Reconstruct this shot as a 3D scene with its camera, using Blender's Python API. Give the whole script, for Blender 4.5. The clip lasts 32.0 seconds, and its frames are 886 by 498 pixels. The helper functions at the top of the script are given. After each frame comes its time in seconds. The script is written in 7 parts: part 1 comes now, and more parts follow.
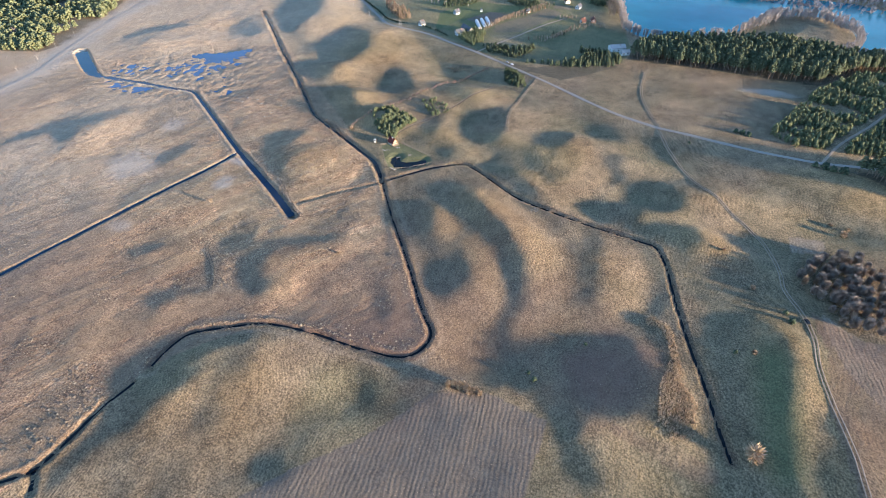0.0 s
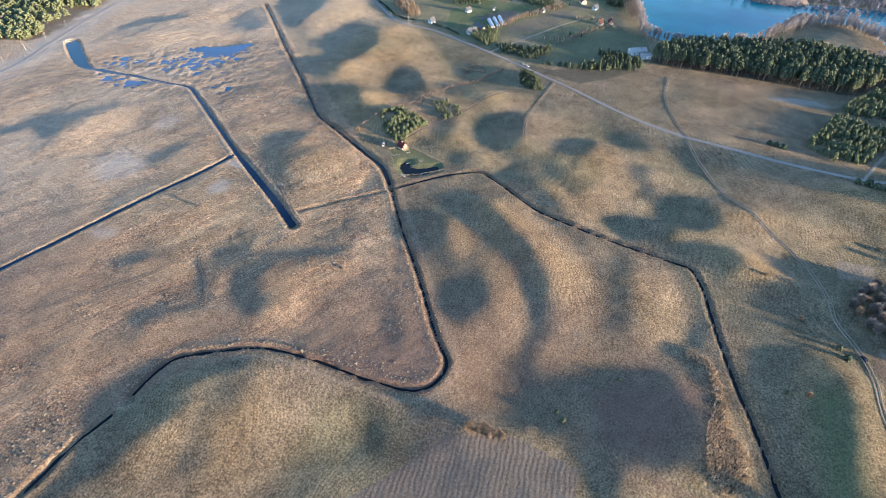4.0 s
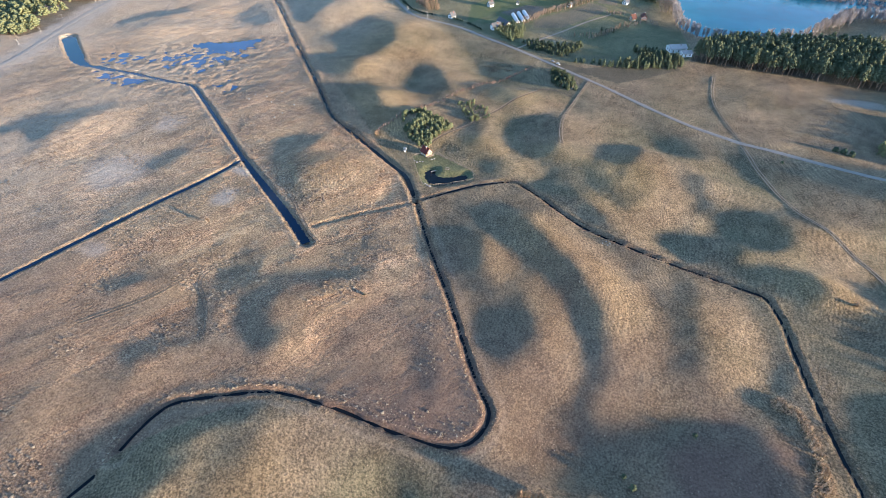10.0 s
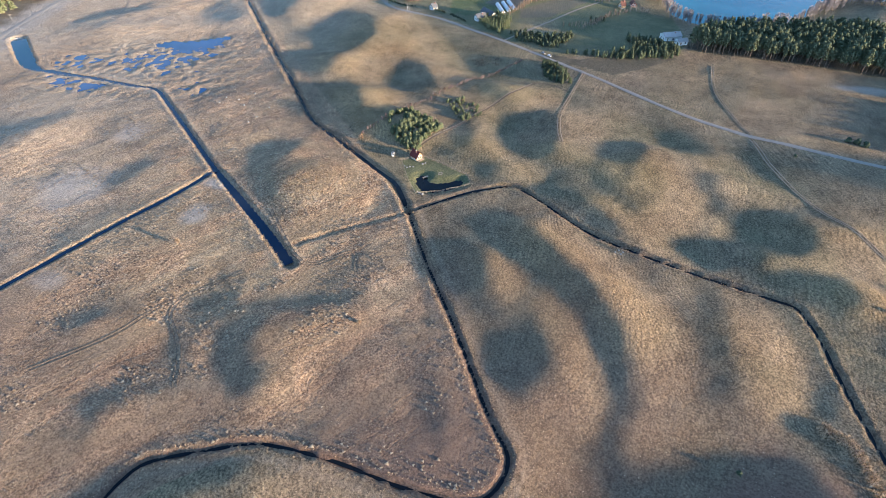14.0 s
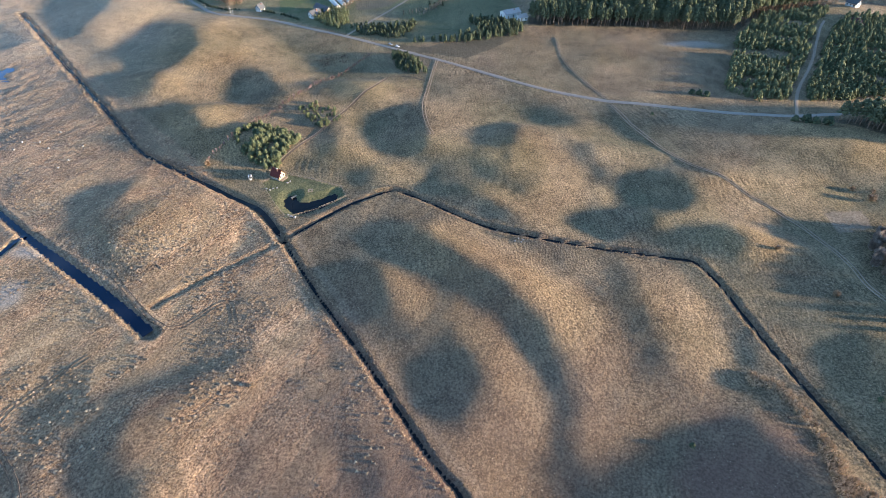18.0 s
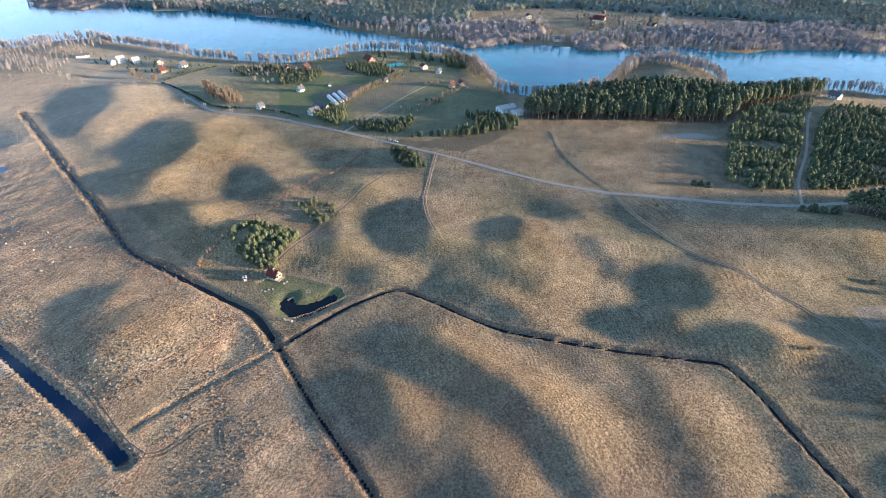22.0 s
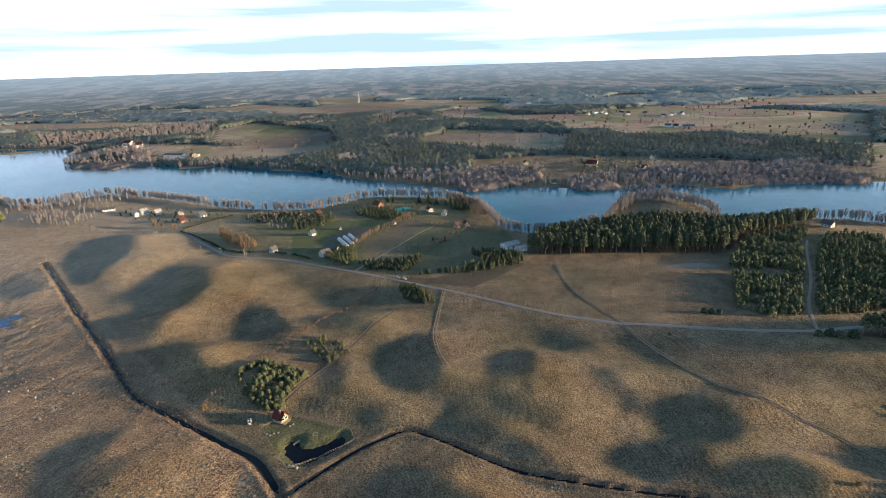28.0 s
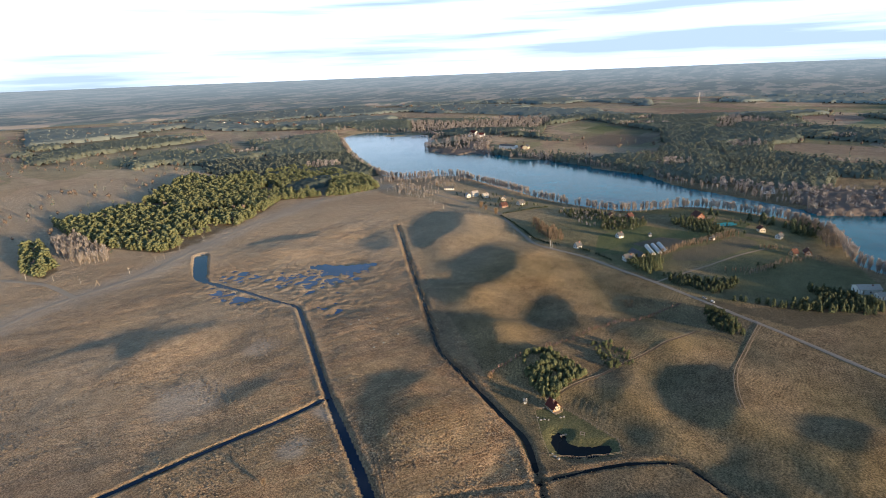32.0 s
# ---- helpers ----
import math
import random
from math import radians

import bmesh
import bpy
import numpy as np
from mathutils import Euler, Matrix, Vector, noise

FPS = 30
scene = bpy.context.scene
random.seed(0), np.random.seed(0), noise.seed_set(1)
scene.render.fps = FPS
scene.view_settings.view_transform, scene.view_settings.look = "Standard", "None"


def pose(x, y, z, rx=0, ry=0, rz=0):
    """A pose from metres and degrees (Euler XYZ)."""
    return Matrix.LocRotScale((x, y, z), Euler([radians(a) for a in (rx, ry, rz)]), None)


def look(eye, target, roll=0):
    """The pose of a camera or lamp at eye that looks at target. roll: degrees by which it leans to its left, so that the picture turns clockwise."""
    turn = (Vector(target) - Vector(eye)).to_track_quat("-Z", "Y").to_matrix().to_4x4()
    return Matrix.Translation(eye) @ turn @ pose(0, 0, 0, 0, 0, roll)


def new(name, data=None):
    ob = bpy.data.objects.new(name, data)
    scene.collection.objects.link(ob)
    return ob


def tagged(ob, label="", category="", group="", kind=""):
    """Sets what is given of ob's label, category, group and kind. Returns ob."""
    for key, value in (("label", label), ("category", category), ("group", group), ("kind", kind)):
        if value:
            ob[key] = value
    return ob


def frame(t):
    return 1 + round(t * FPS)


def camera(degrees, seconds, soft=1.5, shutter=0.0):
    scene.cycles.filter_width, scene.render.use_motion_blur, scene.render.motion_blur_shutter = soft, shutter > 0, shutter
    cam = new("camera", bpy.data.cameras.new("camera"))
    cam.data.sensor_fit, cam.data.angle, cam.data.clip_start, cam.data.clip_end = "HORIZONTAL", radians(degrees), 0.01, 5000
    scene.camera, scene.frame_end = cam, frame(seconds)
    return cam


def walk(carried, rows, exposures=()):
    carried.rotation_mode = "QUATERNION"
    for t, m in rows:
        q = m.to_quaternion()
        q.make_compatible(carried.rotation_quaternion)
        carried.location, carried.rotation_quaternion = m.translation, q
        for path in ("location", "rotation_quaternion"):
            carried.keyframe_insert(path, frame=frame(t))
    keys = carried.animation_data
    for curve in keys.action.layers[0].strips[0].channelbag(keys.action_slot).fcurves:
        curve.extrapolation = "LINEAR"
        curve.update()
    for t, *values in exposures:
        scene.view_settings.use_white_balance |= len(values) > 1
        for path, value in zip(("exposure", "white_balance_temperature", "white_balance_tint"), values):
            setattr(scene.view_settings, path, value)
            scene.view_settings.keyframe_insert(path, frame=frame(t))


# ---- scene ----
cam = camera(78.45, 32.0, soft=0.8)
PATH = [
    (0, (73.52, -97.85, 186.65), (47.02, -27.38, 120.84), -1.12),
    (0.5, (72.13, -94.94, 184.82), (45.64, -24.45, 119.03), -0.88),
    (1, (70.50, -92.11, 183.21), (44.07, -21.62, 117.38), -0.70),
    (1.5, (68.60, -89.44, 181.87), (42.29, -18.95, 116.00), -0.41),
    (2, (66.40, -87.02, 180.75), (40.24, -16.50, 114.85), -0.22),
    (2.5, (63.97, -84.84, 179.72), (37.90, -14.29, 113.81), -0.07),
    (3, (61.44, -82.66, 178.69), (35.53, -12.06, 112.78), 0.14),
    (3.5, (58.93, -80.54, 177.63), (33.07, -9.88, 111.76), 0.30),
    (5.5, (50.09, -72.60, 173.21), (24.03, -1.78, 107.59), 0.68),
    (6, (48.11, -70.60, 172.16), (21.96, 0.22, 106.57), 0.67),
    (6.5, (46.29, -68.58, 170.88), (20.04, 2.22, 105.32), 0.61),
    (7, (44.45, -66.54, 169.48), (18.07, 4.23, 103.94), 0.57),
    (7.5, (42.70, -64.46, 168.20), (16.19, 6.22, 102.61), 0.48),
    (8, (40.89, -62.27, 167.03), (14.28, 8.32, 101.40), 0.37),
    (8.5, (39.07, -60.11, 165.97), (12.39, 10.38, 100.25), 0.37),
    (9, (37.28, -57.86, 164.92), (10.56, 12.54, 99.12), 0.30),
    (9.5, (35.50, -55.59, 163.56), (8.79, 14.74, 97.68), 0.33),
    (10, (33.75, -53.38, 162.29), (6.99, 16.90, 96.37), 0.28),
    (10.5, (31.85, -51.15, 161.06), (5.06, 19.07, 95.09), 0.24),
    (11, (29.94, -48.89, 160.00), (3.19, 21.24, 93.92), 0.21),
    (11.5, (27.94, -46.47, 158.95), (1.25, 23.59, 92.78), 0.19),
    (12, (26.04, -43.97, 157.86), (-0.70, 25.98, 91.58), 0.13),
    (12.5, (24.22, -41.57, 156.85), (-2.49, 28.30, 90.49), 0.12),
    (13, (22.43, -39.02, 155.89), (-4.26, 30.72, 89.38), 0.07),
    (13.5, (20.53, -36.43, 155.09), (-5.97, 33.20, 88.38), -0.01),
    (14, (18.72, -33.75, 154.31), (-4.50, 36.88, 87.44), -0.05),
    (14.5, (16.73, -31.22, 153.12), (2.78, 41.84, 86.29), 0.02),
    (15, (14.61, -28.67, 151.63), (7.47, 45.43, 84.86), 0.10),
    (15.5, (12.89, -26.30, 150.28), (8.54, 48.01, 83.50), 0.07),
    (17.5, (8.40, -16.27, 145.06), (7.22, 57.88, 77.97), 0.21),
    (18, (7.54, -13.58, 143.82), (6.84, 60.43, 76.57), 0.29),
    (18.5, (6.88, -10.90, 142.65), (6.42, 63.00, 75.28), 0.33),
    (19, (6.36, -8.30, 141.83), (6.08, 65.48, 74.33), 0.23),
    (19.5, (5.78, -5.87, 141.33), (5.68, 67.80, 73.70), 0.18),
    (20, (5.10, -3.72, 141.10), (5.24, 69.86, 73.38), 0.16),
    (20.5, (4.36, -1.94, 141.17), (4.82, 71.51, 73.31), 0.18),
    (21, (3.51, -0.38, 141.45), (4.14, 72.96, 73.47), 0.15),
    (21.5, (2.55, 0.95, 141.70), (3.23, 77.18, 76.99), 0.03),
    (22, (1.50, 1.29, 141.65), (2.26, 84.58, 86.31), 0.06),
    (22.5, (0.63, 1.26, 141.23), (1.43, 85.92, 88.01), -0.03),
    (23, (0.06, 1.37, 140.95), (0.76, 87.16, 89.57), -0.19),
    (23.5, (-0.37, 1.34, 140.74), (0.06, 88.66, 92.00), -0.40),
    (24, (-0.57, 1.06, 140.66), (-0.51, 89.93, 94.80), -0.64),
    (24.5, (-0.49, 0.65, 140.53), (-0.65, 90.89, 97.45), -0.84),
    (25, (-0.42, 0.30, 140.36), (-0.63, 91.92, 100.30), -1.08),
    (25.5, (-0.31, 0.03, 140.20), (-0.58, 92.77, 102.79), -1.34),
    (27.5, (0.35, -0.01, 139.91), (0.28, 94.57, 107.45), -1.89),
    (28, (0.00, 0.00, 139.99), (0.00, 94.54, 107.40), -1.78),
    (28.5, (-0.47, -0.21, 140.19), (-4.90, 94.21, 107.55), -1.92),
    (29, (-0.66, -0.65, 140.54), (-17.43, 92.44, 108.10), -1.97),
    (29.5, (-0.42, -0.88, 140.82), (-29.73, 89.17, 108.69), -2.06),
    (30, (0.38, -1.12, 141.24), (-40.27, 84.52, 109.41), -2.06),
    (30.5, (1.16, -1.38, 141.41), (-46.06, 80.92, 109.84), -2.05),
    (31, (1.74, -1.49, 141.49), (-48.15, 79.29, 110.10), -2.03),
    (31.5, (2.18, -1.54, 141.49), (-48.96, 78.51, 110.22), -2.09),
    (32, (2.67, -1.54, 141.36), (-49.36, 77.99, 110.25), -2.20),
]
EXPOSURES = [(0, 2.04, 4650, 12), (13, 2.0, 4650, 12), (15, 1.95, 4650, 12), (18, 1.94, 4700, 12), (21, 1.95, 4720, 12), (24, 2.07, 4680, 12), (25.5, 1.75, 4900, 12), (28, 1.12, 5200, 11), (32, 0.98, 5350, 11)]
walk(cam, [(t, look(eye, target, roll)) for t, eye, target, roll in PATH], EXPOSURES)

# ---------------------------------------------------------------- light
SUN_AZ, SUN_EL = radians(-7.0), radians(6.0)
world = bpy.data.worlds.new("sky")
scene.world = world
world.use_nodes = True
wn, wl = world.node_tree.nodes, world.node_tree.links
wn.clear()
sky = wn.new("ShaderNodeTexSky")
sky.sky_type, sky.sun_disc = "NISHITA", False
sky.sun_elevation, sky.sun_rotation = SUN_EL, radians(90) - SUN_AZ
sky.air_density, sky.dust_density, sky.ozone_density = 1.5, 0.1, 3.0
wc = wn.new("ShaderNodeTexCoord")
# streaks of thin cloud over the whole sky
wm = wn.new("ShaderNodeMapping")
wm.inputs["Scale"].default_value = (1.1, 1.1, 22.0)
wnoise = wn.new("ShaderNodeTexNoise")
wnoise.inputs["Scale"].default_value = 1.5
wnoise.inputs["Detail"].default_value = 6.0
wramp = wn.new("ShaderNodeValToRGB")
wramp.color_ramp.elements[0].position, wramp.color_ramp.elements[1].position = 0.50, 0.62
# haze that thins out with height above the horizon
wsep = wn.new("ShaderNodeSeparateXYZ")
wrange = wn.new("ShaderNodeMapRange")
wrange.interpolation_type = "SMOOTHSTEP"
for key, value in (("From Min", 0.10), ("From Max", 0.28), ("To Min", 0.92), ("To Max", 0.0)):
    wrange.inputs[key].default_value = value
veil, cloud = wn.new("ShaderNodeMix"), wn.new("ShaderNodeMix")
veil.data_type = cloud.data_type = "RGBA"
# the haze is brighter towards the low sun
wdot, wpow, wgain = wn.new("ShaderNodeVectorMath"), wn.new("ShaderNodeMath"), wn.new("ShaderNodeMath")
wdot.operation, wpow.operation, wgain.operation = "DOT_PRODUCT", "POWER", "MULTIPLY_ADD"
wdot.inputs[1].default_value = (math.cos(SUN_AZ), math.sin(SUN_AZ), 0)
wmax = wn.new("ShaderNodeMath")
wmax.operation = "MAXIMUM"
wpow.inputs[1].default_value, wgain.inputs[1].default_value, wgain.inputs[2].default_value = 2.0, 1.5, 0.66
wveil = wn.new("ShaderNodeVectorMath")
wveil.operation = "SCALE"
wveil.inputs[0].default_value = (5.9, 6.3, 6.5)
wl.new(wc.outputs["Generated"], wdot.inputs[0])
wl.new(wdot.outputs["Value"], wmax.inputs[0])
wl.new(wmax.outputs[0], wpow.inputs[0])
wl.new(wpow.outputs[0], wgain.inputs[0])
wl.new(wgain.outputs[0], wveil.inputs["Scale"])
wl.new(wveil.outputs[0], veil.inputs["B"])
cloud.inputs["B"].default_value = (2.3, 2.75, 3.1, 1)
wfac = wn.new("ShaderNodeMath")
wfac.operation = "MULTIPLY"
wfac.inputs[1].default_value = 0.8
bg = wn.new("ShaderNodeBackground")
bg.inputs["Strength"].default_value = 0.118
out = wn.new("ShaderNodeOutputWorld")
wl.new(wc.outputs["Generated"], wsep.inputs[0])
wl.new(wsep.outputs["Z"], wrange.inputs["Value"])
wl.new(wrange.outputs["Result"], veil.inputs["Factor"])
wl.new(sky.outputs["Color"], veil.inputs["A"])
wl.new(wc.outputs["Generated"], wm.inputs["Vector"])
wl.new(wm.outputs["Vector"], wnoise.inputs["Vector"])
wl.new(wnoise.outputs["Fac"], wramp.inputs["Fac"])
wl.new(wramp.outputs["Color"], wfac.inputs[0])
wl.new(wfac.outputs[0], cloud.inputs["Factor"])
wl.new(veil.outputs["Result"], cloud.inputs["A"])
wl.new(cloud.outputs["Result"], bg.inputs["Color"])
wl.new(bg.outputs["Background"], out.inputs["Surface"])
sun = new("sun", bpy.data.lights.new("sun", "SUN"))
sun.data.energy, sun.data.angle, sun.data.color = 5.0, radians(3.8), (1.0, 0.65, 0.295)
sun.matrix_world = look((0, 0, 0), (-math.cos(SUN_AZ) * math.cos(SUN_EL), -math.sin(SUN_AZ) * math.cos(SUN_EL), -math.sin(SUN_EL)))


# ---------------------------------------------------------------- materials
def shader(name, rough=0.8, metal=0.0):
    m = bpy.data.materials.new(name)
    m.use_nodes = True
    b = m.node_tree.nodes["Principled BSDF"]
    b.inputs["Roughness"].default_value, b.inputs["Metallic"].default_value = rough, metal
    b.inputs["Specular IOR Level"].default_value = 0.08
    return m, m.node_tree.nodes, m.node_tree.links, b


def noise_node(n, l, vec, scale, detail=4.0, rough=0.6):
    t = n.new("ShaderNodeTexNoise")
    t.inputs["Scale"].default_value, t.inputs["Detail"].default_value, t.inputs["Roughness"].default_value = scale, detail, rough
    l.new(vec, t.inputs["Vector"])
    return t.outputs["Fac"]


def ramp(n, l, fac, *stops):
    r = n.new("ShaderNodeValToRGB")
    e = r.color_ramp.elements
    while len(e) < len(stops):
        e.new(0.5)
    for k, (p, c) in enumerate(stops):
        e[k].position, e[k].color = p, (*c, 1) if len(c) == 3 else (c[0], c[0], c[0], 1)
    l.new(fac, r.inputs["Fac"])
    return r.outputs["Color"]


def mix(n, l, fac, a, b, how="MIX"):
    x = n.new("ShaderNodeMix")
    x.data_type, x.blend_type = "RGBA", how
    for key, v in (("Factor", fac), ("A", a), ("B", b)):
        if isinstance(v, (int, float)):
            x.inputs[key].default_value = v
        elif isinstance(v, tuple):
            x.inputs[key].default_value = (*v, 1)
        else:
            l.new(v, x.inputs[key])
    return x.outputs["Result"]


def maths(n, l, op, a, b=0.0):
    x = n.new("ShaderNodeMath")
    x.operation = op
    for k, v in enumerate((a, b)):
        if isinstance(v, (int, float)):
            x.inputs[k].default_value = v
        else:
            l.new(v, x.inputs[k])
    return x.outputs[0]


def bump(n, l, b, height, strength, distance):
    k = n.new("ShaderNodeBump")
    k.inputs["Strength"].default_value, k.inputs["Distance"].default_value = strength, distance
    l.new(height, k.inputs["Height"])
    l.new(k.outputs["Normal"], b.inputs["Normal"])


def plain(name, dark, light, scale=1.5, rough=0.8, metal=0.0, relief=0.03, island=0.0):
    """A worn surface: two scales of noise between two tones, and a little relief."""
    m, n, l, b = shader(name, rough, metal)
    geo = n.new("ShaderNodeNewGeometry")
    f1, f2 = noise_node(n, l, geo.outputs["Position"], scale), noise_node(n, l, geo.outputs["Position"], scale * 7)
    f = maths(n, l, "ADD", maths(n, l, "MULTIPLY", f1, 0.65), maths(n, l, "MULTIPLY", f2, 0.35))
    if island:
        f = maths(n, l, "ADD", maths(n, l, "MULTIPLY", f, 1 - island), maths(n, l, "MULTIPLY", geo.outputs["Random Per Island"], island))
        info = n.new("ShaderNodeObjectInfo")
        f = maths(n, l, "ADD", maths(n, l, "MULTIPLY", f, 0.75), maths(n, l, "MULTIPLY", info.outputs["Random"], 0.25))
    l.new(ramp(n, l, f, (0.25, dark), (0.75, light)), b.inputs["Base Color"])
    bump(n, l, b, f2, 0.5, relief)
    return m


def water_material(name, colour, ripple, rough=0.04):
    m, n, l, b = shader(name, rough)
    geo = n.new("ShaderNodeNewGeometry")
    f = noise_node(n, l, geo.outputs["Position"], 0.9, 3)
    f2 = noise_node(n, l, geo.outputs["Position"], 0.02, 3)
    l.new(ramp(n, l, f2, (0.3, colour), (0.7, tuple(c * 1.5 for c in colour))), b.inputs["Base Color"])
    l.new(ramp(n, l, f2, (0.35, (rough,)), (0.65, (rough * 3,))), b.inputs["Roughness"])
    b.inputs["IOR"].default_value, b.inputs["Specular IOR Level"].default_value = 1.33, 0.5
    bump(n, l, b, f, 0.3, ripple)
    return m


M_WATER = water_material("lake_water", (0.014, 0.105, 0.15), 0.2)
M_DITCH = water_material("ditch_water", (0.005, 0.006, 0.008), 0.004, 0.12)
M_DITCH.node_tree.nodes["Principled BSDF"].inputs["Specular IOR Level"].default_value = 0.25
M_CANAL = water_material("canal_water", (0.005, 0.010, 0.030), 0.006)
M_FLOOD = water_material("flood_water", (0.05, 0.07, 0.135), 0.004)
M_GRAVEL = plain("gravel", (0.30, 0.245, 0.185), (0.47, 0.39, 0.30), 0.6, 0.9)
M_ASPHALT = plain("old_asphalt", (0.22, 0.188, 0.155), (0.35, 0.30, 0.25), 0.5, 0.85)
M_RUT = plain("bare_earth_rut", (0.22, 0.17, 0.12), (0.40, 0.315, 0.23), 0.8, 0.95)
M_PATH = plain("dark_trodden_earth", (0.085, 0.062, 0.045), (0.17, 0.13, 0.095), 0.8, 0.95)
M_NEEDLE = plain("pine_needles", (0.040, 0.054, 0.034), (0.115, 0.125, 0.066), 0.5, 0.7, island=0.6)
M_NEEDLE_Y = plain("young_pine_needles", (0.075, 0.09, 0.047), (0.175, 0.183, 0.09), 0.5, 0.7, island=0.6)
# needles of far woods, paler in two steps: haze put into the base colour
M_FARNEEDLE = plain("haze_tinted_needles", (0.084, 0.10, 0.086), (0.175, 0.19, 0.15), 0.02, 0.9, island=0.5)
M_HAZENEEDLE = plain("haze_paled_needles", (0.15, 0.172, 0.162), (0.26, 0.285, 0.255), 0.02, 0.9, island=0.5)
M_FARTWIG = plain("distant_twigs", (0.11, 0.088, 0.074), (0.19, 0.15, 0.128), 0.02, 0.9, island=0.5)
M_BARK = plain("pine_bark", (0.12, 0.085, 0.06), (0.30, 0.22, 0.15), 2.0, 0.95)
M_TWIG = plain("bare_twigs", (0.24, 0.215, 0.205), (0.43, 0.39, 0.37), 0.6, 0.9, island=0.6)
M_TWIG_Y = plain("pale_willow_twigs", (0.22, 0.16, 0.105), (0.43, 0.33, 0.23), 0.6, 0.9, island=0.6)
M_TWIG_D = plain("brown_twigs", (0.20, 0.165, 0.135), (0.42, 0.35, 0.285), 0.6, 0.9, island=0.6)
M_THICKET = plain("brown_thicket", (0.13, 0.105, 0.09), (0.25, 0.205, 0.175), 0.5, 0.95, island=0.3)
M_TWIG_R = plain("reddish_twigs", (0.17, 0.115, 0.10), (0.34, 0.235, 0.205), 0.6, 0.9, island=0.6)
M_BIRCH = plain("grey_bark", (0.16, 0.13, 0.11), (0.38, 0.33, 0.29), 2.0, 0.9)
M_BALE = plain("dull_film", (0.24, 0.23, 0.21), (0.38, 0.37, 0.34), 1.0, 0.5)
M_TUFT = plain("dry_grass_tufts", (0.15, 0.11, 0.072), (0.46, 0.35, 0.23), 0.6, 0.95, island=0.7)
M_REED = plain("dead_reeds", (0.28, 0.19, 0.11), (0.50, 0.38, 0.24), 0.6, 0.95, island=0.7)
M_WHITE = plain("white_render", (0.66, 0.65, 0.62), (0.82, 0.81, 0.78), 0.8, 0.7)
M_CREAM = plain("cream_render", (0.55, 0.47, 0.33), (0.70, 0.62, 0.46), 0.8, 0.7)
M_WOODWALL = plain("yellow_timber_wall", (0.42, 0.27, 0.12), (0.62, 0.43, 0.20), 1.4, 0.75)
M_BRICKWALL = plain("reddish_brick_wall", (0.20, 0.09, 0.06), (0.32, 0.16, 0.11), 1.6, 0.85)
M_ROOFRED = plain("dark_red_roof", (0.07, 0.02, 0.018), (0.14, 0.042, 0.032), 1.2, 0.6)
M_ROOFBROWN = plain("red_brown_roof", (0.065, 0.034, 0.028), (0.125, 0.062, 0.05), 1.2, 0.7)
M_ROOFGREY = plain("grey_roof", (0.06, 0.06, 0.066), (0.15, 0.15, 0.155), 1.2, 0.6)
M_TIMBER = plain("weathered_timber", (0.22, 0.17, 0.12), (0.42, 0.35, 0.27), 2.5, 0.85)
M_CONCRETE = plain("pale_concrete", (0.42, 0.40, 0.37), (0.62, 0.60, 0.56), 1.5, 0.85)
M_PLASTIC = plain("white_film", (0.45, 0.46, 0.47), (0.66, 0.66, 0.66), 1.0, 0.4)
M_STONE = plain("grey_stone", (0.25, 0.23, 0.21), (0.45, 0.42, 0.38), 2.0, 0.9)
M_COURT = plain("turquoise_court", (0.06, 0.30, 0.30), (0.10, 0.42, 0.40), 0.4, 0.6)
M_BLACK = plain("dark_paint", (0.012, 0.013, 0.016), (0.03, 0.03, 0.035), 2.0, 0.35)
M_METAL = plain("galvanised_steel", (0.35, 0.36, 0.37), (0.55, 0.56, 0.57), 2.0, 0.45, 0.8)
M_GLASS = shader("window_glass", 0.05)[0]
M_GLASS.node_tree.nodes["Principled BSDF"].inputs["Base Color"].default_value = (0.02, 0.025, 0.03, 1)
M_GLASS.node_tree.nodes["Principled BSDF"].inputs["Specular IOR Level"].default_value = 0.6


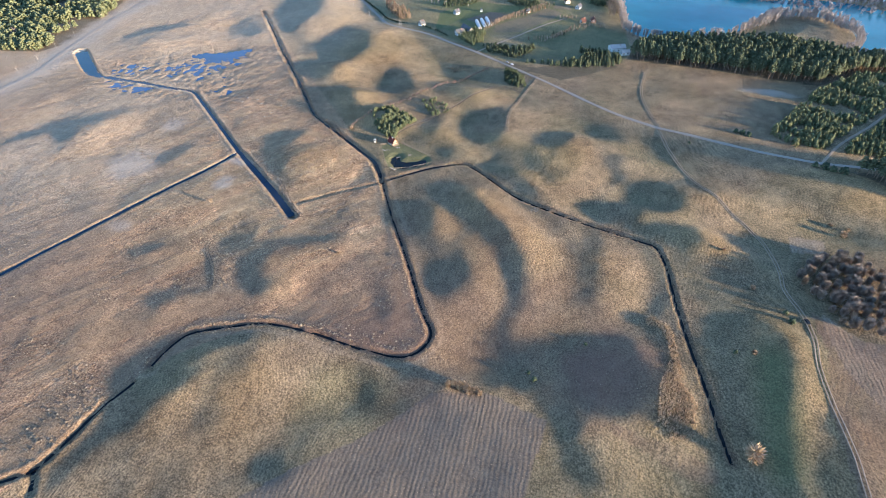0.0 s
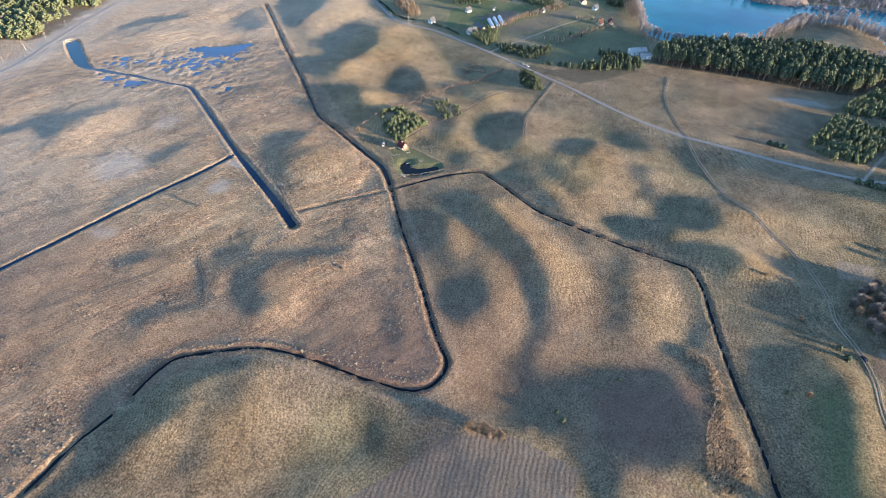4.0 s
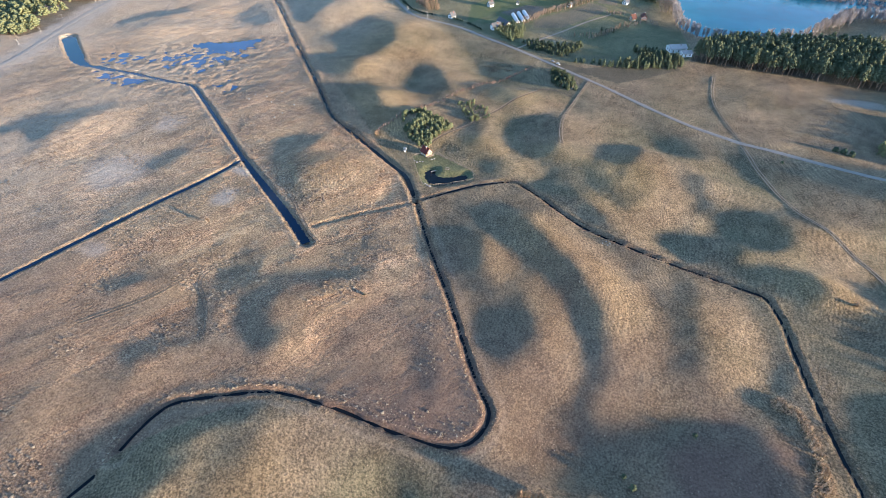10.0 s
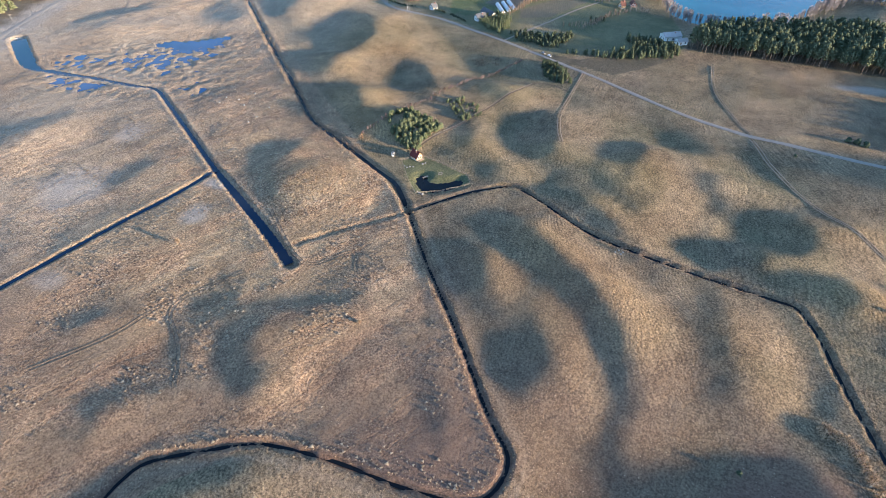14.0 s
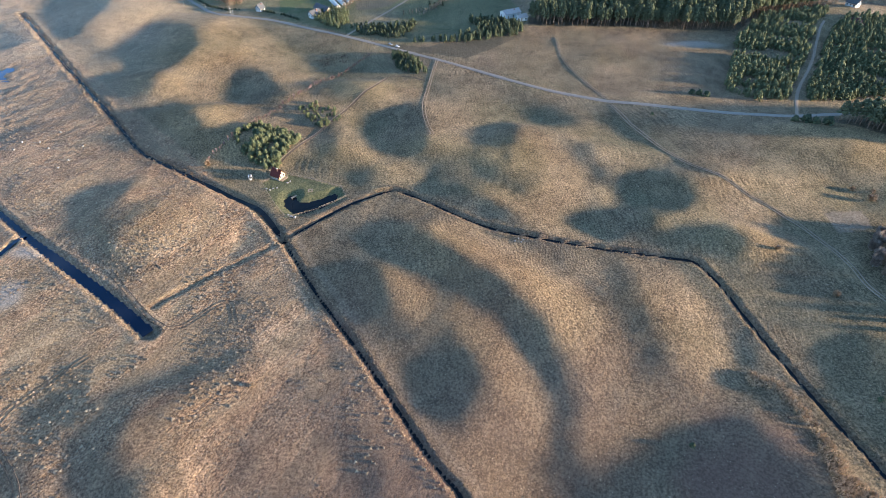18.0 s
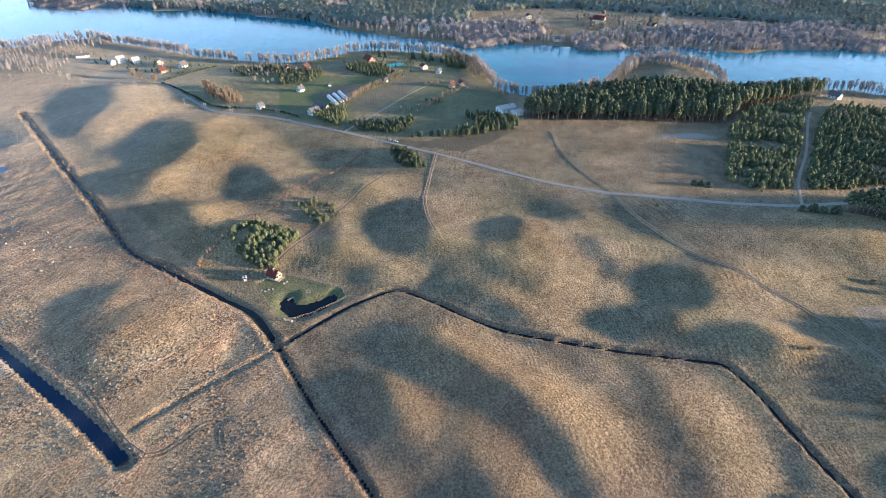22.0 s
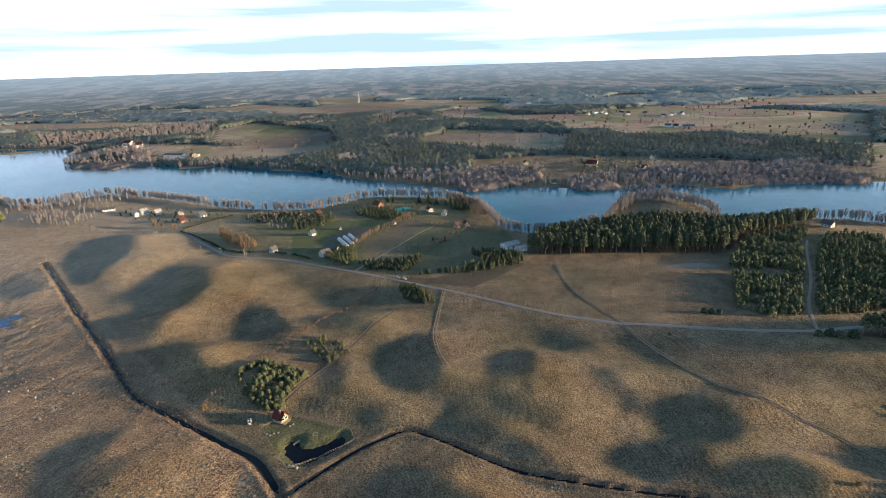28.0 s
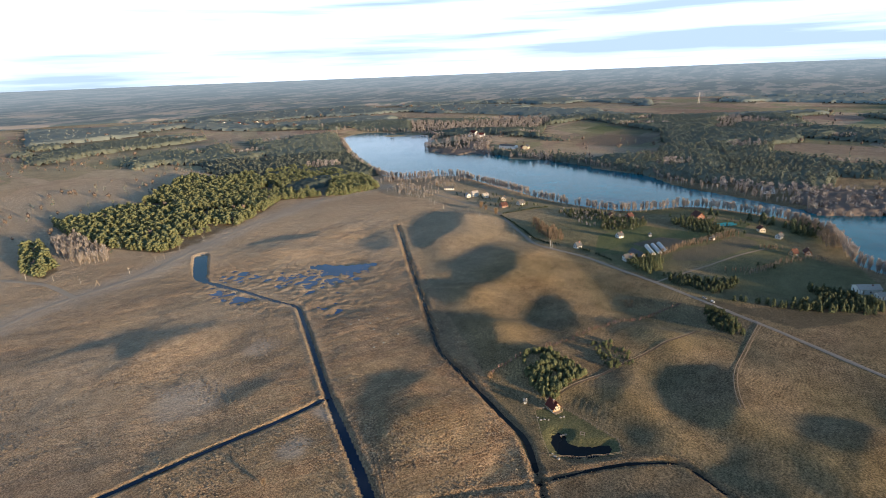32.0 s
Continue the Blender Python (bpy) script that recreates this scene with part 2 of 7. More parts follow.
def ground_material():
    m, n, l, b = shader("meadow", 0.95)
    b.inputs["Specular IOR Level"].default_value = 0.1
    geo = n.new("ShaderNodeNewGeometry")
    pos = geo.outputs["Position"]

    def attr(name):
        a = n.new("ShaderNodeAttribute")
        a.attribute_name = name
        return a.outputs["Fac"]

    def drawn_out(angle, length, width):
        """The place in a frame turned to the angle and stretched along it."""
        k = n.new("ShaderNodeMapping")
        k.vector_type = "TEXTURE"
        k.inputs["Rotation"].default_value, k.inputs["Scale"].default_value = (0, 0, radians(angle)), (length, width, 1)
        l.new(pos, k.inputs["Vector"])
        return k.outputs["Vector"]

    big, mid, fine = noise_node(n, l, pos, 0.014, 5), noise_node(n, l, pos, 0.16, 5, 0.65), noise_node(n, l, pos, 1.3, 6, 0.85)
    speck = noise_node(n, l, pos, 1.7, 3, 0.7)
    marsh, mown = attr("marsh"), attr("mown")
    grain = maths(n, l, "ADD", maths(n, l, "MULTIPLY", mid, 0.16), maths(n, l, "MULTIPLY", fine, 0.84))
    dry = ramp(n, l, grain, (0.42, (0.085, 0.070, 0.046)), (0.5, (0.215, 0.168, 0.106)), (0.58, (0.41, 0.318, 0.192)))
    olive = ramp(n, l, grain, (0.42, (0.075, 0.070, 0.045)), (0.58, (0.285, 0.245, 0.155)))
    col = mix(n, l, ramp(n, l, big, (0.42, (0.0,)), (0.6, (0.6,))), dry, olive)
    rough_grass = ramp(n, l, grain, (0.425, (0.118, 0.076, 0.048)), (0.5, (0.325, 0.216, 0.126)), (0.575, (0.65, 0.45, 0.268)))
    col = mix(n, l, marsh, col, rough_grass)
    # drift lines and old cuts, drawn out along the marsh
    drift = noise_node(n, l, drawn_out(58, 26, 2.6), 1.0, 5, 0.65)
    lines = noise_node(n, l, drawn_out(64, 13, 0.9), 1.0, 3, 0.6)
    col = mix(n, l, marsh, col, mix(n, l, 1.0, col, ramp(n, l, drift, (0.34, (0.80, 0.78, 0.78)), (0.5, (1.0, 0.99, 0.98)), (0.64, (1.18, 1.17, 1.15))), "MULTIPLY"))
    col = mix(n, l, marsh, col, mix(n, l, 1.0, col, ramp(n, l, lines, (0.36, (0.86, 0.85, 0.85)), (0.64, (1.13, 1.13, 1.12))), "MULTIPLY"))
    patch = noise_node(n, l, pos, 0.035, 4, 0.55)
    col = mix(n, l, 1.0, col, ramp(n, l, patch, (0.36, (0.78, 0.77, 0.76)), (0.62, (1.16, 1.15, 1.13))), "MULTIPLY")
    # swathes left by the mower, worn away in places
    wave = n.new("ShaderNodeTexWave")
    wave.inputs["Scale"].default_value, wave.inputs["Distortion"].default_value = 0.19, 3.0
    wave.inputs["Detail"].default_value, wave.inputs["Detail Scale"].default_value = 3.0, 0.5
    bend = n.new("ShaderNodeTexNoise")
    bend.inputs["Scale"].default_value, bend.inputs["Detail"].default_value = 0.016, 1.0
    l.new(pos, bend.inputs["Vector"])
    shift, where = n.new("ShaderNodeVectorMath"), n.new("ShaderNodeVectorMath")
    shift.operation, where.operation = "SCALE", "ADD"
    shift.inputs["Scale"].default_value = 60.0
    l.new(bend.outputs["Color"], shift.inputs[0])
    l.new(drawn_out(15, 1, 1), where.inputs[0])
    l.new(shift.outputs[0], where.inputs[1])
    l.new(where.outputs[0], wave.inputs["Vector"])
    worn = ramp(n, l, noise_node(n, l, pos, 0.03, 3), (0.44, (0.0,)), (0.56, (1.0,)))
    swath = maths(n, l, "MULTIPLY", wave.outputs["Fac"], worn)
    col = mix(n, l, mown, col, mix(n, l, 1.0, col, (0.80, 0.785, 0.79), "MULTIPLY"))
    col = mix(n, l, maths(n, l, "MULTIPLY", maths(n, l, "MAXIMUM", mown, 0.3), swath), col, mix(n, l, 1.0, col, (1.34, 1.33, 1.31), "MULTIPLY"))
    cut = noise_node(n, l, drawn_out(104, 12, 0.75), 1.0, 3, 0.65)
    col = mix(n, l, mown, col, mix(n, l, 1.0, col, ramp(n, l, cut, (0.36, (0.91, 0.91, 0.90)), (0.64, (1.07, 1.07, 1.06))), "MULTIPLY"))
    # tracts of shorter olive grass between the tussocks
    short = ramp(n, l, noise_node(n, l, drawn_out(60, 62, 20), 1.0, 4, 0.6), (0.45, (0.0,)), (0.54, (0.72,)))
    col = mix(n, l, maths(n, l, "MULTIPLY", marsh, short), col, ramp(n, l, grain, (0.42, (0.165, 0.122, 0.070)), (0.58, (0.385, 0.298, 0.175))))
    # long damp and pale bands over the marsh
    band = noise_node(n, l, drawn_out(56, 85, 17), 1.0, 4, 0.6)
    col = mix(n, l, marsh, col, mix(n, l, 1.0, col, ramp(n, l, band, (0.36, (0.78, 0.76, 0.77)), (0.5, (1.0, 0.98, 0.97)), (0.64, (1.18, 1.18, 1.16))), "MULTIPLY"))
    # pale tussocks in drifts, and dark gaps between them
    clump = ramp(n, l, noise_node(n, l, drawn_out(58, 16, 4.5), 1.0, 4, 0.7), (0.47, (0.06,)), (0.60, (1.0,)))
    clump = maths(n, l, "MULTIPLY", clump, maths(n, l, "SUBTRACT", maths(n, l, "ADD", marsh, 0.25), maths(n, l, "MULTIPLY", short, maths(n, l, "MULTIPLY", marsh, 0.9))))
    col = mix(n, l, maths(n, l, "MULTIPLY", clump, ramp(n, l, speck, (0.54, (0.0,)), (0.63, (0.75,)))), col, (0.58, 0.46, 0.32))
    col = mix(n, l, maths(n, l, "MULTIPLY", clump, ramp(n, l, speck, (0.34, (0.7,)), (0.45, (0.0,)))), col, (0.060, 0.047, 0.036))
    # dry grass on the knolls, greener hollows; sunlit crests and dim hollows painted in
    col = mix(n, l, attr("knoll"), col, mix(n, l, 1.0, col, (1.13, 1.07, 0.93), "MULTIPLY"))
    col = mix(n, l, attr("hollow"), col, mix(n, l, 1.0, col, (0.84, 0.89, 0.88), "MULTIPLY"))
    # the parcels of the far fields
    cell = n.new("ShaderNodeTexVoronoi")
    cell.inputs["Scale"].default_value, cell.inputs["Randomness"].default_value = 1.0, 0.8
    l.new(drawn_out(-12, 330, 120), cell.inputs["Vector"])
    sep = n.new("ShaderNodeSeparateColor")
    l.new(cell.outputs["Color"], sep.inputs["Color"])
    parcel = ramp(n, l, sep.outputs["Red"], (0.0, (0.20, 0.125, 0.10)), (0.22, (0.30, 0.235, 0.165)), (0.42, (0.145, 0.15, 0.075)), (0.55, (0.34, 0.275, 0.20)), (0.75, (0.23, 0.175, 0.13)), (0.9, (0.19, 0.185, 0.105)))
    parcel = mix(n, l, 1.0, parcel, ramp(n, l, noise_node(n, l, pos, 0.05, 6, 0.7), (0.36, (1.2, 1.16, 1.12)), (0.62, (1.85, 1.78, 1.72))), "MULTIPLY")
    col = mix(n, l, attr("fields"), col, parcel)
    green = ramp(n, l, grain, (0.38, (0.06, 0.07, 0.034)), (0.62, (0.17, 0.185, 0.085)))
    col = mix(n, l, attr("green"), col, green)
    earth = ramp(n, l, grain, (0.36, (0.090, 0.072, 0.055)), (0.64, (0.232, 0.188, 0.146)))
    col = mix(n, l, attr("plough"), col, earth)
    pale = ramp(n, l, grain, (0.40, (0.235, 0.18, 0.124)), (0.5, (0.40, 0.312, 0.218)), (0.60, (0.62, 0.495, 0.355)))
    col = mix(n, l, attr("pale"), col, pale)
    ash = ramp(n, l, fine, (0.40, (0.30, 0.255, 0.205)), (0.60, (0.52, 0.45, 0.37)))
    col = mix(n, l, attr("ash"), col, ash)
    litter = ramp(n, l, grain, (0.38, (0.045, 0.046, 0.032)), (0.62, (0.12, 0.105, 0.078)))
    col = mix(n, l, attr("wood"), col, litter)
    rust = ramp(n, l, grain, (0.36, (0.10, 0.064, 0.046)), (0.64, (0.26, 0.172, 0.120)))
    col = mix(n, l, attr("rust"), col, rust)
    l.new(col, b.inputs["Base Color"])
    furrow = n.new("ShaderNodeTexWave")
    fmap = n.new("ShaderNodeMapping")
    fmap.inputs["Rotation"].default_value = (0, 0, radians(-6))
    l.new(pos, fmap.inputs["Vector"])
    furrow.inputs["Scale"].default_value, furrow.inputs["Distortion"].default_value = 0.17, 4.0
    l.new(fmap.outputs["Vector"], furrow.inputs["Vector"])
    height = maths(n, l, "ADD", maths(n, l, "MULTIPLY", fine, 0.9), maths(n, l, "MULTIPLY", mid, 0.5))
    # clods and tussocks: rounded cells of two sizes
    for size, amount in ((0.75, 0.55), (1.9, 0.35)):
        cell = n.new("ShaderNodeTexVoronoi")
        cell.inputs["Scale"].default_value, cell.inputs["Detail"].default_value = size, 1.0
        l.new(pos, cell.inputs["Vector"])
        height = maths(n, l, "SUBTRACT", height, maths(n, l, "MULTIPLY", maths(n, l, "MULTIPLY", cell.outputs["Distance"], maths(n, l, "ADD", clump, 0.35)), amount))
    height = maths(n, l, "ADD", height, maths(n, l, "MULTIPLY", maths(n, l, "MULTIPLY", mown, swath), 0.12))
    height = maths(n, l, "ADD", height, maths(n, l, "MULTIPLY", maths(n, l, "MULTIPLY", attr("plough"), furrow.outputs["Fac"]), 0.4))
    height = maths(n, l, "ADD", height, maths(n, l, "MULTIPLY", maths(n, l, "MULTIPLY", marsh, maths(n, l, "ADD", mid, drift)), 0.7))
    height = maths(n, l, "ADD", height, maths(n, l, "ADD", maths(n, l, "MULTIPLY", lines, 0.3), maths(n, l, "MULTIPLY", maths(n, l, "MULTIPLY", mown, cut), 0.2)))
    bump(n, l, b, height, 1.0, 0.66)
    return m


M_GROUND = ground_material()


# ---------------------------------------------------------------- the lie of the land
def pts(text):
    return np.array([[float(v) for v in p.split(",")] for p in text.split()])


def hashed(i, j, seed):
    h = np.sin(i * 127.1 + j * 311.7 + seed * 74.7) * 43758.5453
    return h - np.floor(h)


def vnoise(x, y, size, seed=0.0):
    """Smooth noise from 0 to 1 with lumps of the given size."""
    x, y = np.asarray(x, float) / size, np.asarray(y, float) / size
    i, j = np.floor(x), np.floor(y)
    fx, fy = x - i, y - j
    fx, fy = fx * fx * (3 - 2 * fx), fy * fy * (3 - 2 * fy)
    a = hashed(i, j, seed) * (1 - fx) + hashed(i + 1, j, seed) * fx
    b = hashed(i, j + 1, seed) * (1 - fx) + hashed(i + 1, j + 1, seed) * fx
    return a * (1 - fy) + b * fy


def lumps(x, y, size, seed):
    """Two layers of noise turned against each other, so that no grid shows."""
    a, b = 0.6 + seed, 1.9 + seed
    wx, wy = x + 0.7 * size * vnoise(y, x, size * 2.3, seed + 3), y + 0.7 * size * vnoise(x, y, size * 2.1, seed + 5)
    p = vnoise(wx * math.cos(a) - wy * math.sin(a), wx * math.sin(a) + wy * math.cos(a), size, seed)
    q = vnoise(wx * math.cos(b) - wy * math.sin(b), wx * math.sin(b) + wy * math.cos(b), size * 1.37, seed + 1)
    return 0.5 + (p + q - 1.0) * 0.7


def inside(x, y, poly):
    m = np.zeros(np.shape(x), bool)
    px, py = poly.T
    for k in range(len(poly)):
        c = (py[k] > y) != (py[k - 1] > y)
        m ^= c & (x < (px[k - 1] - px[k]) * (y - py[k]) / (py[k - 1] - py[k] + 1e-12) + px[k])
    return m


def away(x, y, line, reach=30.0, closed=False):
    """Distance to a line of points, as far as reach."""
    d = np.full(np.shape(x), reach)
    ring = np.vstack([line, line[:1]]) if closed else line
    for a, b in zip(ring[:-1], ring[1:]):
        lo, hi = np.minimum(a, b) - reach, np.maximum(a, b) + reach
        near = (x > lo[0]) & (x < hi[0]) & (y > lo[1]) & (y < hi[1])
        if not near.any():
            continue
        px, py = x[near], y[near]
        e = b - a
        t = np.clip(((px - a[0]) * e[0] + (py - a[1]) * e[1]) / (e @ e + 1e-9), 0, 1)
        d[near] = np.minimum(d[near], np.hypot(px - a[0] - t * e[0], py - a[1] - t * e[1]))
    return d


def smooth(v):
    v = np.clip(v, 0, 1)
    return v * v * (3 - 2 * v)


def rounded(line, steps=4):
    """The line with its corners rounded off."""
    p = np.vstack([2 * line[0] - line[1], line, 2 * line[-1] - line[-2]])
    res = []
    for a, b, c, d in zip(p[:-3], p[1:-2], p[2:-1], p[3:]):
        for t in np.arange(steps) / steps:
            res.append(0.5 * (2 * b + (c - a) * t + (2 * a - 5 * b + 4 * c - d) * t * t + (3 * b - a - 3 * c + d) * t ** 3))
    return np.array(res + [line[-1]])


DITCH_W = rounded(pts("-315,404 -275,360 -235,315 -196,273 -162,235 -143,214 -119,198 -107,190 -89,179 -76,171 -69,164 -58,149"))
DITCH_S = rounded(pts("-58,149 -41,123 -17,89 4,58 11,50 13,44 11,36 7,32 1,30 -15,29 -34,30 -54,29 -63,27 -75,21 -89,13 -93,6 -94,-2 -94,-9"))
DITCH_SW = rounded(pts("-95,-17 -98,-30 -99,-46 -101,-59 -108,-67 -125,-80"))
DITCH_SIDE = rounded(pts("-101,-60 -98,-63 -95,-66"))
DITCH_E = rounded(pts("-58,149 -46,162 -34,173 -20,182 -13,182 0,174 14,164 27,157 45,151 70,145 95,140 102,138 106,131 110,119 116,93 121,75 127,56 132,38 136,26"))
CANAL = rounded(pts("-411,254 -382,233 -358,219 -340,218 -309,219 -277,218 -257,218 -237,205 -207,183 -165,152 -137,133 -112,116 -92,101"))
CANAL_SIDE = rounded(pts("-164,151 -168,131 -177,106 -186,77 -194,52 -201,30 -214,-10"))
FAINT = rounded(pts("-96,113 -82,127 -58,148"))
ROAD = rounded(pts("-420,560 -325,523 -278,505 -250,490 -229,468 -196,435 -171,408 -151,400 -124,393 -94,378 -58,359 -25,340 5,320 29,303 50,288 68,277 90,267 99,264 125,259 152,254 173,251 190,250 211,254 234,258 300,275 420,300"))
ROAD_W = rounded(pts("-370,-40 -385,50 -398,105 -407,133 -409,153 -407,176 -410,205 -423,243 -443,305 -458,370 -468,450 -458,510 -447,549"))
ROAD_W2 = rounded(pts("-409,153 -456,154 -500,141 -580,110"))
TRACK_E = rounded(pts("96,262 108,230 121,203 136,183 149,168 156,158 160,136 161,124 168,109 170,96 169,79 172,59 175,41 176,26 180,-20"))
TRACK_N = rounded(pts("97,265 89,285 82,310 80,333 81,362"))
TRACK_T = rounded(pts("0,323 -4,288 -6,260 -4,242 0,225"))
TRACK_H = rounded(pts("-75,196 -72,201 -66,213 -58,235 -53,248 -47,259 -41,268 -34,280 -29,299"))
TRACK_J = rounded(pts("-29,299 -22,300 -14,298 -6,293"))
TRACK_F = rounded(pts("194,252 209,282 237,323 268,376 281,395"))
TRACK_W = rounded(pts("-330,390 -355,345 -372,318 -378,325 -395,352"))
DRIVE = rounded(pts("-64,363 -46,399 -21,449 -6,473"))
HEDGE = rounded(pts("-105,199 -105,204 -100,212 -95,226 -92,243 -84,258 -70,283 -58,306 -43,334"))
POND = rounded(pts("-65,177 -64,180 -60,181 -58,178 -56,176 -52,177 -47,180 -43,183 -40,180 -41,176 -46,171 -52,167 -57,166 -61,169 -64,172 -65,177"), 3)
YARD = pts("-77,188 -67,195 -55,191 -40,185 -37,178 -60,163 -67,172")
LAKE_NEAR = pts("-930,1000 -886,951 -707,782 -586,680 -511,630 -483,622 -460,626 -443,652 -405,671 -357,646 -296,616 -238,583 -189,568 -146,562 -113,583 -91,606 -53,612 -14,601 12,592 40,551 48,507 55,474 78,456 109,461 146,486 174,524 197,561 242,567 261,529 254,486 240,470 259,462 285,469 323,481 339,474 366,469 400,450 560,470")
LAKE_FAR = pts("-968,1110 -864,1122 -712,1076 -632,911 -542,875 -470,898 -416,859 -401,837 -317,847 -230,787 -171,777 -121,718 -58,683 0,652 33,638 62,650 121,635 177,618 226,626 278,625 330,596 375,620 441,619 511,609 640,600")
LAKE = np.vstack([rounded(LAKE_NEAR, 2), rounded(LAKE_FAR, 2)[::-1]])
PLOUGH = pts("-24,-44 6,-8 23,17 47,25 70,21 66,-60 10,-90")
WOOD_LAKE = pts("64,386 92,383 134,382 174,378 210,375 239,409 304,433 322,449 290,452 271,449 226,446 171,455 93,436 67,405")
WOOD_YOUNG = pts("206,363 165,280 191,261 209,288 271,381 297,422 239,405")
WOOD_EAST = pts("277,377 200,268 249,274 327,310 380,380 320,405 300,400")
WOOD_CORNER = pts("208,246 220,232 250,215 320,215 330,250 240,252")
WEST_WOODS = [pts(text) for text in (
    "-650,243 -641,281 -651,323 -726,420 -763,480 -689,478 -698,538 -612,493 -514,434 -478,370 -461,328 -438,270 -447,241 -502,228 -588,227",
    "-674,547 -668,602 -600,608 -501,580 -443,534 -463,477 -514,434 -600,471", "-586,189 -566,199 -482,174 -473,160 -500,156")]
CLUMP_W = pts("-37,341 -26,349 -8,344 7,354 18,370 29,364 50,375 58,366 37,342 18,325 -2,333")
WATER_Z, MARSH_Z = -5.0, -1.25
TAN_SUN = (math.cos(SUN_AZ), math.sin(SUN_AZ))
LEE, SUNNY = [], []


def lee_slope(steepness, outline):
    """A slope that faces away from the low sun: its outline on the plan."""
    LEE.append((steepness, pts(outline)))


def sunny_slope(steepness, outline):
    """A slope that faces the low sun."""
    SUNNY.append((steepness, pts(outline)))


lee_slope(1.00, "-94,8 -88,11 -71,18 -57,26 -59,17 -66,11 -74,-1 -74,-13 -75,-25 -76,-33 -81,-39 -87,-47 -86,-54 -85,-60 -91,-63 -95,-58 -93,-48 -92,-36 -95,-27 -103,-15 -101,-4 -96,3")
lee_slope(0.60, "-62,7 -54,9 -52,2 -54,-2 -60,2")
lee_slope(0.60, "-60,-20 -57,-15 -50,-16 -48,-24 -50,-29 -56,-26")
lee_slope(1.00, "-25,-29 -19,-25 -13,-29 -13,-36 -24,-39 -26,-33")
lee_slope(0.60, "-23,-13 -20,-7 -16,-9 -18,-17")
lee_slope(0.85, "7,-4 11,7 17,14 21,21 9,18 -1,22 2,27 14,28 26,27 29,21 21,10 17,-1 11,-7")
lee_slope(1.20, "-96,57 -97,65 -90,72 -84,72 -84,59 -79,52 -69,45 -77,42 -86,45 -92,49")
lee_slope(0.85, "-122,62 -120,65 -105,52 -98,42 -105,45")
lee_slope(0.72, "-120,70 -110,79 -92,78 -78,83 -59,96 -55,89 -70,80 -86,74 -103,69 -106,60")
lee_slope(0.90, "-24,65 -17,69 -9,52 -10,45 -17,53")
lee_slope(0.80, "-160,49 -152,58 -139,60 -146,52 -153,44")
lee_slope(0.75, "-126,23 -115,33 -104,39 -88,40 -104,31 -114,21 -113,12")
lee_slope(1.00, "-25,146 -18,161 -1,150 18,132 34,115 42,104 44,91 38,84 33,95 25,108 14,119 1,126 -12,135")
lee_slope(1.00, "-44,128 -37,136 -24,140 -15,129 -12,112 -19,105 -31,107 -38,115")
lee_slope(0.85, "-7,88 4,97 17,94 22,82 18,73 9,68 -2,74")
lee_slope(0.65, "65,132 71,139 76,128 78,104 74,94 70,111")
lee_slope(0.95, "36,59 41,65 48,55 59,58 76,68 89,72 100,69 106,59 107,46 103,30 93,27 85,28 79,28 79,19 79,9 73,20 69,26 60,31 51,31 37,31 38,37 48,41 43,51")
lee_slope(0.90, "79,19 88,14 93,3 81,-1 77,10")
lee_slope(1.00, "130,98 144,107 157,97 160,79 156,55 155,39 157,22 158,-30 134,-30 133,19 130,33 128,58 125,75")
lee_slope(0.90, "166,56 174,56 176,27 176,-30 164,-30 163,24 164,37")
lee_slope(0.60, "142,127 154,129 157,114 153,109 144,116")
lee_slope(1.00, "20,220 27,240 39,245 44,237 42,219 38,213 30,212 22,215")
lee_slope(0.80, "48,260 64,261 77,249 76,239 64,238 53,244")
lee_slope(0.60, "64,219 80,221 79,212 68,210")
lee_slope(1.00, "88,189 95,197 106,198 111,189 115,175 108,167 100,168 92,173 88,181")
lee_slope(1.00, "62,159 72,169 92,173 94,161 89,151 77,151 70,149 68,156")
lee_slope(1.00, "91,151 104,157 121,156 126,148 127,142 118,138 108,137 98,140 76,145 70,149 86,148")
lee_slope(0.90, "-4,186 10,186 24,177 33,166 39,159 26,159 16,165 5,173 -8,180")
lee_slope(0.70, "18,199 28,201 34,190 29,184 20,191")
lee_slope(0.80, "30,158 46,152 70,147 92,141 103,138 100,135 76,145 45,148 25,152")
lee_slope(1.00, "-26,257 -11,264 -6,246 -3,229 -2,214 -10,207 -23,210 -29,219 -33,236 -30,251")
lee_slope(0.60, "-62,238 -52,246 -46,216 -48,206 -60,212")
lee_slope(1.00, "-119,287 -122,307 -110,307 -93,285 -85,272 -94,262 -107,262 -116,273")
lee_slope(0.70, "-85,290 -59,295 -45,286 -39,266 -55,266 -71,270")
lee_slope(1.00, "-176,254 -161,255 -145,259 -131,256 -123,237 -108,221 -91,224 -98,212 -105,203 -115,199 -134,209 -153,226")
lee_slope(1.00, "-210,294 -197,301 -185,305 -191,321 -210,331 -200,354 -207,381 -177,374 -152,333 -154,317 -157,306 -167,299 -159,273 -169,266 -191,271")
lee_slope(0.90, "-300,402 -307,435 -310,466 -289,473 -256,429 -245,391 -246,377 -244,355 -261,357")
lee_slope(1.00, "-149,163 -154,176 -150,186 -139,188 -132,180 -135,169 -132,154 -132,144 -142,150")
lee_slope(0.80, "-40,194 -35,201 -27,196 -27,187 -36,188")
lee_slope(0.55, "85,256 123,245 182,244 214,238 192,202 182,198 166,206 136,210 112,215 98,229")
lee_slope(0.90, "-298,123 -306,133 -301,142 -282,134 -280,122 -287,118")
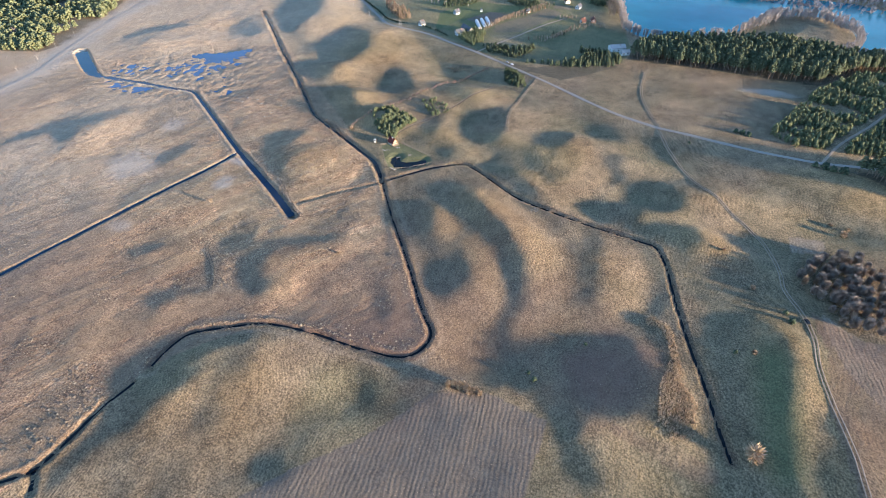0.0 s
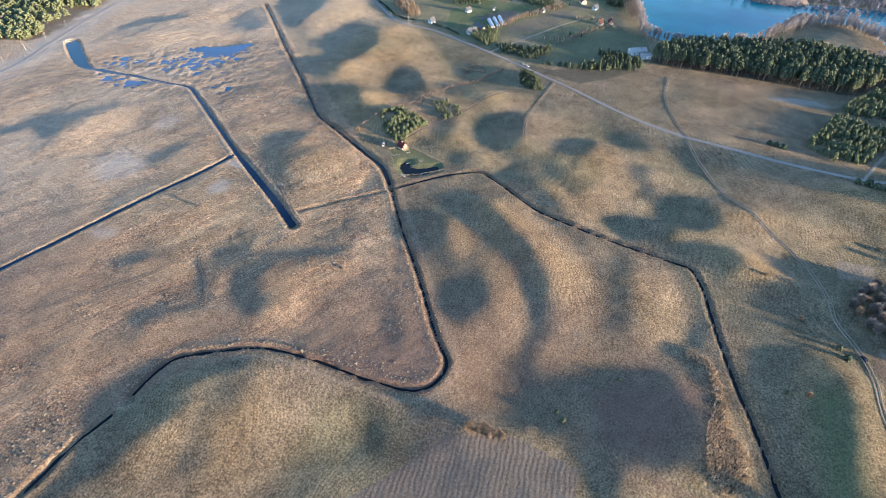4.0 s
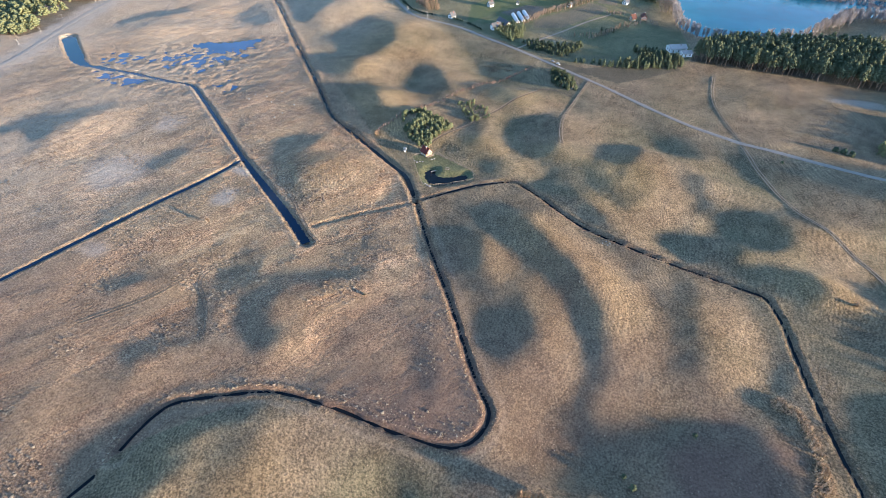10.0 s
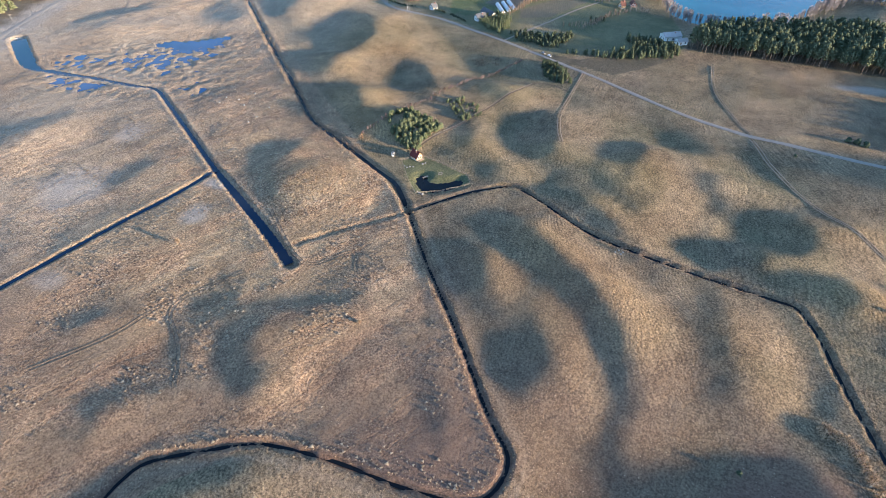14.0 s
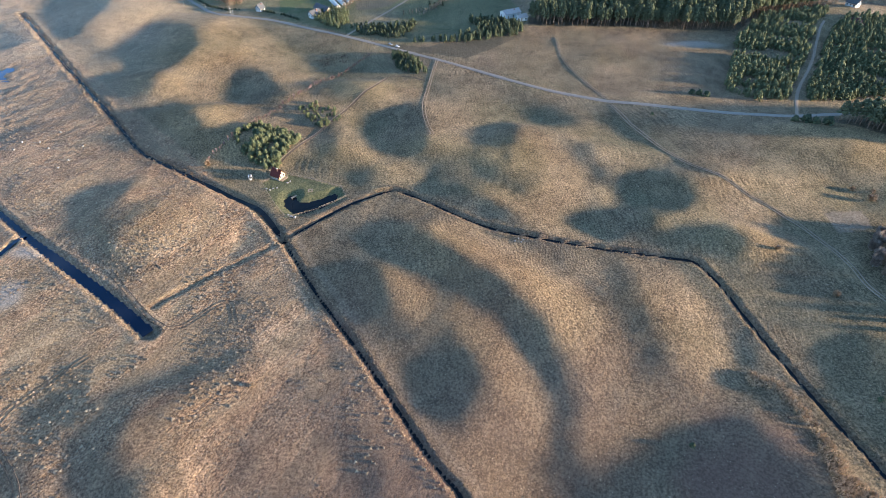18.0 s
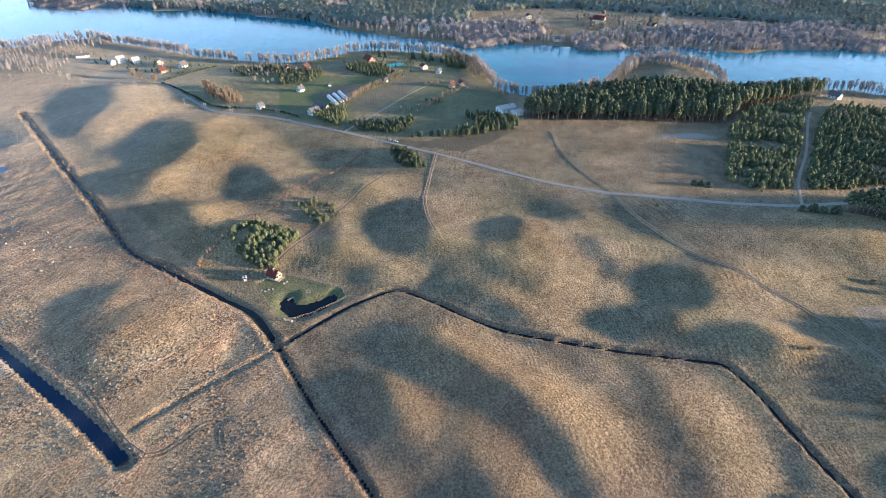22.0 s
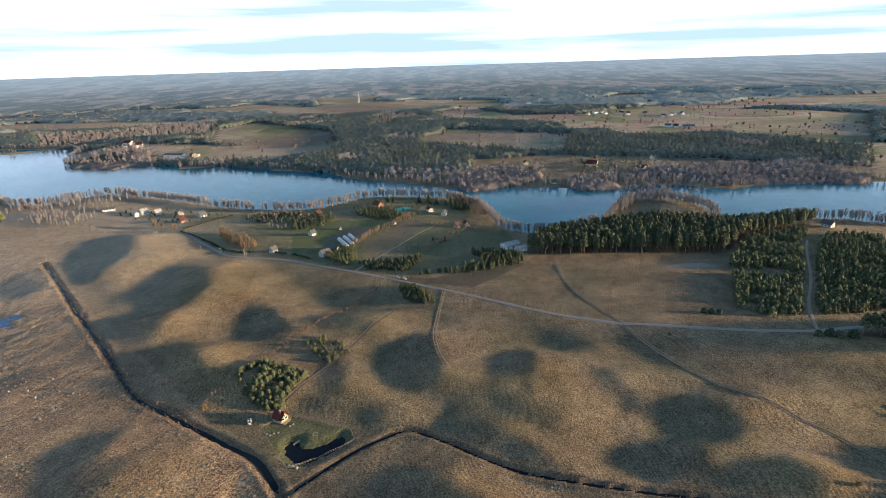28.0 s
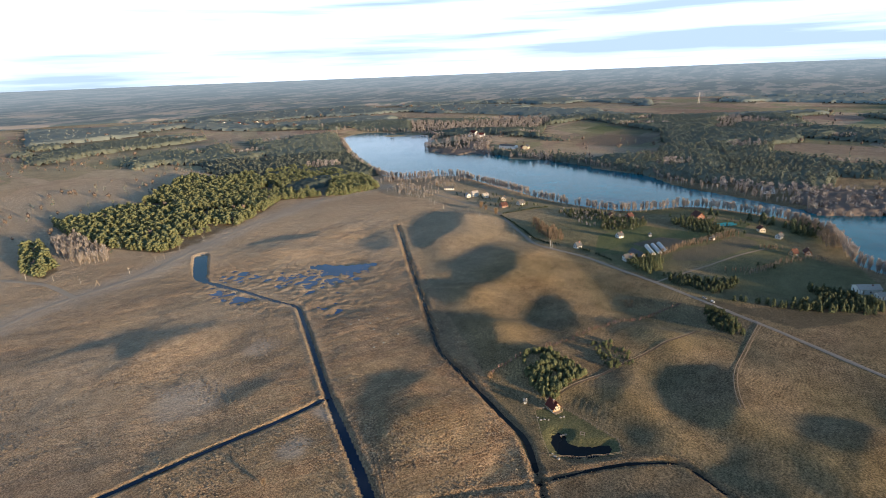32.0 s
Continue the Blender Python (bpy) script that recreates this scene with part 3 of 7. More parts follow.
lee_slope(0.60, "-329,117 -320,142 -299,157 -288,177 -277,170 -280,142 -304,133 -317,113")
lee_slope(0.80, "-208,124 -209,141 -198,154 -198,134 -199,122")
lee_slope(0.70, "-400,292 -399,328 -370,351 -356,334 -376,311 -390,289")
lee_slope(0.60, "-325,356 -317,382 -268,348 -283,334 -311,336")
lee_slope(0.80, "37,96 45,96 47,78 46,62 46,49 42,48 39,60 39,76")
sunny_slope(1.00, "-51,249 -42,261 -36,249 -32,224 -22,205 -30,200 -41,209 -46,221")
sunny_slope(0.90, "-43,269 -32,288 -12,294 -7,279 -18,265 -26,257 -36,263")
sunny_slope(0.90, "-22,200 -10,202 -4,196 -8,187 -16,187")
sunny_slope(0.90, "-154,306 -160,371 -160,395 -142,391 -118,365 -97,342 -77,316 -67,301 -77,284 -95,293 -111,312 -125,310 -124,287 -119,264 -134,263 -151,267 -157,274 -156,295")
sunny_slope(1.00, "-115,261 -98,264 -94,235 -109,231 -123,245")
sunny_slope(0.80, "-238,358 -232,373 -231,409 -211,363 -214,338")
sunny_slope(0.90, "-264,455 -235,473 -199,441 -184,413 -199,406 -211,378 -218,362 -220,407 -242,413")
sunny_slope(0.90, "-194,286 -202,317 -185,305 -182,288")
sunny_slope(1.00, "41,216 49,235 58,231 63,210 71,198 69,182 61,162 68,148 46,152 27,168 21,177 29,182 41,172 49,188 40,198")
sunny_slope(0.70, "64,241 77,234 90,214 106,205 101,199 89,202 75,206 83,216 73,229")
sunny_slope(0.80, "81,189 88,197 86,178 90,174 70,169 70,178")
sunny_slope(1.00, "97,160 106,166 119,174 125,161 112,159 99,155 90,149 87,149")
sunny_slope(1.00, "127,161 147,170 149,151 151,144 137,138 127,137 127,142 125,149")
sunny_slope(0.80, "117,180 138,196 159,194 182,194 188,185 179,170 167,175 147,182 131,175")
sunny_slope(1.00, "1,156 15,164 32,150 51,128 65,108 65,86 55,78 47,93 38,110 25,124 9,141")
sunny_slope(1.00, "-27,145 -19,144 -5,129 1,113 -2,108 -11,117 -20,130")
sunny_slope(0.90, "18,110 27,108 38,85 41,68 33,63 27,73 24,87")
sunny_slope(1.00, "78,126 88,128 99,119 100,95 92,83 84,84 83,101 78,115")
sunny_slope(0.90, "-69,47 -70,62 -64,77 -52,90 -45,80 -52,64 -54,44 -61,34 -69,39")
sunny_slope(0.60, "-119,141 -116,158 -108,181 -92,182 -74,162 -79,140 -85,124 -99,118")
sunny_slope(0.90, "-55,23 -35,31 -15,24 -7,10 -17,1 -20,-11 -31,-24 -43,-24 -50,-11 -52,4")
sunny_slope(0.80, "85,30 95,28 106,20 115,11 95,4 92,15")
sunny_slope(0.70, "47,28 62,31 68,24 58,22")
sunny_slope(1.00, "153,109 164,103 170,88 167,68 161,48 156,39 157,55 161,73 158,91")
sunny_slope(0.70, "-272,113 -275,136 -272,167 -261,177 -248,158 -255,130 -257,108")
sunny_slope(0.60, "-360,285 -330,312 -285,319 -275,288 -318,266")
sunny_slope(0.60, "6,110 13,117 28,96 36,76 31,67 23,83")


def build_relief():
    """The hills' height on a grid along and across the sun: steep up towards the sun on the lee slopes, gently down to it elsewhere, level at the ditches."""
    du = 2.0
    u, v = np.arange(-520, 340, du), np.arange(-190, 590, du)
    U, V = np.meshgrid(u, v)
    X, Y = U * TAN_SUN[0] - V * TAN_SUN[1], U * TAN_SUN[1] + V * TAN_SUN[0]

    def covered(slopes, fringe):
        c = np.zeros(X.shape)
        for s, poly in slopes:
            lo, hi = poly.min(0) - fringe, poly.max(0) + fringe
            j, i = np.nonzero((X > lo[0]) & (X < hi[0]) & (Y > lo[1]) & (Y < hi[1]))
            x, y = X[j, i], Y[j, i]
            edge = away(x, y, poly, 20, True) * np.where(inside(x, y, poly), 1, -1)
            c[j, i] = np.maximum(c[j, i], s * smooth(0.5 + edge / (2 * fringe)))
        return c

    shade, sunny = covered(LEE, 3.0), covered(SUNNY, 5.0)
    low = np.full(X.shape, 40.0)
    for line in (DITCH_W, DITCH_S, DITCH_SW, DITCH_E, CANAL, CANAL_SIDE, FAINT):
        low = np.minimum(low, away(X, Y, line, 40))
    hold = 0.012 * np.exp(-(low / 7.0) ** 2) + 0.0006 * np.exp(-(np.minimum(away(X, Y, ROAD, 40), away(X, Y, POND, 40, True)) / 9.0) ** 2)
    rim = np.minimum(np.minimum(U - u[0], u[-1] - U), np.minimum(V - v[0], v[-1] - V))
    hold = hold + 0.05 * (1 - smooth(rim / 50))
    sunny = sunny * (1 - smooth(shade / 0.5))
    downs = smooth((X - np.interp(Y, [-60, -9, 29, 30, 44, 150, 404], [-101, -94, -60, 12, 13, -58, -315])) / 20) * smooth((330 - X) / 60)
    goal = 0.155 * shade - 0.16 * sunny + 0.055 * downs * (1 - smooth(shade / 0.4)) * (1 - smooth(sunny / 0.4))
    weight = 0.05 + 0.2 * downs + 2.4 * smooth(shade / 0.5) + 1.2 * sunny
    ku, kv = np.meshgrid(2 * math.pi * np.fft.fftfreq(len(u), du), 2 * math.pi * np.fft.fftfreq(len(v), du))
    across, level = 0.02, 0.00004
    press = 1 / (0.4 * ku ** 2 + across * kv ** 2 + 0.0015)

    def forces(q):
        F = np.fft.fft2(q)
        pull = np.fft.fft2(weight * np.fft.ifft2(1j * ku * F).real)
        return np.fft.ifft2(-1j * ku * pull + across * kv ** 2 * F).real + (hold + level) * q

    h = np.zeros(X.shape)
    r = np.fft.ifft2(-1j * ku * np.fft.fft2(weight * goal)).real
    z = np.fft.ifft2(press * np.fft.fft2(r)).real
    p, rz = z, (r * z).sum()
    for _ in range(190):
        q = forces(p)
        step = rz / (p * q).sum()
        h, r = h + step * p, r - step * q
        z = np.fft.ifft2(press * np.fft.fft2(r)).real
        last, rz = rz, (r * z).sum()
        p = z + rz / last * p
    h = np.fft.ifft2(np.fft.fft2(h) * np.exp(-0.5 * (ku ** 2 + kv ** 2) * 2.0 ** 2)).real
    return u[0], v[0], du, h


RELIEF = build_relief()


def hills_at(x, y):
    u0, v0, du, h = RELIEF
    u, v = (x * TAN_SUN[0] + y * TAN_SUN[1] - u0) / du, (y * TAN_SUN[0] - x * TAN_SUN[1] - v0) / du
    within = (u > 2) & (v > 2) & (u < h.shape[1] - 4) & (v < h.shape[0] - 4)
    z = np.zeros(np.shape(x))
    u, v = u[within], v[within]
    i, j = np.floor(u).astype(int), np.floor(v).astype(int)
    a, b = u - i, v - j

    def cubic(t):
        return ((1 - t) ** 3 / 6, (3 * t ** 3 - 6 * t ** 2 + 4) / 6, (-3 * t ** 3 + 3 * t ** 2 + 3 * t + 1) / 6, t ** 3 / 6)

    wa, wb = cubic(a), cubic(b)
    z[within] = sum(wb[q] * sum(wa[p] * h[j + q - 1, i + p - 1] for p in range(4)) for q in range(4))
    return z


def channel(z, x, y, line, half, depth, bank=0.0):
    d = away(x, y, line, half * 2.5 + 2)
    d = d + 1.0 * (vnoise(x, y, 3.2, 87) - 0.5)
    z = z - depth * (1 - smooth(d / half))
    return z + bank * np.exp(-((d - half * 1.35) / (half * 0.35)) ** 2)


def canal_half(x):
    return np.interp(x, [-411, -370, -350, -250, -200, -165, -140, -92], [4.4, 4.0, 1.0, 0.2, 0.1, 0.3, 0.9, 1.1])


def wetness(x, y):
    return np.exp(-((x + 290) / 62) ** 2 - ((y - 252) / 36) ** 2) + 0.42 * np.exp(-((x + 256) / 22) ** 2 - ((y - 298) / 26) ** 2) + 0.9 * np.exp(-((x + 345) / 26) ** 2 - ((y - 232) / 14) ** 2) + 0.8 * np.exp(-((x + 232) / 20) ** 2 - ((y - 226) / 14) ** 2) + 0.95 * np.exp(-((x + 318) / 58) ** 2 - ((y - 207) / 10) ** 2)


def land(x, y, fine=True):
    """Height of the ground."""
    x, y = np.asarray(x, float), np.asarray(y, float)
    z = hills_at(x, y)
    z += 3.0 * np.exp(-((x - 110) / 130) ** 2 - ((y - 240) / 110) ** 2)
    r = np.hypot(x, y - 150)
    z += smooth((r - 500) / 600) * smooth((4200 - r) / 1500) * (vnoise(x, y, 260, 3) - 0.35) * 9 + smooth((r - 1200) / 800) * smooth((3400 - r) / 1200) * (vnoise(x, y, 700, 4) - 0.4) * 12
    z += 101 * (np.clip(r - 2300, 0, 2500) / 2500) ** 1.7
    flat = smooth((away(x, y, CANAL, 60) - 8) / 40) if fine else 1.0
    if fine:
        marsh = wetness(x, y)
        z = z * (1 - np.clip(marsh, 0, 1)) - np.clip(marsh, 0, 1) * (1.13 + 0.06 * (vnoise(x, y, 14, 5) - 0.5) + 0.3 * (lumps(x, y, 6.5, 6) - 0.5) + 1.1 * (lumps(x, y, 2.8, 9) - 0.5) + 0.05 * (vnoise(x, y, 45, 8) - 0.5))
        broad = smooth((470 - r) / 120) * (1 - np.clip(marsh, 0, 1)) * smooth((away(x, y, CANAL, 60) - 6) / 25)
        z += broad * ((lumps(x, y, 38, 7) - 0.5) * 0.9 + (lumps(x, y, 19, 8) - 0.5) * 0.5)
        rough = smooth((60 - away(x, y, ROAD, 60)) / 20)
        z += (lumps(x, y, 4.7, 1) - 0.5) * 0.15 * (1 - rough) + (lumps(x, y, 11, 2) - 0.5) * 0.45 * (1 - rough)
    lake = inside(x, y, LAKE)
    shore = away(x, y, LAKE, 70, True)
    z = np.where(lake, WATER_Z - np.minimum(3, shore * 0.2), WATER_Z + 0.25 + (z - WATER_Z - 0.25) * smooth(shore / 65))
    isle = np.hypot((x + 836) / 26, (y - 1070) / 16)
    z = np.where(isle < 1.3, np.maximum(z, WATER_Z + 2.0 * (1.2 - isle)), z)
    if fine:
        for line, half, depth, bank in ((DITCH_W, 2.8, 1.6, 0.25), (DITCH_S, 1.5, 1.4, 0.1), (DITCH_SW, 2.0, 1.2, 0.2), (DITCH_SIDE, 2.4, 1.2, 0.2),
                                        (DITCH_E, 1.6, 1.4, 0.12), (CANAL_SIDE, 2.0, 1.1, 0.1), (FAINT, 1.8, 0.45, 0.1)):
            z = channel(z, x, y, line, half, depth, bank)
        d = away(x, y, CANAL, 14)
        half = canal_half(x)
        z = np.where(d < half + 1.6, np.minimum(z, MARSH_Z - 0.9 + 1.4 * smooth((d - half + 0.8) / 2.2)), z) + 0.35 * np.exp(-((d - half - 2.2) / 0.9) ** 2)
        pd = away(x, y, POND, 12, True)
        pin = inside(x, y, POND)
        yard = smooth(1 - away(x, y, YARD, 14, True) / 12) * (~inside(x, y, YARD)) + inside(x, y, YARD)
        z = z * (1 - yard) + yard * (-0.1)
        z = np.where(pin, -1.0 - np.minimum(1.2, pd * 0.6), np.where(pd < 2.0, np.minimum(z, -0.9 + 0.42 * pd), z))
    return z


def strip(name, line, width, material, lift=0.12, step=2.0, offset=0.0, label="", category="", flat=None, parent=None):
    """A ribbon laid on the ground along a line."""
    seg = np.hypot(*np.diff(line, axis=0).T)
    s = np.r_[0, np.cumsum(seg)]
    q = np.arange(0, s[-1], step)
    c = np.c_[np.interp(q, s, line[:, 0]), np.interp(q, s, line[:, 1])]
    t = np.gradient(c, axis=0)
    t /= np.hypot(*t.T)[:, None]
    nrm = np.c_[-t[:, 1], t[:, 0]]
    cols = np.array([-0.5, -0.25, 0, 0.25, 0.5])
    wob = 1 + 0.22 * (vnoise(q, q * 0 + offset, 7, 9) - 0.5)
    rows = [c + nrm * (offset + k * width * wob[:, None]) for k in cols]
    xy = np.stack(rows, 1)
    z = land(xy[..., 0].ravel(), xy[..., 1].ravel()).reshape(xy.shape[:2])
    if flat is None:
        z = np.maximum(z, (z[:, :1] + z[:, 4:]) / 2)
        z = np.maximum(z, np.roll(z, 1, 0) * 0.5 + np.roll(z, -1, 0) * 0.5) + lift
        z[0], z[-1] = z[1], z[-2]
        z[:, 0] -= 0.1
        z[:, 4] -= 0.1
    elif flat == "low":
        low = land(c[:, 0], c[:, 1])
        k = np.ones(5) / 5
        low = np.convolve(np.pad(low, 2, mode="edge"), k, "valid")
        z = np.repeat((low + lift)[:, None], 5, 1)
    else:
        z = np.full(z.shape, flat)
    v = np.concatenate([xy, z[..., None]], -1).reshape(-1, 3)
    n = len(c)
    f = [(i * 5 + k, (i + 1) * 5 + k, (i + 1) * 5 + k + 1, i * 5 + k + 1) for i in range(n - 1) for k in range(4)]
    me = bpy.data.meshes.new(name)
    me.from_pydata(v.tolist(), [], f)
    me.materials.append(material)
    me.flip_normals()
    ob = new(name, me)
    if parent:
        ob.parent = parent
        return ob
    return tagged(ob, label, category, "", "structure")


def axis(lo, hi, a, b, fine, mid):
    core = np.arange(a, b, fine)
    left = np.arange(lo, a, mid)
    right = np.arange(b, hi, mid)
    far, d, p = [], mid * 1.3, hi
    while p < hi + 5600:
        p, d = p + d, min(d * 1.09, 120)
        far.append(p)
    far = np.array(far) - hi
    return np.r_[(lo - far)[::-1], left, core, right, hi + far]


def build_ground():
    gx, gy = axis(-560, 360, -330, 205, 1.1, 2.0), axis(-110, 600, -75, 300, 1.1, 2.0)
    X, Y = np.meshgrid(gx, gy)
    x, y = X.ravel(), Y.ravel()
    z = land(x, y)
    nx, ny = len(gx), len(gy)
    me = bpy.data.meshes.new("ground")
    i = (np.arange(ny - 1)[:, None] * nx + np.arange(nx - 1)[None]).ravel()
    quads = np.stack([i, i + 1, i + nx + 1, i + nx], 1)
    me.vertices.add(len(x))
    me.vertices.foreach_set("co", np.c_[x, y, z].astype(np.float32).ravel())
    me.loops.add(quads.size)
    me.loops.foreach_set("vertex_index", quads.ravel().astype(np.int32))
    me.polygons.add(len(quads))
    me.polygons.foreach_set("loop_start", np.arange(0, quads.size, 4, dtype=np.int32))
    me.polygons.foreach_set("use_smooth", np.ones(len(quads), bool))
    me.update()
    r = np.hypot(x, y - 150)
    jit = vnoise(x, y, 6, 11)
    cover = {}
    e_side = away(x, y, DITCH_S, 30)
    west = (x < np.interp(y, [-110, -60, -9, 29, 30, 44, 150, 404], [-115, -101, -94, -60, 12, 13, -58, -315]))
    rise = hills_at(x, y)
    # masks by height for grass tone and for crest light painted into the colour
    cover["knoll"] = smooth((rise - 0.4) / 3.2) * (r < 520)
    cover["hollow"] = smooth((-rise - 0.2) / 2.0) * ~west * (r < 520)
    cover["marsh"] = np.where(west & (r < 700), 0.85, 0.15) * (0.7 + 0.5 * vnoise(x, y, 25, 12))
    cover["fields"] = smooth((r - 640) / 160) * 0.85
    cover["mown"] = np.where(~west & (r < 420) & (y < 380), 1.0, 0.15)
    village = inside(x, y, pts("-420,520 -330,505 -229,466 -171,410 -94,384 -25,345 60,375 66,410 40,545 -15,598 -90,600 -140,560 -240,580 -360,640"))
    park = inside(x, y, pts("-330,520 -200,440 -120,400 -70,430 -110,520 -250,560"))
    lush = smooth((vnoise(x, y, 45, 13) - 0.35) * 4)
    far_green = smooth((vnoise(x, y, 330, 14) - 0.70) * 9) * smooth((r - 900) / 300) + inside(x, y, pts("517,1039 734,930 677,853 588,896")) + inside(x, y, pts("-490,1498 -322,1324 -248,1257 -290,1190 -400,1260 -500,1330"))
    lawn = np.zeros(len(x), bool)
    for text in ("-132,454 -120,475 -102,501 -80,498 -39,500 -64,477 -86,469 -102,448 -116,406 -121,411", "-50,550 -20,550 -25,525 -48,523", "-354,572 -331,579 -282,548 -248,547 -224,547 -232,507 -244,489 -281,514 -306,515 -344,549"):
        lawn |= inside(x, y, pts(text))
    cover["green"] = np.clip(lawn * (0.6 + 0.4 * lush) + village * (0.25 + 0.4 * lush) + park * 0.25 + inside(x, y, YARD) * 0.75 + far_green * 0.8, 0, 1)
    valley = np.exp(-((x - 152) / 9) ** 2) * smooth((y - 10) / 20) * smooth((95 - y) / 20)
    cover["green"] = np.maximum(cover["green"], valley * 0.8)
    cover["green"] = np.maximum(cover["green"], np.where(~west & (r < 420), 0.16 * smooth((lumps(x, y, 34, 81) - 0.42) * 5), 0))
    field = inside(x, y, pts("-67,433 -44,468 -29,500 -11,490 -17,468 -40,423 -63,414")) * 0.6 + inside(x, y, pts("-100,443 -82,472 -63,469 -66,438 -84,433")) * 0.9 + inside(x, y, pts("-22,512 -6,515 -4,502 -22,500")) * 0.7
    far_field = smooth((vnoise(x, y, 260, 15) - 0.66) * 9) * smooth((r - 650) / 200)
    bare = inside(x, y, pts("176,114 190,102 240,110 260,40 215,30 184,73 179,82 176,102")) | inside(x, y, pts("168,170 185,172 183,160 168,157"))
    cover["plough"] = np.clip(inside(x, y, PLOUGH) * 0.95 + field + far_field * 0.5 + inside(x, y, pts("309,776 393,756 338,658 303,671 287,716")) * 0.8 + inside(x, y, pts("-443,1064 -286,1016 -214,1094 -248,1190 -400,1200")) * 0.6 + inside(x, y, pts("-29,1065 49,1166 153,1119 130,916 78,915 -24,966")) * 0.5 + bare * 0.6, 0, 1)
    blots = np.zeros(len(x))
    for cx, cy, sx, sy in ((-221, 115, 17, 19), (-231, 168, 9, 10), (-178, 62, 7, 6), (-156, 140, 9, 4), (-150, 118, 6, 8), (170, 350, 20, 6)):
        blots = np.maximum(blots, smooth(1.6 - np.hypot((x - cx) / sx, (y - cy) / sy) - 0.5 * jit))
    cover["ash"] = blots * 0.75
    # paler westwards: brightness of front-lit grass painted in; also bare soil and banks
    cover["pale"] = np.clip(0.8 * smooth((-120 - x) / 170) * (r < 900) * (0.6 + 0.5 * vnoise(x, y, 50, 19)) + bare * 0.3 * (0.5 + jit) + 0.35 * smooth((-440 - x) / 60) + np.clip(0.6 - away(x, y, CANAL, 9) / 11, 0, 1) + np.clip(0.55 - np.abs(e_side - 4.5) / 3, 0, 1) * 0.6, 0, 1)
    verge = smooth(1.3 - away(x, y, ROAD_W, 30) / 17 + 0.5 * (jit - 0.5))
    cover["ash"] = np.maximum(cover["ash"], verge * 0.7)
    near_wood = np.zeros(len(x), bool)
    for poly in (WOOD_LAKE, WOOD_CORNER, *WEST_WOODS, CLUMP_W):
        near_wood |= inside(x, y, poly)
    cover["wood"] = np.clip(near_wood * 0.7 * (1 - verge) + far_woods(x, y) * smooth((r - 640) / 100), 0, 1)
    ditches = np.minimum(np.minimum(away(x, y, DITCH_S, 9), away(x, y, DITCH_E, 9)), away(x, y, DITCH_W, 9))
    brown = inside(x, y, pts("64,384 210,373 165,278 100,268 20,318")) * 0.15
    heath = inside(x, y, pts("50,75 89,78 104,74 114,59 118,40 116,24 93,14 79,12 60,30")) * smooth(1.25 - np.hypot((x - 90) / 24, (y - 48) / 26) + 0.9 * (lumps(x, y, 12, 84) - 0.5))
    heath = heath + inside(x, y, pts("93,27 105,26 116,26 132,22 131,17 122,15 108,20 94,23")) * (0.4 + 0.8 * jit)
    heath = heath + 0.8 * smooth(1.35 - np.hypot((x - 62) / 52, (y - 60) / 36) + 0.8 * (lumps(x, y, 14, 85) - 0.5)) * ~west
    soil = inside(x, y, pts("171,114 190,102 240,110 270,40 270,-60 172,-60 173,30 170,60 174,90")) * (0.5 + 0.5 * jit)
    brown = brown + 0.42 * smooth(1.45 - np.hypot((x + 2) / 74, (y - 76) / 58) + 0.7 * (lumps(x, y, 18, 86) - 0.5))
    rust = brown + 0.7 * soil + heath * 0.33 + smooth(1.5 - np.hypot((x - 96) / 30, (y - 52) / 26) - 0.7 * jit) * 0.5
    cover["rust"] = np.clip(0.5 - ditches / 4.2 + 0.5 * (vnoise(x, y, 5, 83) - 0.5), 0, 0.4) + rust + 0.4 * west * smooth((95 - y) / 70) + np.where(west, 0.18, 0) * smooth((vnoise(x, y, 60, 17) - 0.5) * 4)
    for name, values in cover.items():
        a = me.attributes.new(name, "FLOAT", "POINT")
        a.data.foreach_set("value", np.clip(values, 0, 1).astype(np.float32))
    me.materials.append(M_GROUND)
    return tagged(new("ground", me), "rolling meadow of dry tan grass with ditches", "ground", "", "structure")


def far_woods(x, y):
    """1 where woods stand beyond the lake and in the west."""
    r = np.hypot(x, y - 150)
    n = 0.55 * vnoise(x / 1.7, y * 1.1, 210, 21) + 0.2 * vnoise(x, y, 80, 22) + 0.3 * vnoise(x, y, 480, 23)
    beyond = (y > np.interp(x, [-968, -864, -712, -542, -401, -230, -58, 62, 226, 441, 640], [1120, 1135, 1090, 890, 850, 800, 695, 660, 638, 628, 610]) + 6)
    west = (x < -520) & (y < 1100) & ~inside(x, y, LAKE)
    east = (x > 330) & (y < 460)
    n = n + 0.03 * smooth((r - 1300) / 700) - 0.12 * west
    for poly, gain in FAR_COVER:
        n = np.where(inside(x, y, poly), n + gain, n)
    return np.where((beyond | west | east) & (n > 0.53) & (r > 430), 1.0, 0.0)


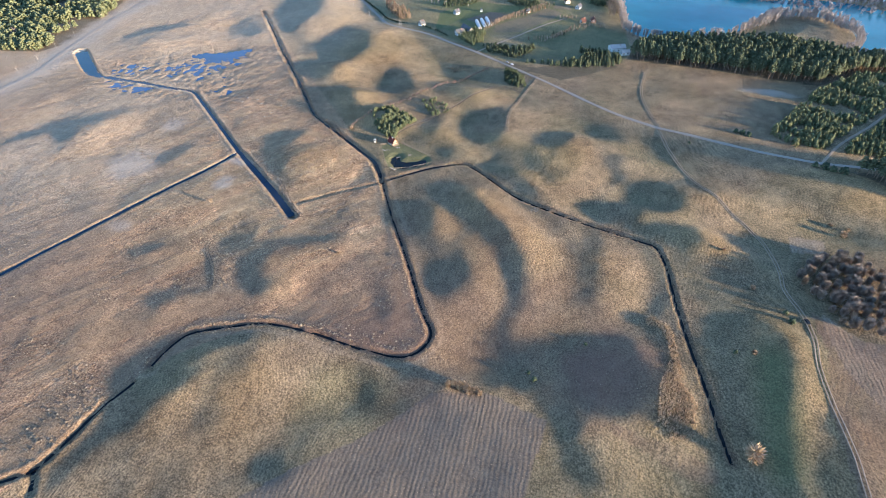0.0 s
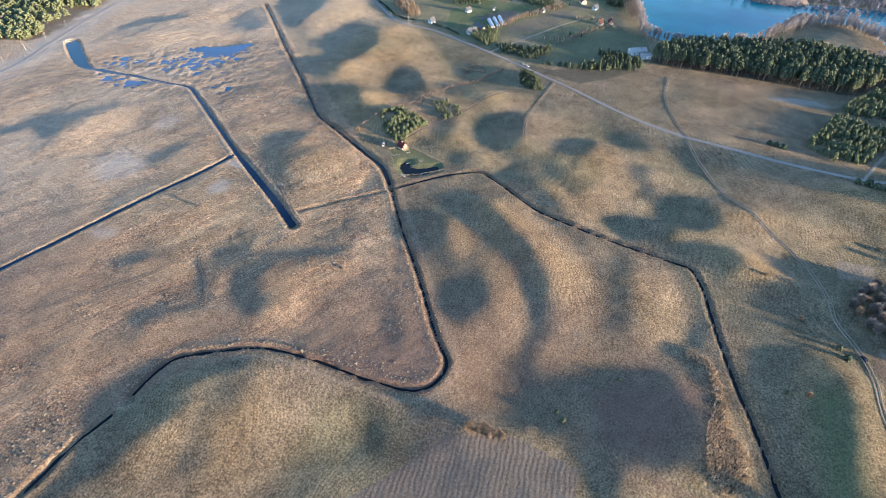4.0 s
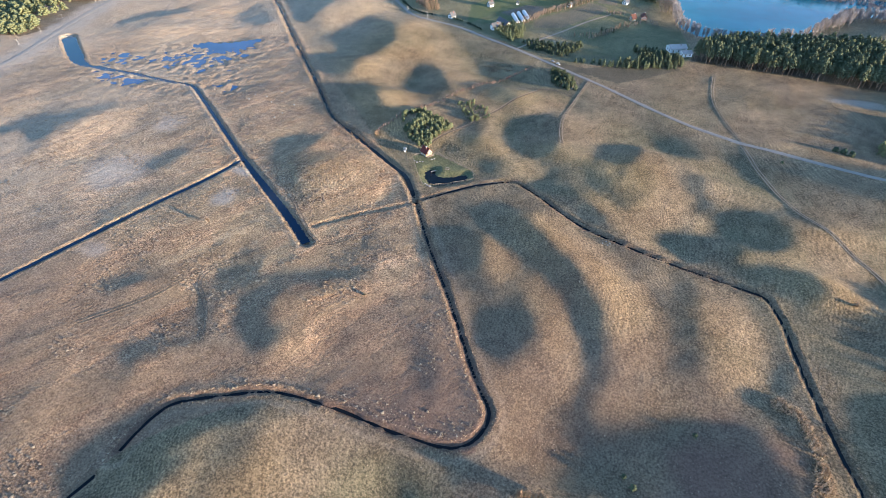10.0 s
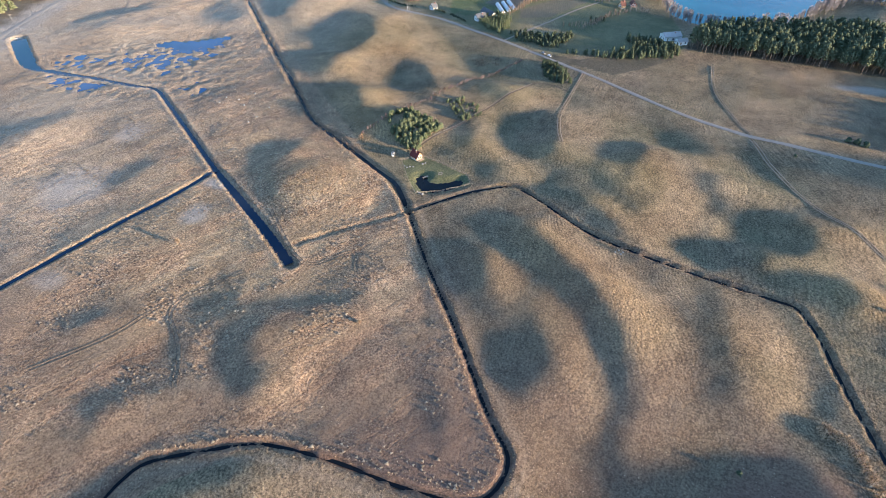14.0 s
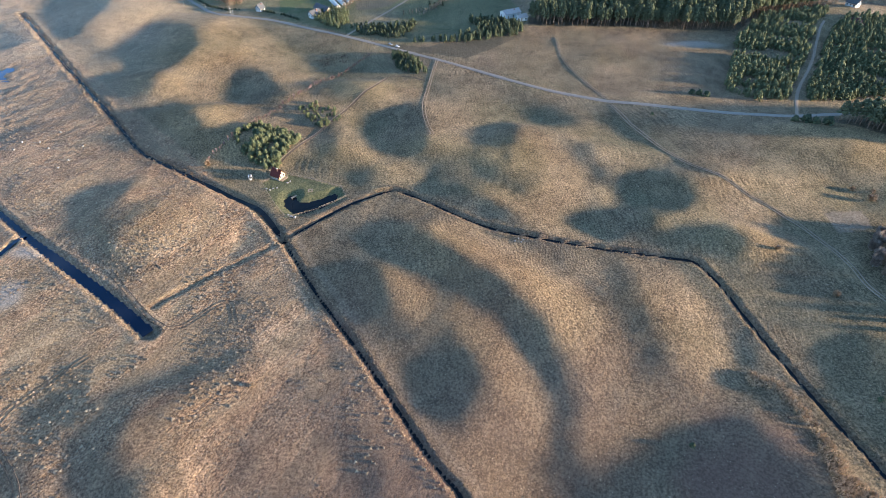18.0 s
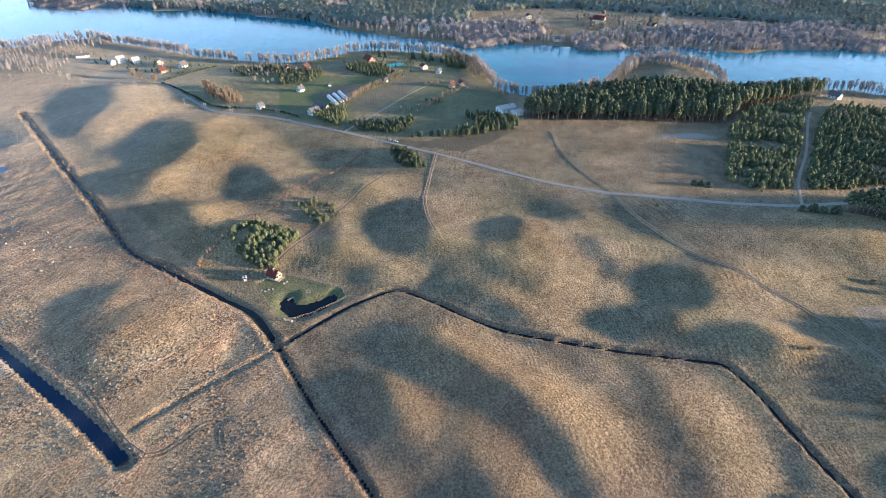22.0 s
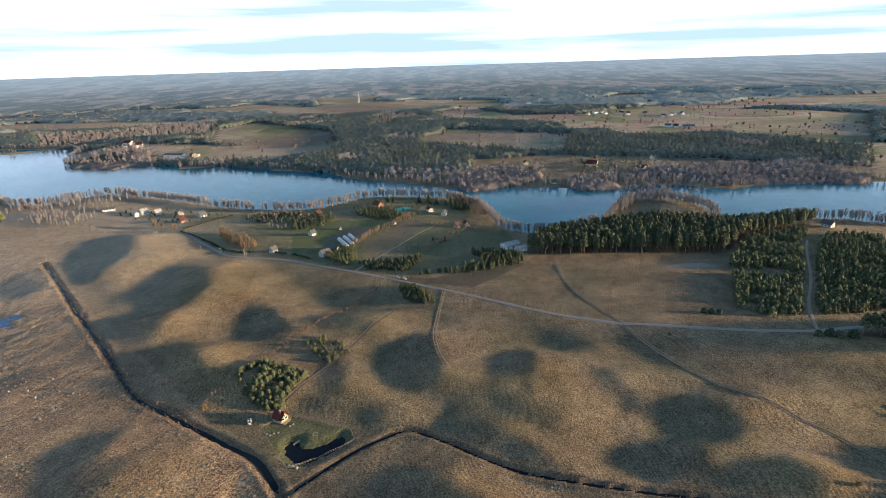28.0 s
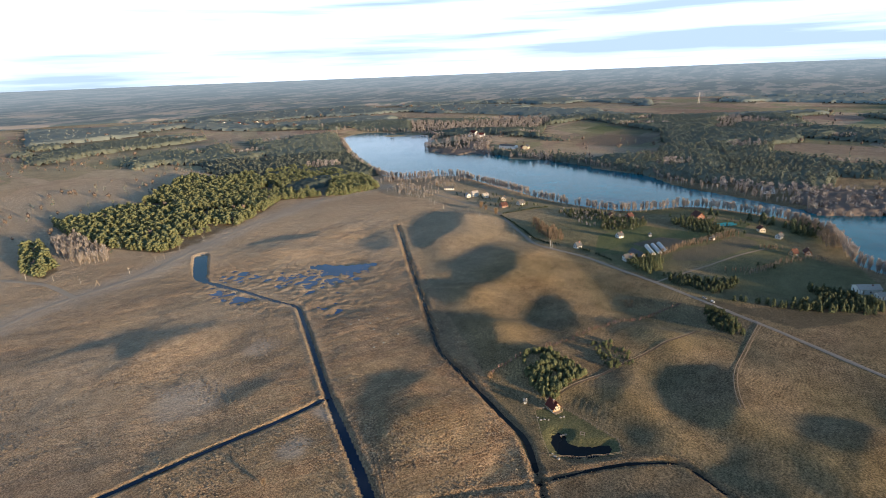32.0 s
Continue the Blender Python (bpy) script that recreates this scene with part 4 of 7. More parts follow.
# woods (+) and open fields (-) beyond the lake and in the west
FAR_COVER = [(pts(text), gain) for text, gain in (
    ("-1039,690 -1036,751 -760,589 -755,632 -648,584 -718,513 -770,510", 0.5), ("-1011,500 -1088,646 -967,657 -841,560 -924,531 -917,474", 0.5),
    ("-1061,810 -985,832 -980,968 -1009,1065 -722,788 -531,616 -631,615 -653,589 -856,692", 0.4), ("-1276,453 -1327,541 -1389,647 -1416,749 -1371,801 -1206,701 -1204,609 -1200,554 -1164,446 -1183,418", 0.5),
    ("-2180,799 -2016,894 -1774,947 -1493,812 -1482,692 -1512,543", 0.4), ("-1756,1009 -1764,1206 -1324,1155 -1188,1439 -1027,1159 -1179,1026 -1427,970", 0.4),
    ("-310,1640 25,1779 342,1505 260,1138 15,1182 21,938 -180,979", 0.35), ("-297,816 -171,926 5,922 52,817 39,669 -59,706 -143,759", 0.3),
    ("220,968 326,978 641,806 536,664 437,721 328,776 198,821", 0.6), ("4,1431 108,1375 262,1076 243,1021 101,1120 3,1217", 0.6),
    ("-960,1325 -797,1337 -664,1592 -575,1452 -513,1213 -693,1154 -772,1069", 0.4), ("-647,925 -561,1028 -506,965 -454,848 -568,843", 0.3),
    ("-533,1329 -490,1498 -322,1324 -248,1257 -214,1094 -286,1016 -443,1064", -1.0), ("-29,1065 49,1166 153,1119 130,916 78,915 -24,966", -1.0),
    ("-12,1625 96,1754 193,1470 172,1287 41,1360", -1.0), ("5,1541 346,1402 544,1553 825,1415 1012,1305 672,847 584,889 503,996 365,989 278,1171 119,1319", -1.0),
    ("3,1096 133,1107 255,1045 188,843 130,858 2,1005", -1.0), ("309,776 393,756 338,658 303,671 287,716", -1.0), ("196,813 305,790 256,654 170,660", -0.25),
    ("-669,3013 -193,3816 279,2808 244,2538 -266,2605 -250,2031 -401,1937", -0.6))]
# leafless woods among them
BARE_WOODS = [pts(text) for text in (
    "154,662 296,692 437,703 546,674 487,595 358,612 278,592 150,608", "18,712 141,748 130,663 35,616 1,653", "-647,925 -561,1028 -506,965 -454,848 -568,843",
    "-960,1325 -797,1337 -664,1592 -575,1452 -513,1213 -693,1154 -772,1069", "-1034,359 -1037,392 -944,394 -852,358 -855,317 -843,286")]
build_ground()


def build_backdrop():
    """The wooded plain out to the horizon, with haze painted into its colour and emission."""
    ang, rad = np.radians(np.linspace(-88, 72, 420)), np.geomspace(2350, 5900, 90)
    A, R_ = np.meshgrid(ang, rad)
    x, y = (R_ * np.sin(A)).ravel(), (150 + R_ * np.cos(A)).ravel()
    z = land(x, y, False) + 7 * smooth((R_.ravel() - 2350) / 120) + 5 * smooth((vnoise(x, y, 170, 61) - 0.4) * 5) * smooth((3900 - R_.ravel()) / 900) - 6 * (R_.ravel() < 2400)
    n = len(ang)
    f = [(j * n + i, j * n + i + 1, (j + 1) * n + i + 1, (j + 1) * n + i) for j in range(len(rad) - 1) for i in range(n - 1)]
    me = bpy.data.meshes.new("backdrop")
    me.from_pydata(np.c_[x, y, z].tolist(), [], f)
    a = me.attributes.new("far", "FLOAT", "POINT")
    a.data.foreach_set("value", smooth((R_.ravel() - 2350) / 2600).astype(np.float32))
    m, nd, l, b = shader("painted_haze_distance", 1.0)
    geo = nd.new("ShaderNodeNewGeometry")
    mp = nd.new("ShaderNodeMapping")
    mp.inputs["Scale"].default_value = (1.0, 0.4, 1.0)
    l.new(geo.outputs["Position"], mp.inputs["Vector"])
    at = nd.new("ShaderNodeAttribute")
    at.attribute_name = "far"
    v = noise_node(nd, l, mp.outputs["Vector"], 0.011, 7, 0.68)
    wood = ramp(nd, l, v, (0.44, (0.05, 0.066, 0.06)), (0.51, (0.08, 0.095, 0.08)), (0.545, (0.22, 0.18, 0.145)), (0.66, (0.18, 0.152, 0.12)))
    # painted haze: base colour greys and emission rises with distance
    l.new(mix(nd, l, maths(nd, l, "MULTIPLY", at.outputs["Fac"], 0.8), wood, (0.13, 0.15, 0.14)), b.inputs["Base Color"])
    haze_glow = mix(nd, l, at.outputs["Fac"], (0.095, 0.098, 0.092), (0.29, 0.31, 0.30))
    l.new(mix(nd, l, 1.0, haze_glow, ramp(nd, l, v, (0.42, (0.90, 0.91, 0.92)), (0.60, (1.07, 1.05, 1.03))), "MULTIPLY"), b.inputs["Emission Color"])
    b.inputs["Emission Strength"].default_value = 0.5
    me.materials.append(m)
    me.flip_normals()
    tagged(new("backdrop", me), "blue-grey wooded plain out to the horizon with painted haze", "distance", "", "structure")


build_backdrop()


# ---------------------------------------------------------------- water
def build_lake():
    gx, gy = np.arange(-1010, 680, 14.0), np.arange(430, 1150, 14.0)
    X, Y = np.meshgrid(gx, gy)
    keep = inside(X.ravel(), Y.ravel(), LAKE) | (away(X.ravel(), Y.ravel(), LAKE, 30, True) < 24)
    keep = keep.reshape(X.shape)
    nx = len(gx)
    v = np.c_[X.ravel(), Y.ravel(), np.full(X.size, WATER_Z)]
    f = [(j * nx + i, j * nx + i + 1, (j + 1) * nx + i + 1, (j + 1) * nx + i) for j in range(len(gy) - 1) for i in range(nx - 1)
         if keep[j, i] and keep[j, i + 1] and keep[j + 1, i] and keep[j + 1, i + 1]]
    me = bpy.data.meshes.new("lake_water")
    me.from_pydata(v.tolist(), [], f)
    me.materials.append(M_WATER)
    tagged(new("lake_water", me), "wide calm blue lake with wooded shores", "lake", "", "structure")


build_lake()
for name, line, width, lift in (("ditch_water_west", DITCH_W, 2.2, 0.55), ("ditch_water_south", DITCH_S, 1.2, 0.5), ("ditch_water_southwest", DITCH_SW, 1.2, 0.35),
                                ("ditch_water_side", DITCH_SIDE, 1.6, 0.5), ("ditch_water_east", DITCH_E, 1.3, 0.5)):
    strip(name, line, width, M_DITCH, lift, 2.0, 0, "dark still water in a narrow drainage ditch", "water", "low")
strip("canal_side_water", CANAL_SIDE, 2.0, M_CANAL, 0.75, 2.0, 0, "blue still water in a straight marsh ditch", "water", "low")


def flood(name, z, material, label):
    """Shallow water over the low middle of the marsh."""
    gx, gy = np.arange(-420, -190, 4.0), np.arange(185, 345, 4.0)
    X, Y = np.meshgrid(gx, gy)
    wet = wetness(X, Y) > 0.35
    nx = len(gx)
    f = [(j * nx + i, j * nx + i + 1, (j + 1) * nx + i + 1, (j + 1) * nx + i) for j in range(len(gy) - 1) for i in range(nx - 1) if wet[j, i] and wet[j + 1, i + 1]]
    me = bpy.data.meshes.new(name)
    me.from_pydata(np.c_[X.ravel(), Y.ravel(), np.full(X.size, z)].tolist(), [], f)
    me.materials.append(material)
    return tagged(new(name, me), label, "water", "", "structure")


strip("canal_water", CANAL, 11.0, M_CANAL, 0, 2.0, 0, "blue water in a wide canal across the marsh", "water", MARSH_Z + 0.02)
flood("flood_water", MARSH_Z, M_FLOOD, "shallow blue flood water among marsh grass")
pond = bmesh.new()
pond.faces.new([pond.verts.new((p[0], p[1], -1.25)) for p in POND[:-1]])
bmesh.ops.triangulate(pond, faces=pond.faces)
pond_mesh = bpy.data.meshes.new("pond_water")
pond.to_mesh(pond_mesh)
pond_mesh.materials.append(M_DITCH)
if pond_mesh.polygons[0].normal.z < 0:
    pond_mesh.flip_normals()
tagged(new("pond_water", pond_mesh), "dark still garden pond shaped like a boot", "pond", "", "structure")

# ---------------------------------------------------------------- roads and tracks
strip("road", ROAD, 3.0, M_ASPHALT, 0.14, 3.0, 0, "narrow grey country road across the meadows", "road")
strip("road_west", ROAD_W, 4.2, M_GRAVEL, 0.14, 3.0, 0, "pale gravel road along the marsh", "road")
strip("road_west_branch", ROAD_W2, 4.0, M_GRAVEL, 0.14, 3.0, 0, "pale gravel side road", "road")
strip("drive", DRIVE, 1.9, M_RUT, 0.12, 2.0, 0, "pale gravel drive between fields", "road")
strip("track_wood", TRACK_F, 1.7, M_RUT, 0.12, 2.0, 0, "pale sandy track into the young wood", "track")
strip("track_canal", TRACK_W, 2.0, M_RUT, 0.1, 2.0, 0, "faint pale track on the meadow", "track")
for name, line, label in (("track_east", TRACK_E, "rutted field track with two pale wheel ruts"), ("track_north", TRACK_N, "rutted earth track across a brown field"),
                          ("track_slope", TRACK_T, "twin pale wheel ruts on the slope")):
    for side, gap in (("left", 0.75), ("right", -0.75)):
        strip(name + "_" + side, line, 0.34 if line is not TRACK_E else 0.5, M_RUT, 0.2, 1.5, gap, label, "track")
strip("track_cottage", TRACK_H, 0.9, M_PATH, 0.15, 1.5, 0, "dark trodden earth path up from the cottage", "track")
strip("track_boundary", TRACK_J, 0.7, M_PATH, 0.15, 1.5, 0, "dark trodden path along a field boundary", "track")
strip("track_cottage_edge", TRACK_H, 0.3, M_RUT, 0.18, 1.5, 0.9, "pale worn edge of the path", "track")
for name, line in (("rut_west", "-151,26 -134,48 -126,68 -107,92"), ("rut_bank", "-98,36 -107,50 -122,64 -122,76"), ("rut_canal", "-119,130 -87,103 -71,116 -64,105")):
    for side, gap in (("left", 0.8), ("right", -0.8)):
        strip(name + "_" + side, rounded(pts(line)), 0.24, M_PATH, 0.12, 1.5, gap, "faint old wheel rut across the marsh grass", "track")


# ---------------------------------------------------------------- plants
rng = np.random.default_rng(7)


def blob(c, size, turn, tilt, jag=0.35):
    """A jagged eight-sided clump."""
    v = np.array([(1, 0, 0), (0, 1, 0), (-1, 0, 0), (0, -1, 0), (0, 0, 1), (0, 0, -1)], float)
    v = v * np.asarray(size) * (1 + jag * (rng.random((6, 1)) - 0.5) * 2)
    ct, s = math.cos(tilt), math.sin(tilt)
    v = np.c_[v[:, 0] * ct - v[:, 2] * s, v[:, 1], v[:, 0] * s + v[:, 2] * ct]
    ca, sa = math.cos(turn), math.sin(turn)
    v = np.c_[v[:, 0] * ca - v[:, 1] * sa, v[:, 0] * sa + v[:, 1] * ca, v[:, 2]]
    return v + c, np.array([(0, 1, 4), (1, 2, 4), (2, 3, 4), (3, 0, 4), (1, 0, 5), (2, 1, 5), (3, 2, 5), (0, 3, 5)])


def joined(pieces):
    vs, fs, n = [], [], 0
    for v, f in pieces:
        vs.append(v), fs.append(np.asarray(f) + n)
        n += len(v)
    return np.concatenate(vs), np.concatenate(fs)


def tube(a, b, ra, rb, sides=5):
    a, b = np.array(a, float), np.array(b, float)
    d = (b - a) / np.linalg.norm(b - a)
    s = np.cross(d, (0.3, 0.9, 0.2) if abs(d[2]) > 0.8 else (0, 0, 1))
    s /= np.linalg.norm(s)
    t = np.cross(d, s)
    ang = np.arange(sides) * 2 * math.pi / sides
    ring = np.cos(ang)[:, None] * s + np.sin(ang)[:, None] * t
    v = np.concatenate([a + ring * ra, b + ring * rb])
    f = [(k, (k + 1) % sides, sides + (k + 1) % sides) for k in range(sides)] + [(k, sides + (k + 1) % sides, sides + k) for k in range(sides)]
    return v, np.array(f)


def pine_crown(h, spread, n, base, dome):
    """Whorls of needle clumps; dome 0 is a cone, 1 a rounded old crown."""
    pieces = []
    for k in range(n):
        f = (k + 0.5) / n
        prof = (1 - f) ** 0.8 * (1 - dome) + dome * math.sqrt(max(0.05, 1 - (1.7 * f - 0.7) ** 2 * 0.9))
        a = k * 2.4 + rng.random() * 0.8
        rad = spread * prof * (0.35 + 0.45 * rng.random())
        z = h * (base + (1 - base) * f ** 0.95)
        s = spread * (0.30 + 0.26 * prof) * (0.7 + 0.6 * rng.random()) * min(1.0, 4.6 / math.sqrt(n))
        pieces.append(blob((rad * math.cos(a), rad * math.sin(a), z), (s, s * 0.75, s * (0.55 + 0.45 * (1 - dome))), a, -0.25 - 0.3 * rng.random(), 0.5))
    s = spread * 0.3
    pieces.append(blob((0, 0, h - s), (s * 0.7, s * 0.7, s * 1.5), 0, 0))
    return joined(pieces)


def pine_trunk(h, limbs=5):
    pieces = [tube((0, 0, -0.4), (0.05 * h * 0.1, 0, h * 0.9), h * 0.018 + 0.04, 0.03, 6)]
    for k in range(limbs):
        a, z = k * 2.4, h * (0.35 + 0.5 * k / limbs)
        pieces.append(tube((0, 0, z), (math.cos(a) * h * 0.11, math.sin(a) * h * 0.11, z + h * 0.04), 0.05, 0.02, 3))
    return joined(pieces)


def bare_crown(h, spread, n, low=0.25, width=0.11, up=1.0):
    """A haze of bare twigs: long slivers that fan out from the limbs."""
    v, f = [], []
    for k in range(n):
        a, q = rng.random() * 6.283, rng.random() ** 0.7
        z0 = h * (low + (0.82 - low) * rng.random())
        r0 = spread * 0.55 * rng.random() * q
        root = np.array((r0 * math.cos(a), r0 * math.sin(a), z0))
        out_ = spread * (0.35 + 0.65 * rng.random()) * math.sqrt(max(0.1, 1 - (2 * (z0 / h - low) / (1 - low) - 0.8) ** 2 * 0.6))
        a2 = a + rng.normal() * 0.5
        tip = np.array((out_ * math.cos(a2), out_ * math.sin(a2), min(h, z0 + h * (0.08 + 0.26 * rng.random()) * up)))
        side = np.cross(tip - root, rng.normal(size=3))
        side *= width * (0.5 + rng.random()) / (np.linalg.norm(side) + 1e-6)
        mid = (root + tip) / 2 + rng.normal(size=3) * 0.05 * spread
        m = len(v)
        v += [root, mid + side, tip, mid - side]
        f += [(m, m + 1, m + 2), (m, m + 2, m + 3)]
    return np.array(v), np.array(f)


def bare_trunk(h, spread, limbs=7):
    pieces = [tube((0, 0, -0.4), (0, 0, h * 0.45), 0.02 * h, 0.012 * h, 6), tube((0, 0, h * 0.45), (0.1, 0.1, h * 0.92), 0.012 * h, 0.02, 5)]
    for k in range(limbs):
        a, z = k * 2.4, h * (0.22 + 0.5 * k / limbs)
        pieces.append(tube((0, 0, z), (math.cos(a) * spread * 0.6, math.sin(a) * spread * 0.6, z + h * 0.25), 0.008 * h, 0.02, 4))
    return joined(pieces)


def raw_mesh(name, v, f, *materials):
    me = bpy.data.meshes.new(name)
    me.vertices.add(len(v))
    me.vertices.foreach_set("co", np.asarray(v, np.float32).ravel())
    f = np.asarray(f, np.int32)
    me.loops.add(f.size)
    me.loops.foreach_set("vertex_index", f.ravel())
    me.polygons.add(len(f))
    me.polygons.foreach_set("loop_start", np.arange(0, f.size, f.shape[1], dtype=np.int32))
    me.update()
    for m in materials:
        me.materials.append(m)
    return me


def tree_kind(name, trunk, crown, bark, leaf, label, category):
    """A tree as a thing: an empty at its foot with a trunk and a crown. Kept aside as the pattern for copies."""
    t, c = raw_mesh("trunk", *trunk, bark), raw_mesh("crown", *crown, leaf)
    return name, t, c, label, category


def plant(kind, x, y, size=1.0, turn=None, group="", label=""):
    name, t, c, lab, cat = kind
    z = float(land(np.array([x]), np.array([y]))[0])
    root = tagged(new(name), label or lab, cat, group)
    root.empty_display_size = 0.5
    root.matrix_basis = pose(x, y, z, 0, 0, rng.random() * 360 if turn is None else turn) @ Matrix.Diagonal((size, size, size * rng.uniform(0.88, 1.14), 1))
    for part_name, me in (("trunk", t), ("crown", c)):
        new(part_name, me).parent = root
    return root


def scattered(poly, gap, keep=1.0):
    lo, hi = poly.min(0), poly.max(0)
    X, Y = np.meshgrid(np.arange(lo[0], hi[0], gap), np.arange(lo[1], hi[1], gap))
    x = (X + (rng.random(X.shape) - 0.5) * gap * 0.9).ravel()
    y = (Y + (rng.random(X.shape) - 0.5) * gap * 0.9).ravel()
    ok = inside(x, y, poly) & (rng.random(len(x)) < keep)
    return x[ok], y[ok]


def along(line, gap, wander=1.0):
    s = np.r_[0, np.cumsum(np.hypot(*np.diff(line, axis=0).T))]
    q = np.arange(0, s[-1], gap) + (rng.random(len(np.arange(0, s[-1], gap))) - 0.5) * gap * 0.7
    return np.interp(q, s, line[:, 0]) + rng.normal(size=len(q)) * wander, np.interp(q, s, line[:, 1]) + rng.normal(size=len(q)) * wander


def beside(line, gap):
    t = np.gradient(line, axis=0)
    t /= np.hypot(*t.T)[:, None] + 1e-9
    return line + np.c_[-t[:, 1], t[:, 0]] * gap


def woods(name, x, y, protos, lo, hi, label, materials, category="woods", z=None, wide=1.0):
    """Many trees as one mesh. protos: (vertices, faces, index of the material for each face), one metre high."""
    if z is None:
        z = land(x, y)
    sizes = rng.uniform(lo, hi, len(x))
    vs, fs, ms, n = [], [], [], 0
    which = rng.integers(0, len(protos), len(x))
    for k, (pv, pf, pm) in enumerate(protos):
        idx = np.nonzero(which == k)[0]
        if not len(idx):
            continue
        a = rng.random(len(idx)) * 6.283
        s = sizes[idx]
        w = s * wide * rng.uniform(0.85, 1.2, len(idx))
        X = pv[None, :, 0] * np.cos(a)[:, None] - pv[None, :, 1] * np.sin(a)[:, None]
        Y = pv[None, :, 0] * np.sin(a)[:, None] + pv[None, :, 1] * np.cos(a)[:, None]
        V = np.stack([x[idx][:, None] + X * w[:, None], y[idx][:, None] + Y * w[:, None], z[idx][:, None] + pv[None, :, 2] * s[:, None]], -1)
        F = pf[None] + (np.arange(len(idx)) * len(pv))[:, None, None] + n
        vs.append(V.reshape(-1, 3)), fs.append(F.reshape(-1, 3)), ms.append(np.tile(pm, len(idx)))
        n += V.shape[0] * V.shape[1]
    me = raw_mesh(name, np.concatenate(vs), np.concatenate(fs), *materials)
    me.polygons.foreach_set("material_index", np.concatenate(ms).astype(np.int32))
    return tagged(new(name, me), label, category, "", "stuff")


def proto(crown, trunk):
    v, f = joined([crown, trunk])
    return v, f, np.r_[np.zeros(len(crown[1]), int), np.ones(len(trunk[1]), int)]


PINES = [proto(pine_crown(1, 0.185, 40, 0.42, 0.5 + 0.1 * k), tube((0, 0, -0.03), (0, 0, 0.85), 0.013, 0.006, 5)) for k in (0, 1, 2, 0, 1, 3, 2)]
ROUND = [proto(pine_crown(1, 0.31, 17, 0.2, 0.78), tube((0, 0, -0.03), (0, 0, 0.85), 0.014, 0.006, 4)) for _ in range(6)]
YOUNG = [proto(pine_crown(1, 0.34, 17, 0.05, 0.42), tube((0, 0, -0.05), (0, 0, 0.7), 0.02, 0.008, 3)) for _ in range(6)]
BARE = [proto(bare_crown(1, 0.19, 64, 0.2, 0.011), bare_trunk(1, 0.2, 3)) for _ in range(5)]
FAR_PINE = [proto(pine_crown(1, 0.30, 3, 0.22, 0.45), tube((0, 0, 0), (0, 0, 0.5), 0.02, 0.01, 3)) for _ in range(6)]
MID_PINE = [proto(pine_crown(1, 0.24, 8, 0.2, 0.4), tube((0, 0, 0), (0, 0, 0.5), 0.02, 0.01, 3)) for _ in range(6)]
MID_BARE = [proto(bare_crown(1, 0.25, 34, 0.15, 0.022), tube((0, 0, 0), (0, 0, 0.6), 0.02, 0.01, 3)) for _ in range(5)]
FAR_BARE = [proto(joined([blob((rng.normal() * 0.12, rng.normal() * 0.12, 0.6 + rng.normal() * 0.1), (0.22, 0.2, 0.34), rng.random() * 6, 0.2, 0.6) for _ in range(3)]),
                  tube((0, 0, 0), (0, 0, 0.5), 0.03, 0.015, 3)) for _ in range(4)]
PINE_MATS, YOUNG_MATS, BARE_MATS = (M_NEEDLE, M_BARK), (M_NEEDLE_Y, M_BARK), (M_TWIG, M_BIRCH)
FAR_MATS, FAR_BARE_MATS = (M_FARNEEDLE, M_BARK), (M_FARTWIG, M_BIRCH)

def canopy(name, inner, outer, gap, height, wooded, material, label, lo=-80, hi=47):
    """The closed top of a wood far off: one uneven sheet that comes down to the ground at the wood's edge."""
    X, Y = np.meshgrid(np.arange(-outer, min(outer, 1900), gap), np.arange(20, outer + 150, gap))
    ny, nx = X.shape
    x = (X + (rng.random(X.shape) - 0.5) * gap * 0.7).ravel()
    y = (Y + (rng.random(X.shape) - 0.5) * gap * 0.7).ravel()
    r, ang = np.hypot(x, y - 150), np.degrees(np.arctan2(x, y))
    ok = ((r >= inner) & (r < outer) & (ang > lo) & (ang < hi)).reshape(X.shape)
    idx = np.nonzero(ok.ravel())[0]
    wood = np.zeros(x.size, bool)
    wood[idx] = wooded(x[idx], y[idx])
    wood = wood.reshape(X.shape)
    core = wood.copy()
    core[1:-1, 1:-1] &= wood[:-2, 1:-1] & wood[2:, 1:-1] & wood[1:-1, :-2] & wood[1:-1, 2:]
    j, i = np.nonzero(wood[:-1, :-1] & wood[1:, :-1] & wood[:-1, 1:] & wood[1:, 1:])
    quads = np.stack([j * nx + i, j * nx + i + 1, (j + 1) * nx + i + 1, (j + 1) * nx + i], 1)
    used, quads = np.unique(quads, return_inverse=True)
    quads = quads.reshape(-1, 4)
    ux, uy = x[used], y[used]
    inner = core.copy()
    inner[1:-1, 1:-1] &= core[:-2, 1:-1] & core[2:, 1:-1] & core[1:-1, :-2] & core[1:-1, 2:]
    up = (0.6 * core + 0.4 * inner).ravel()[used] * height * (0.55 + 0.45 * vnoise(ux, uy, 60, 91) + 0.5 * (rng.random(len(used)) - 0.4))
    me = raw_mesh(name, np.c_[ux, uy, land(ux, uy, False) + up - 0.4 * (up == 0)], quads, material)
    return tagged(new(name, me), label, "woods", "", "stuff")


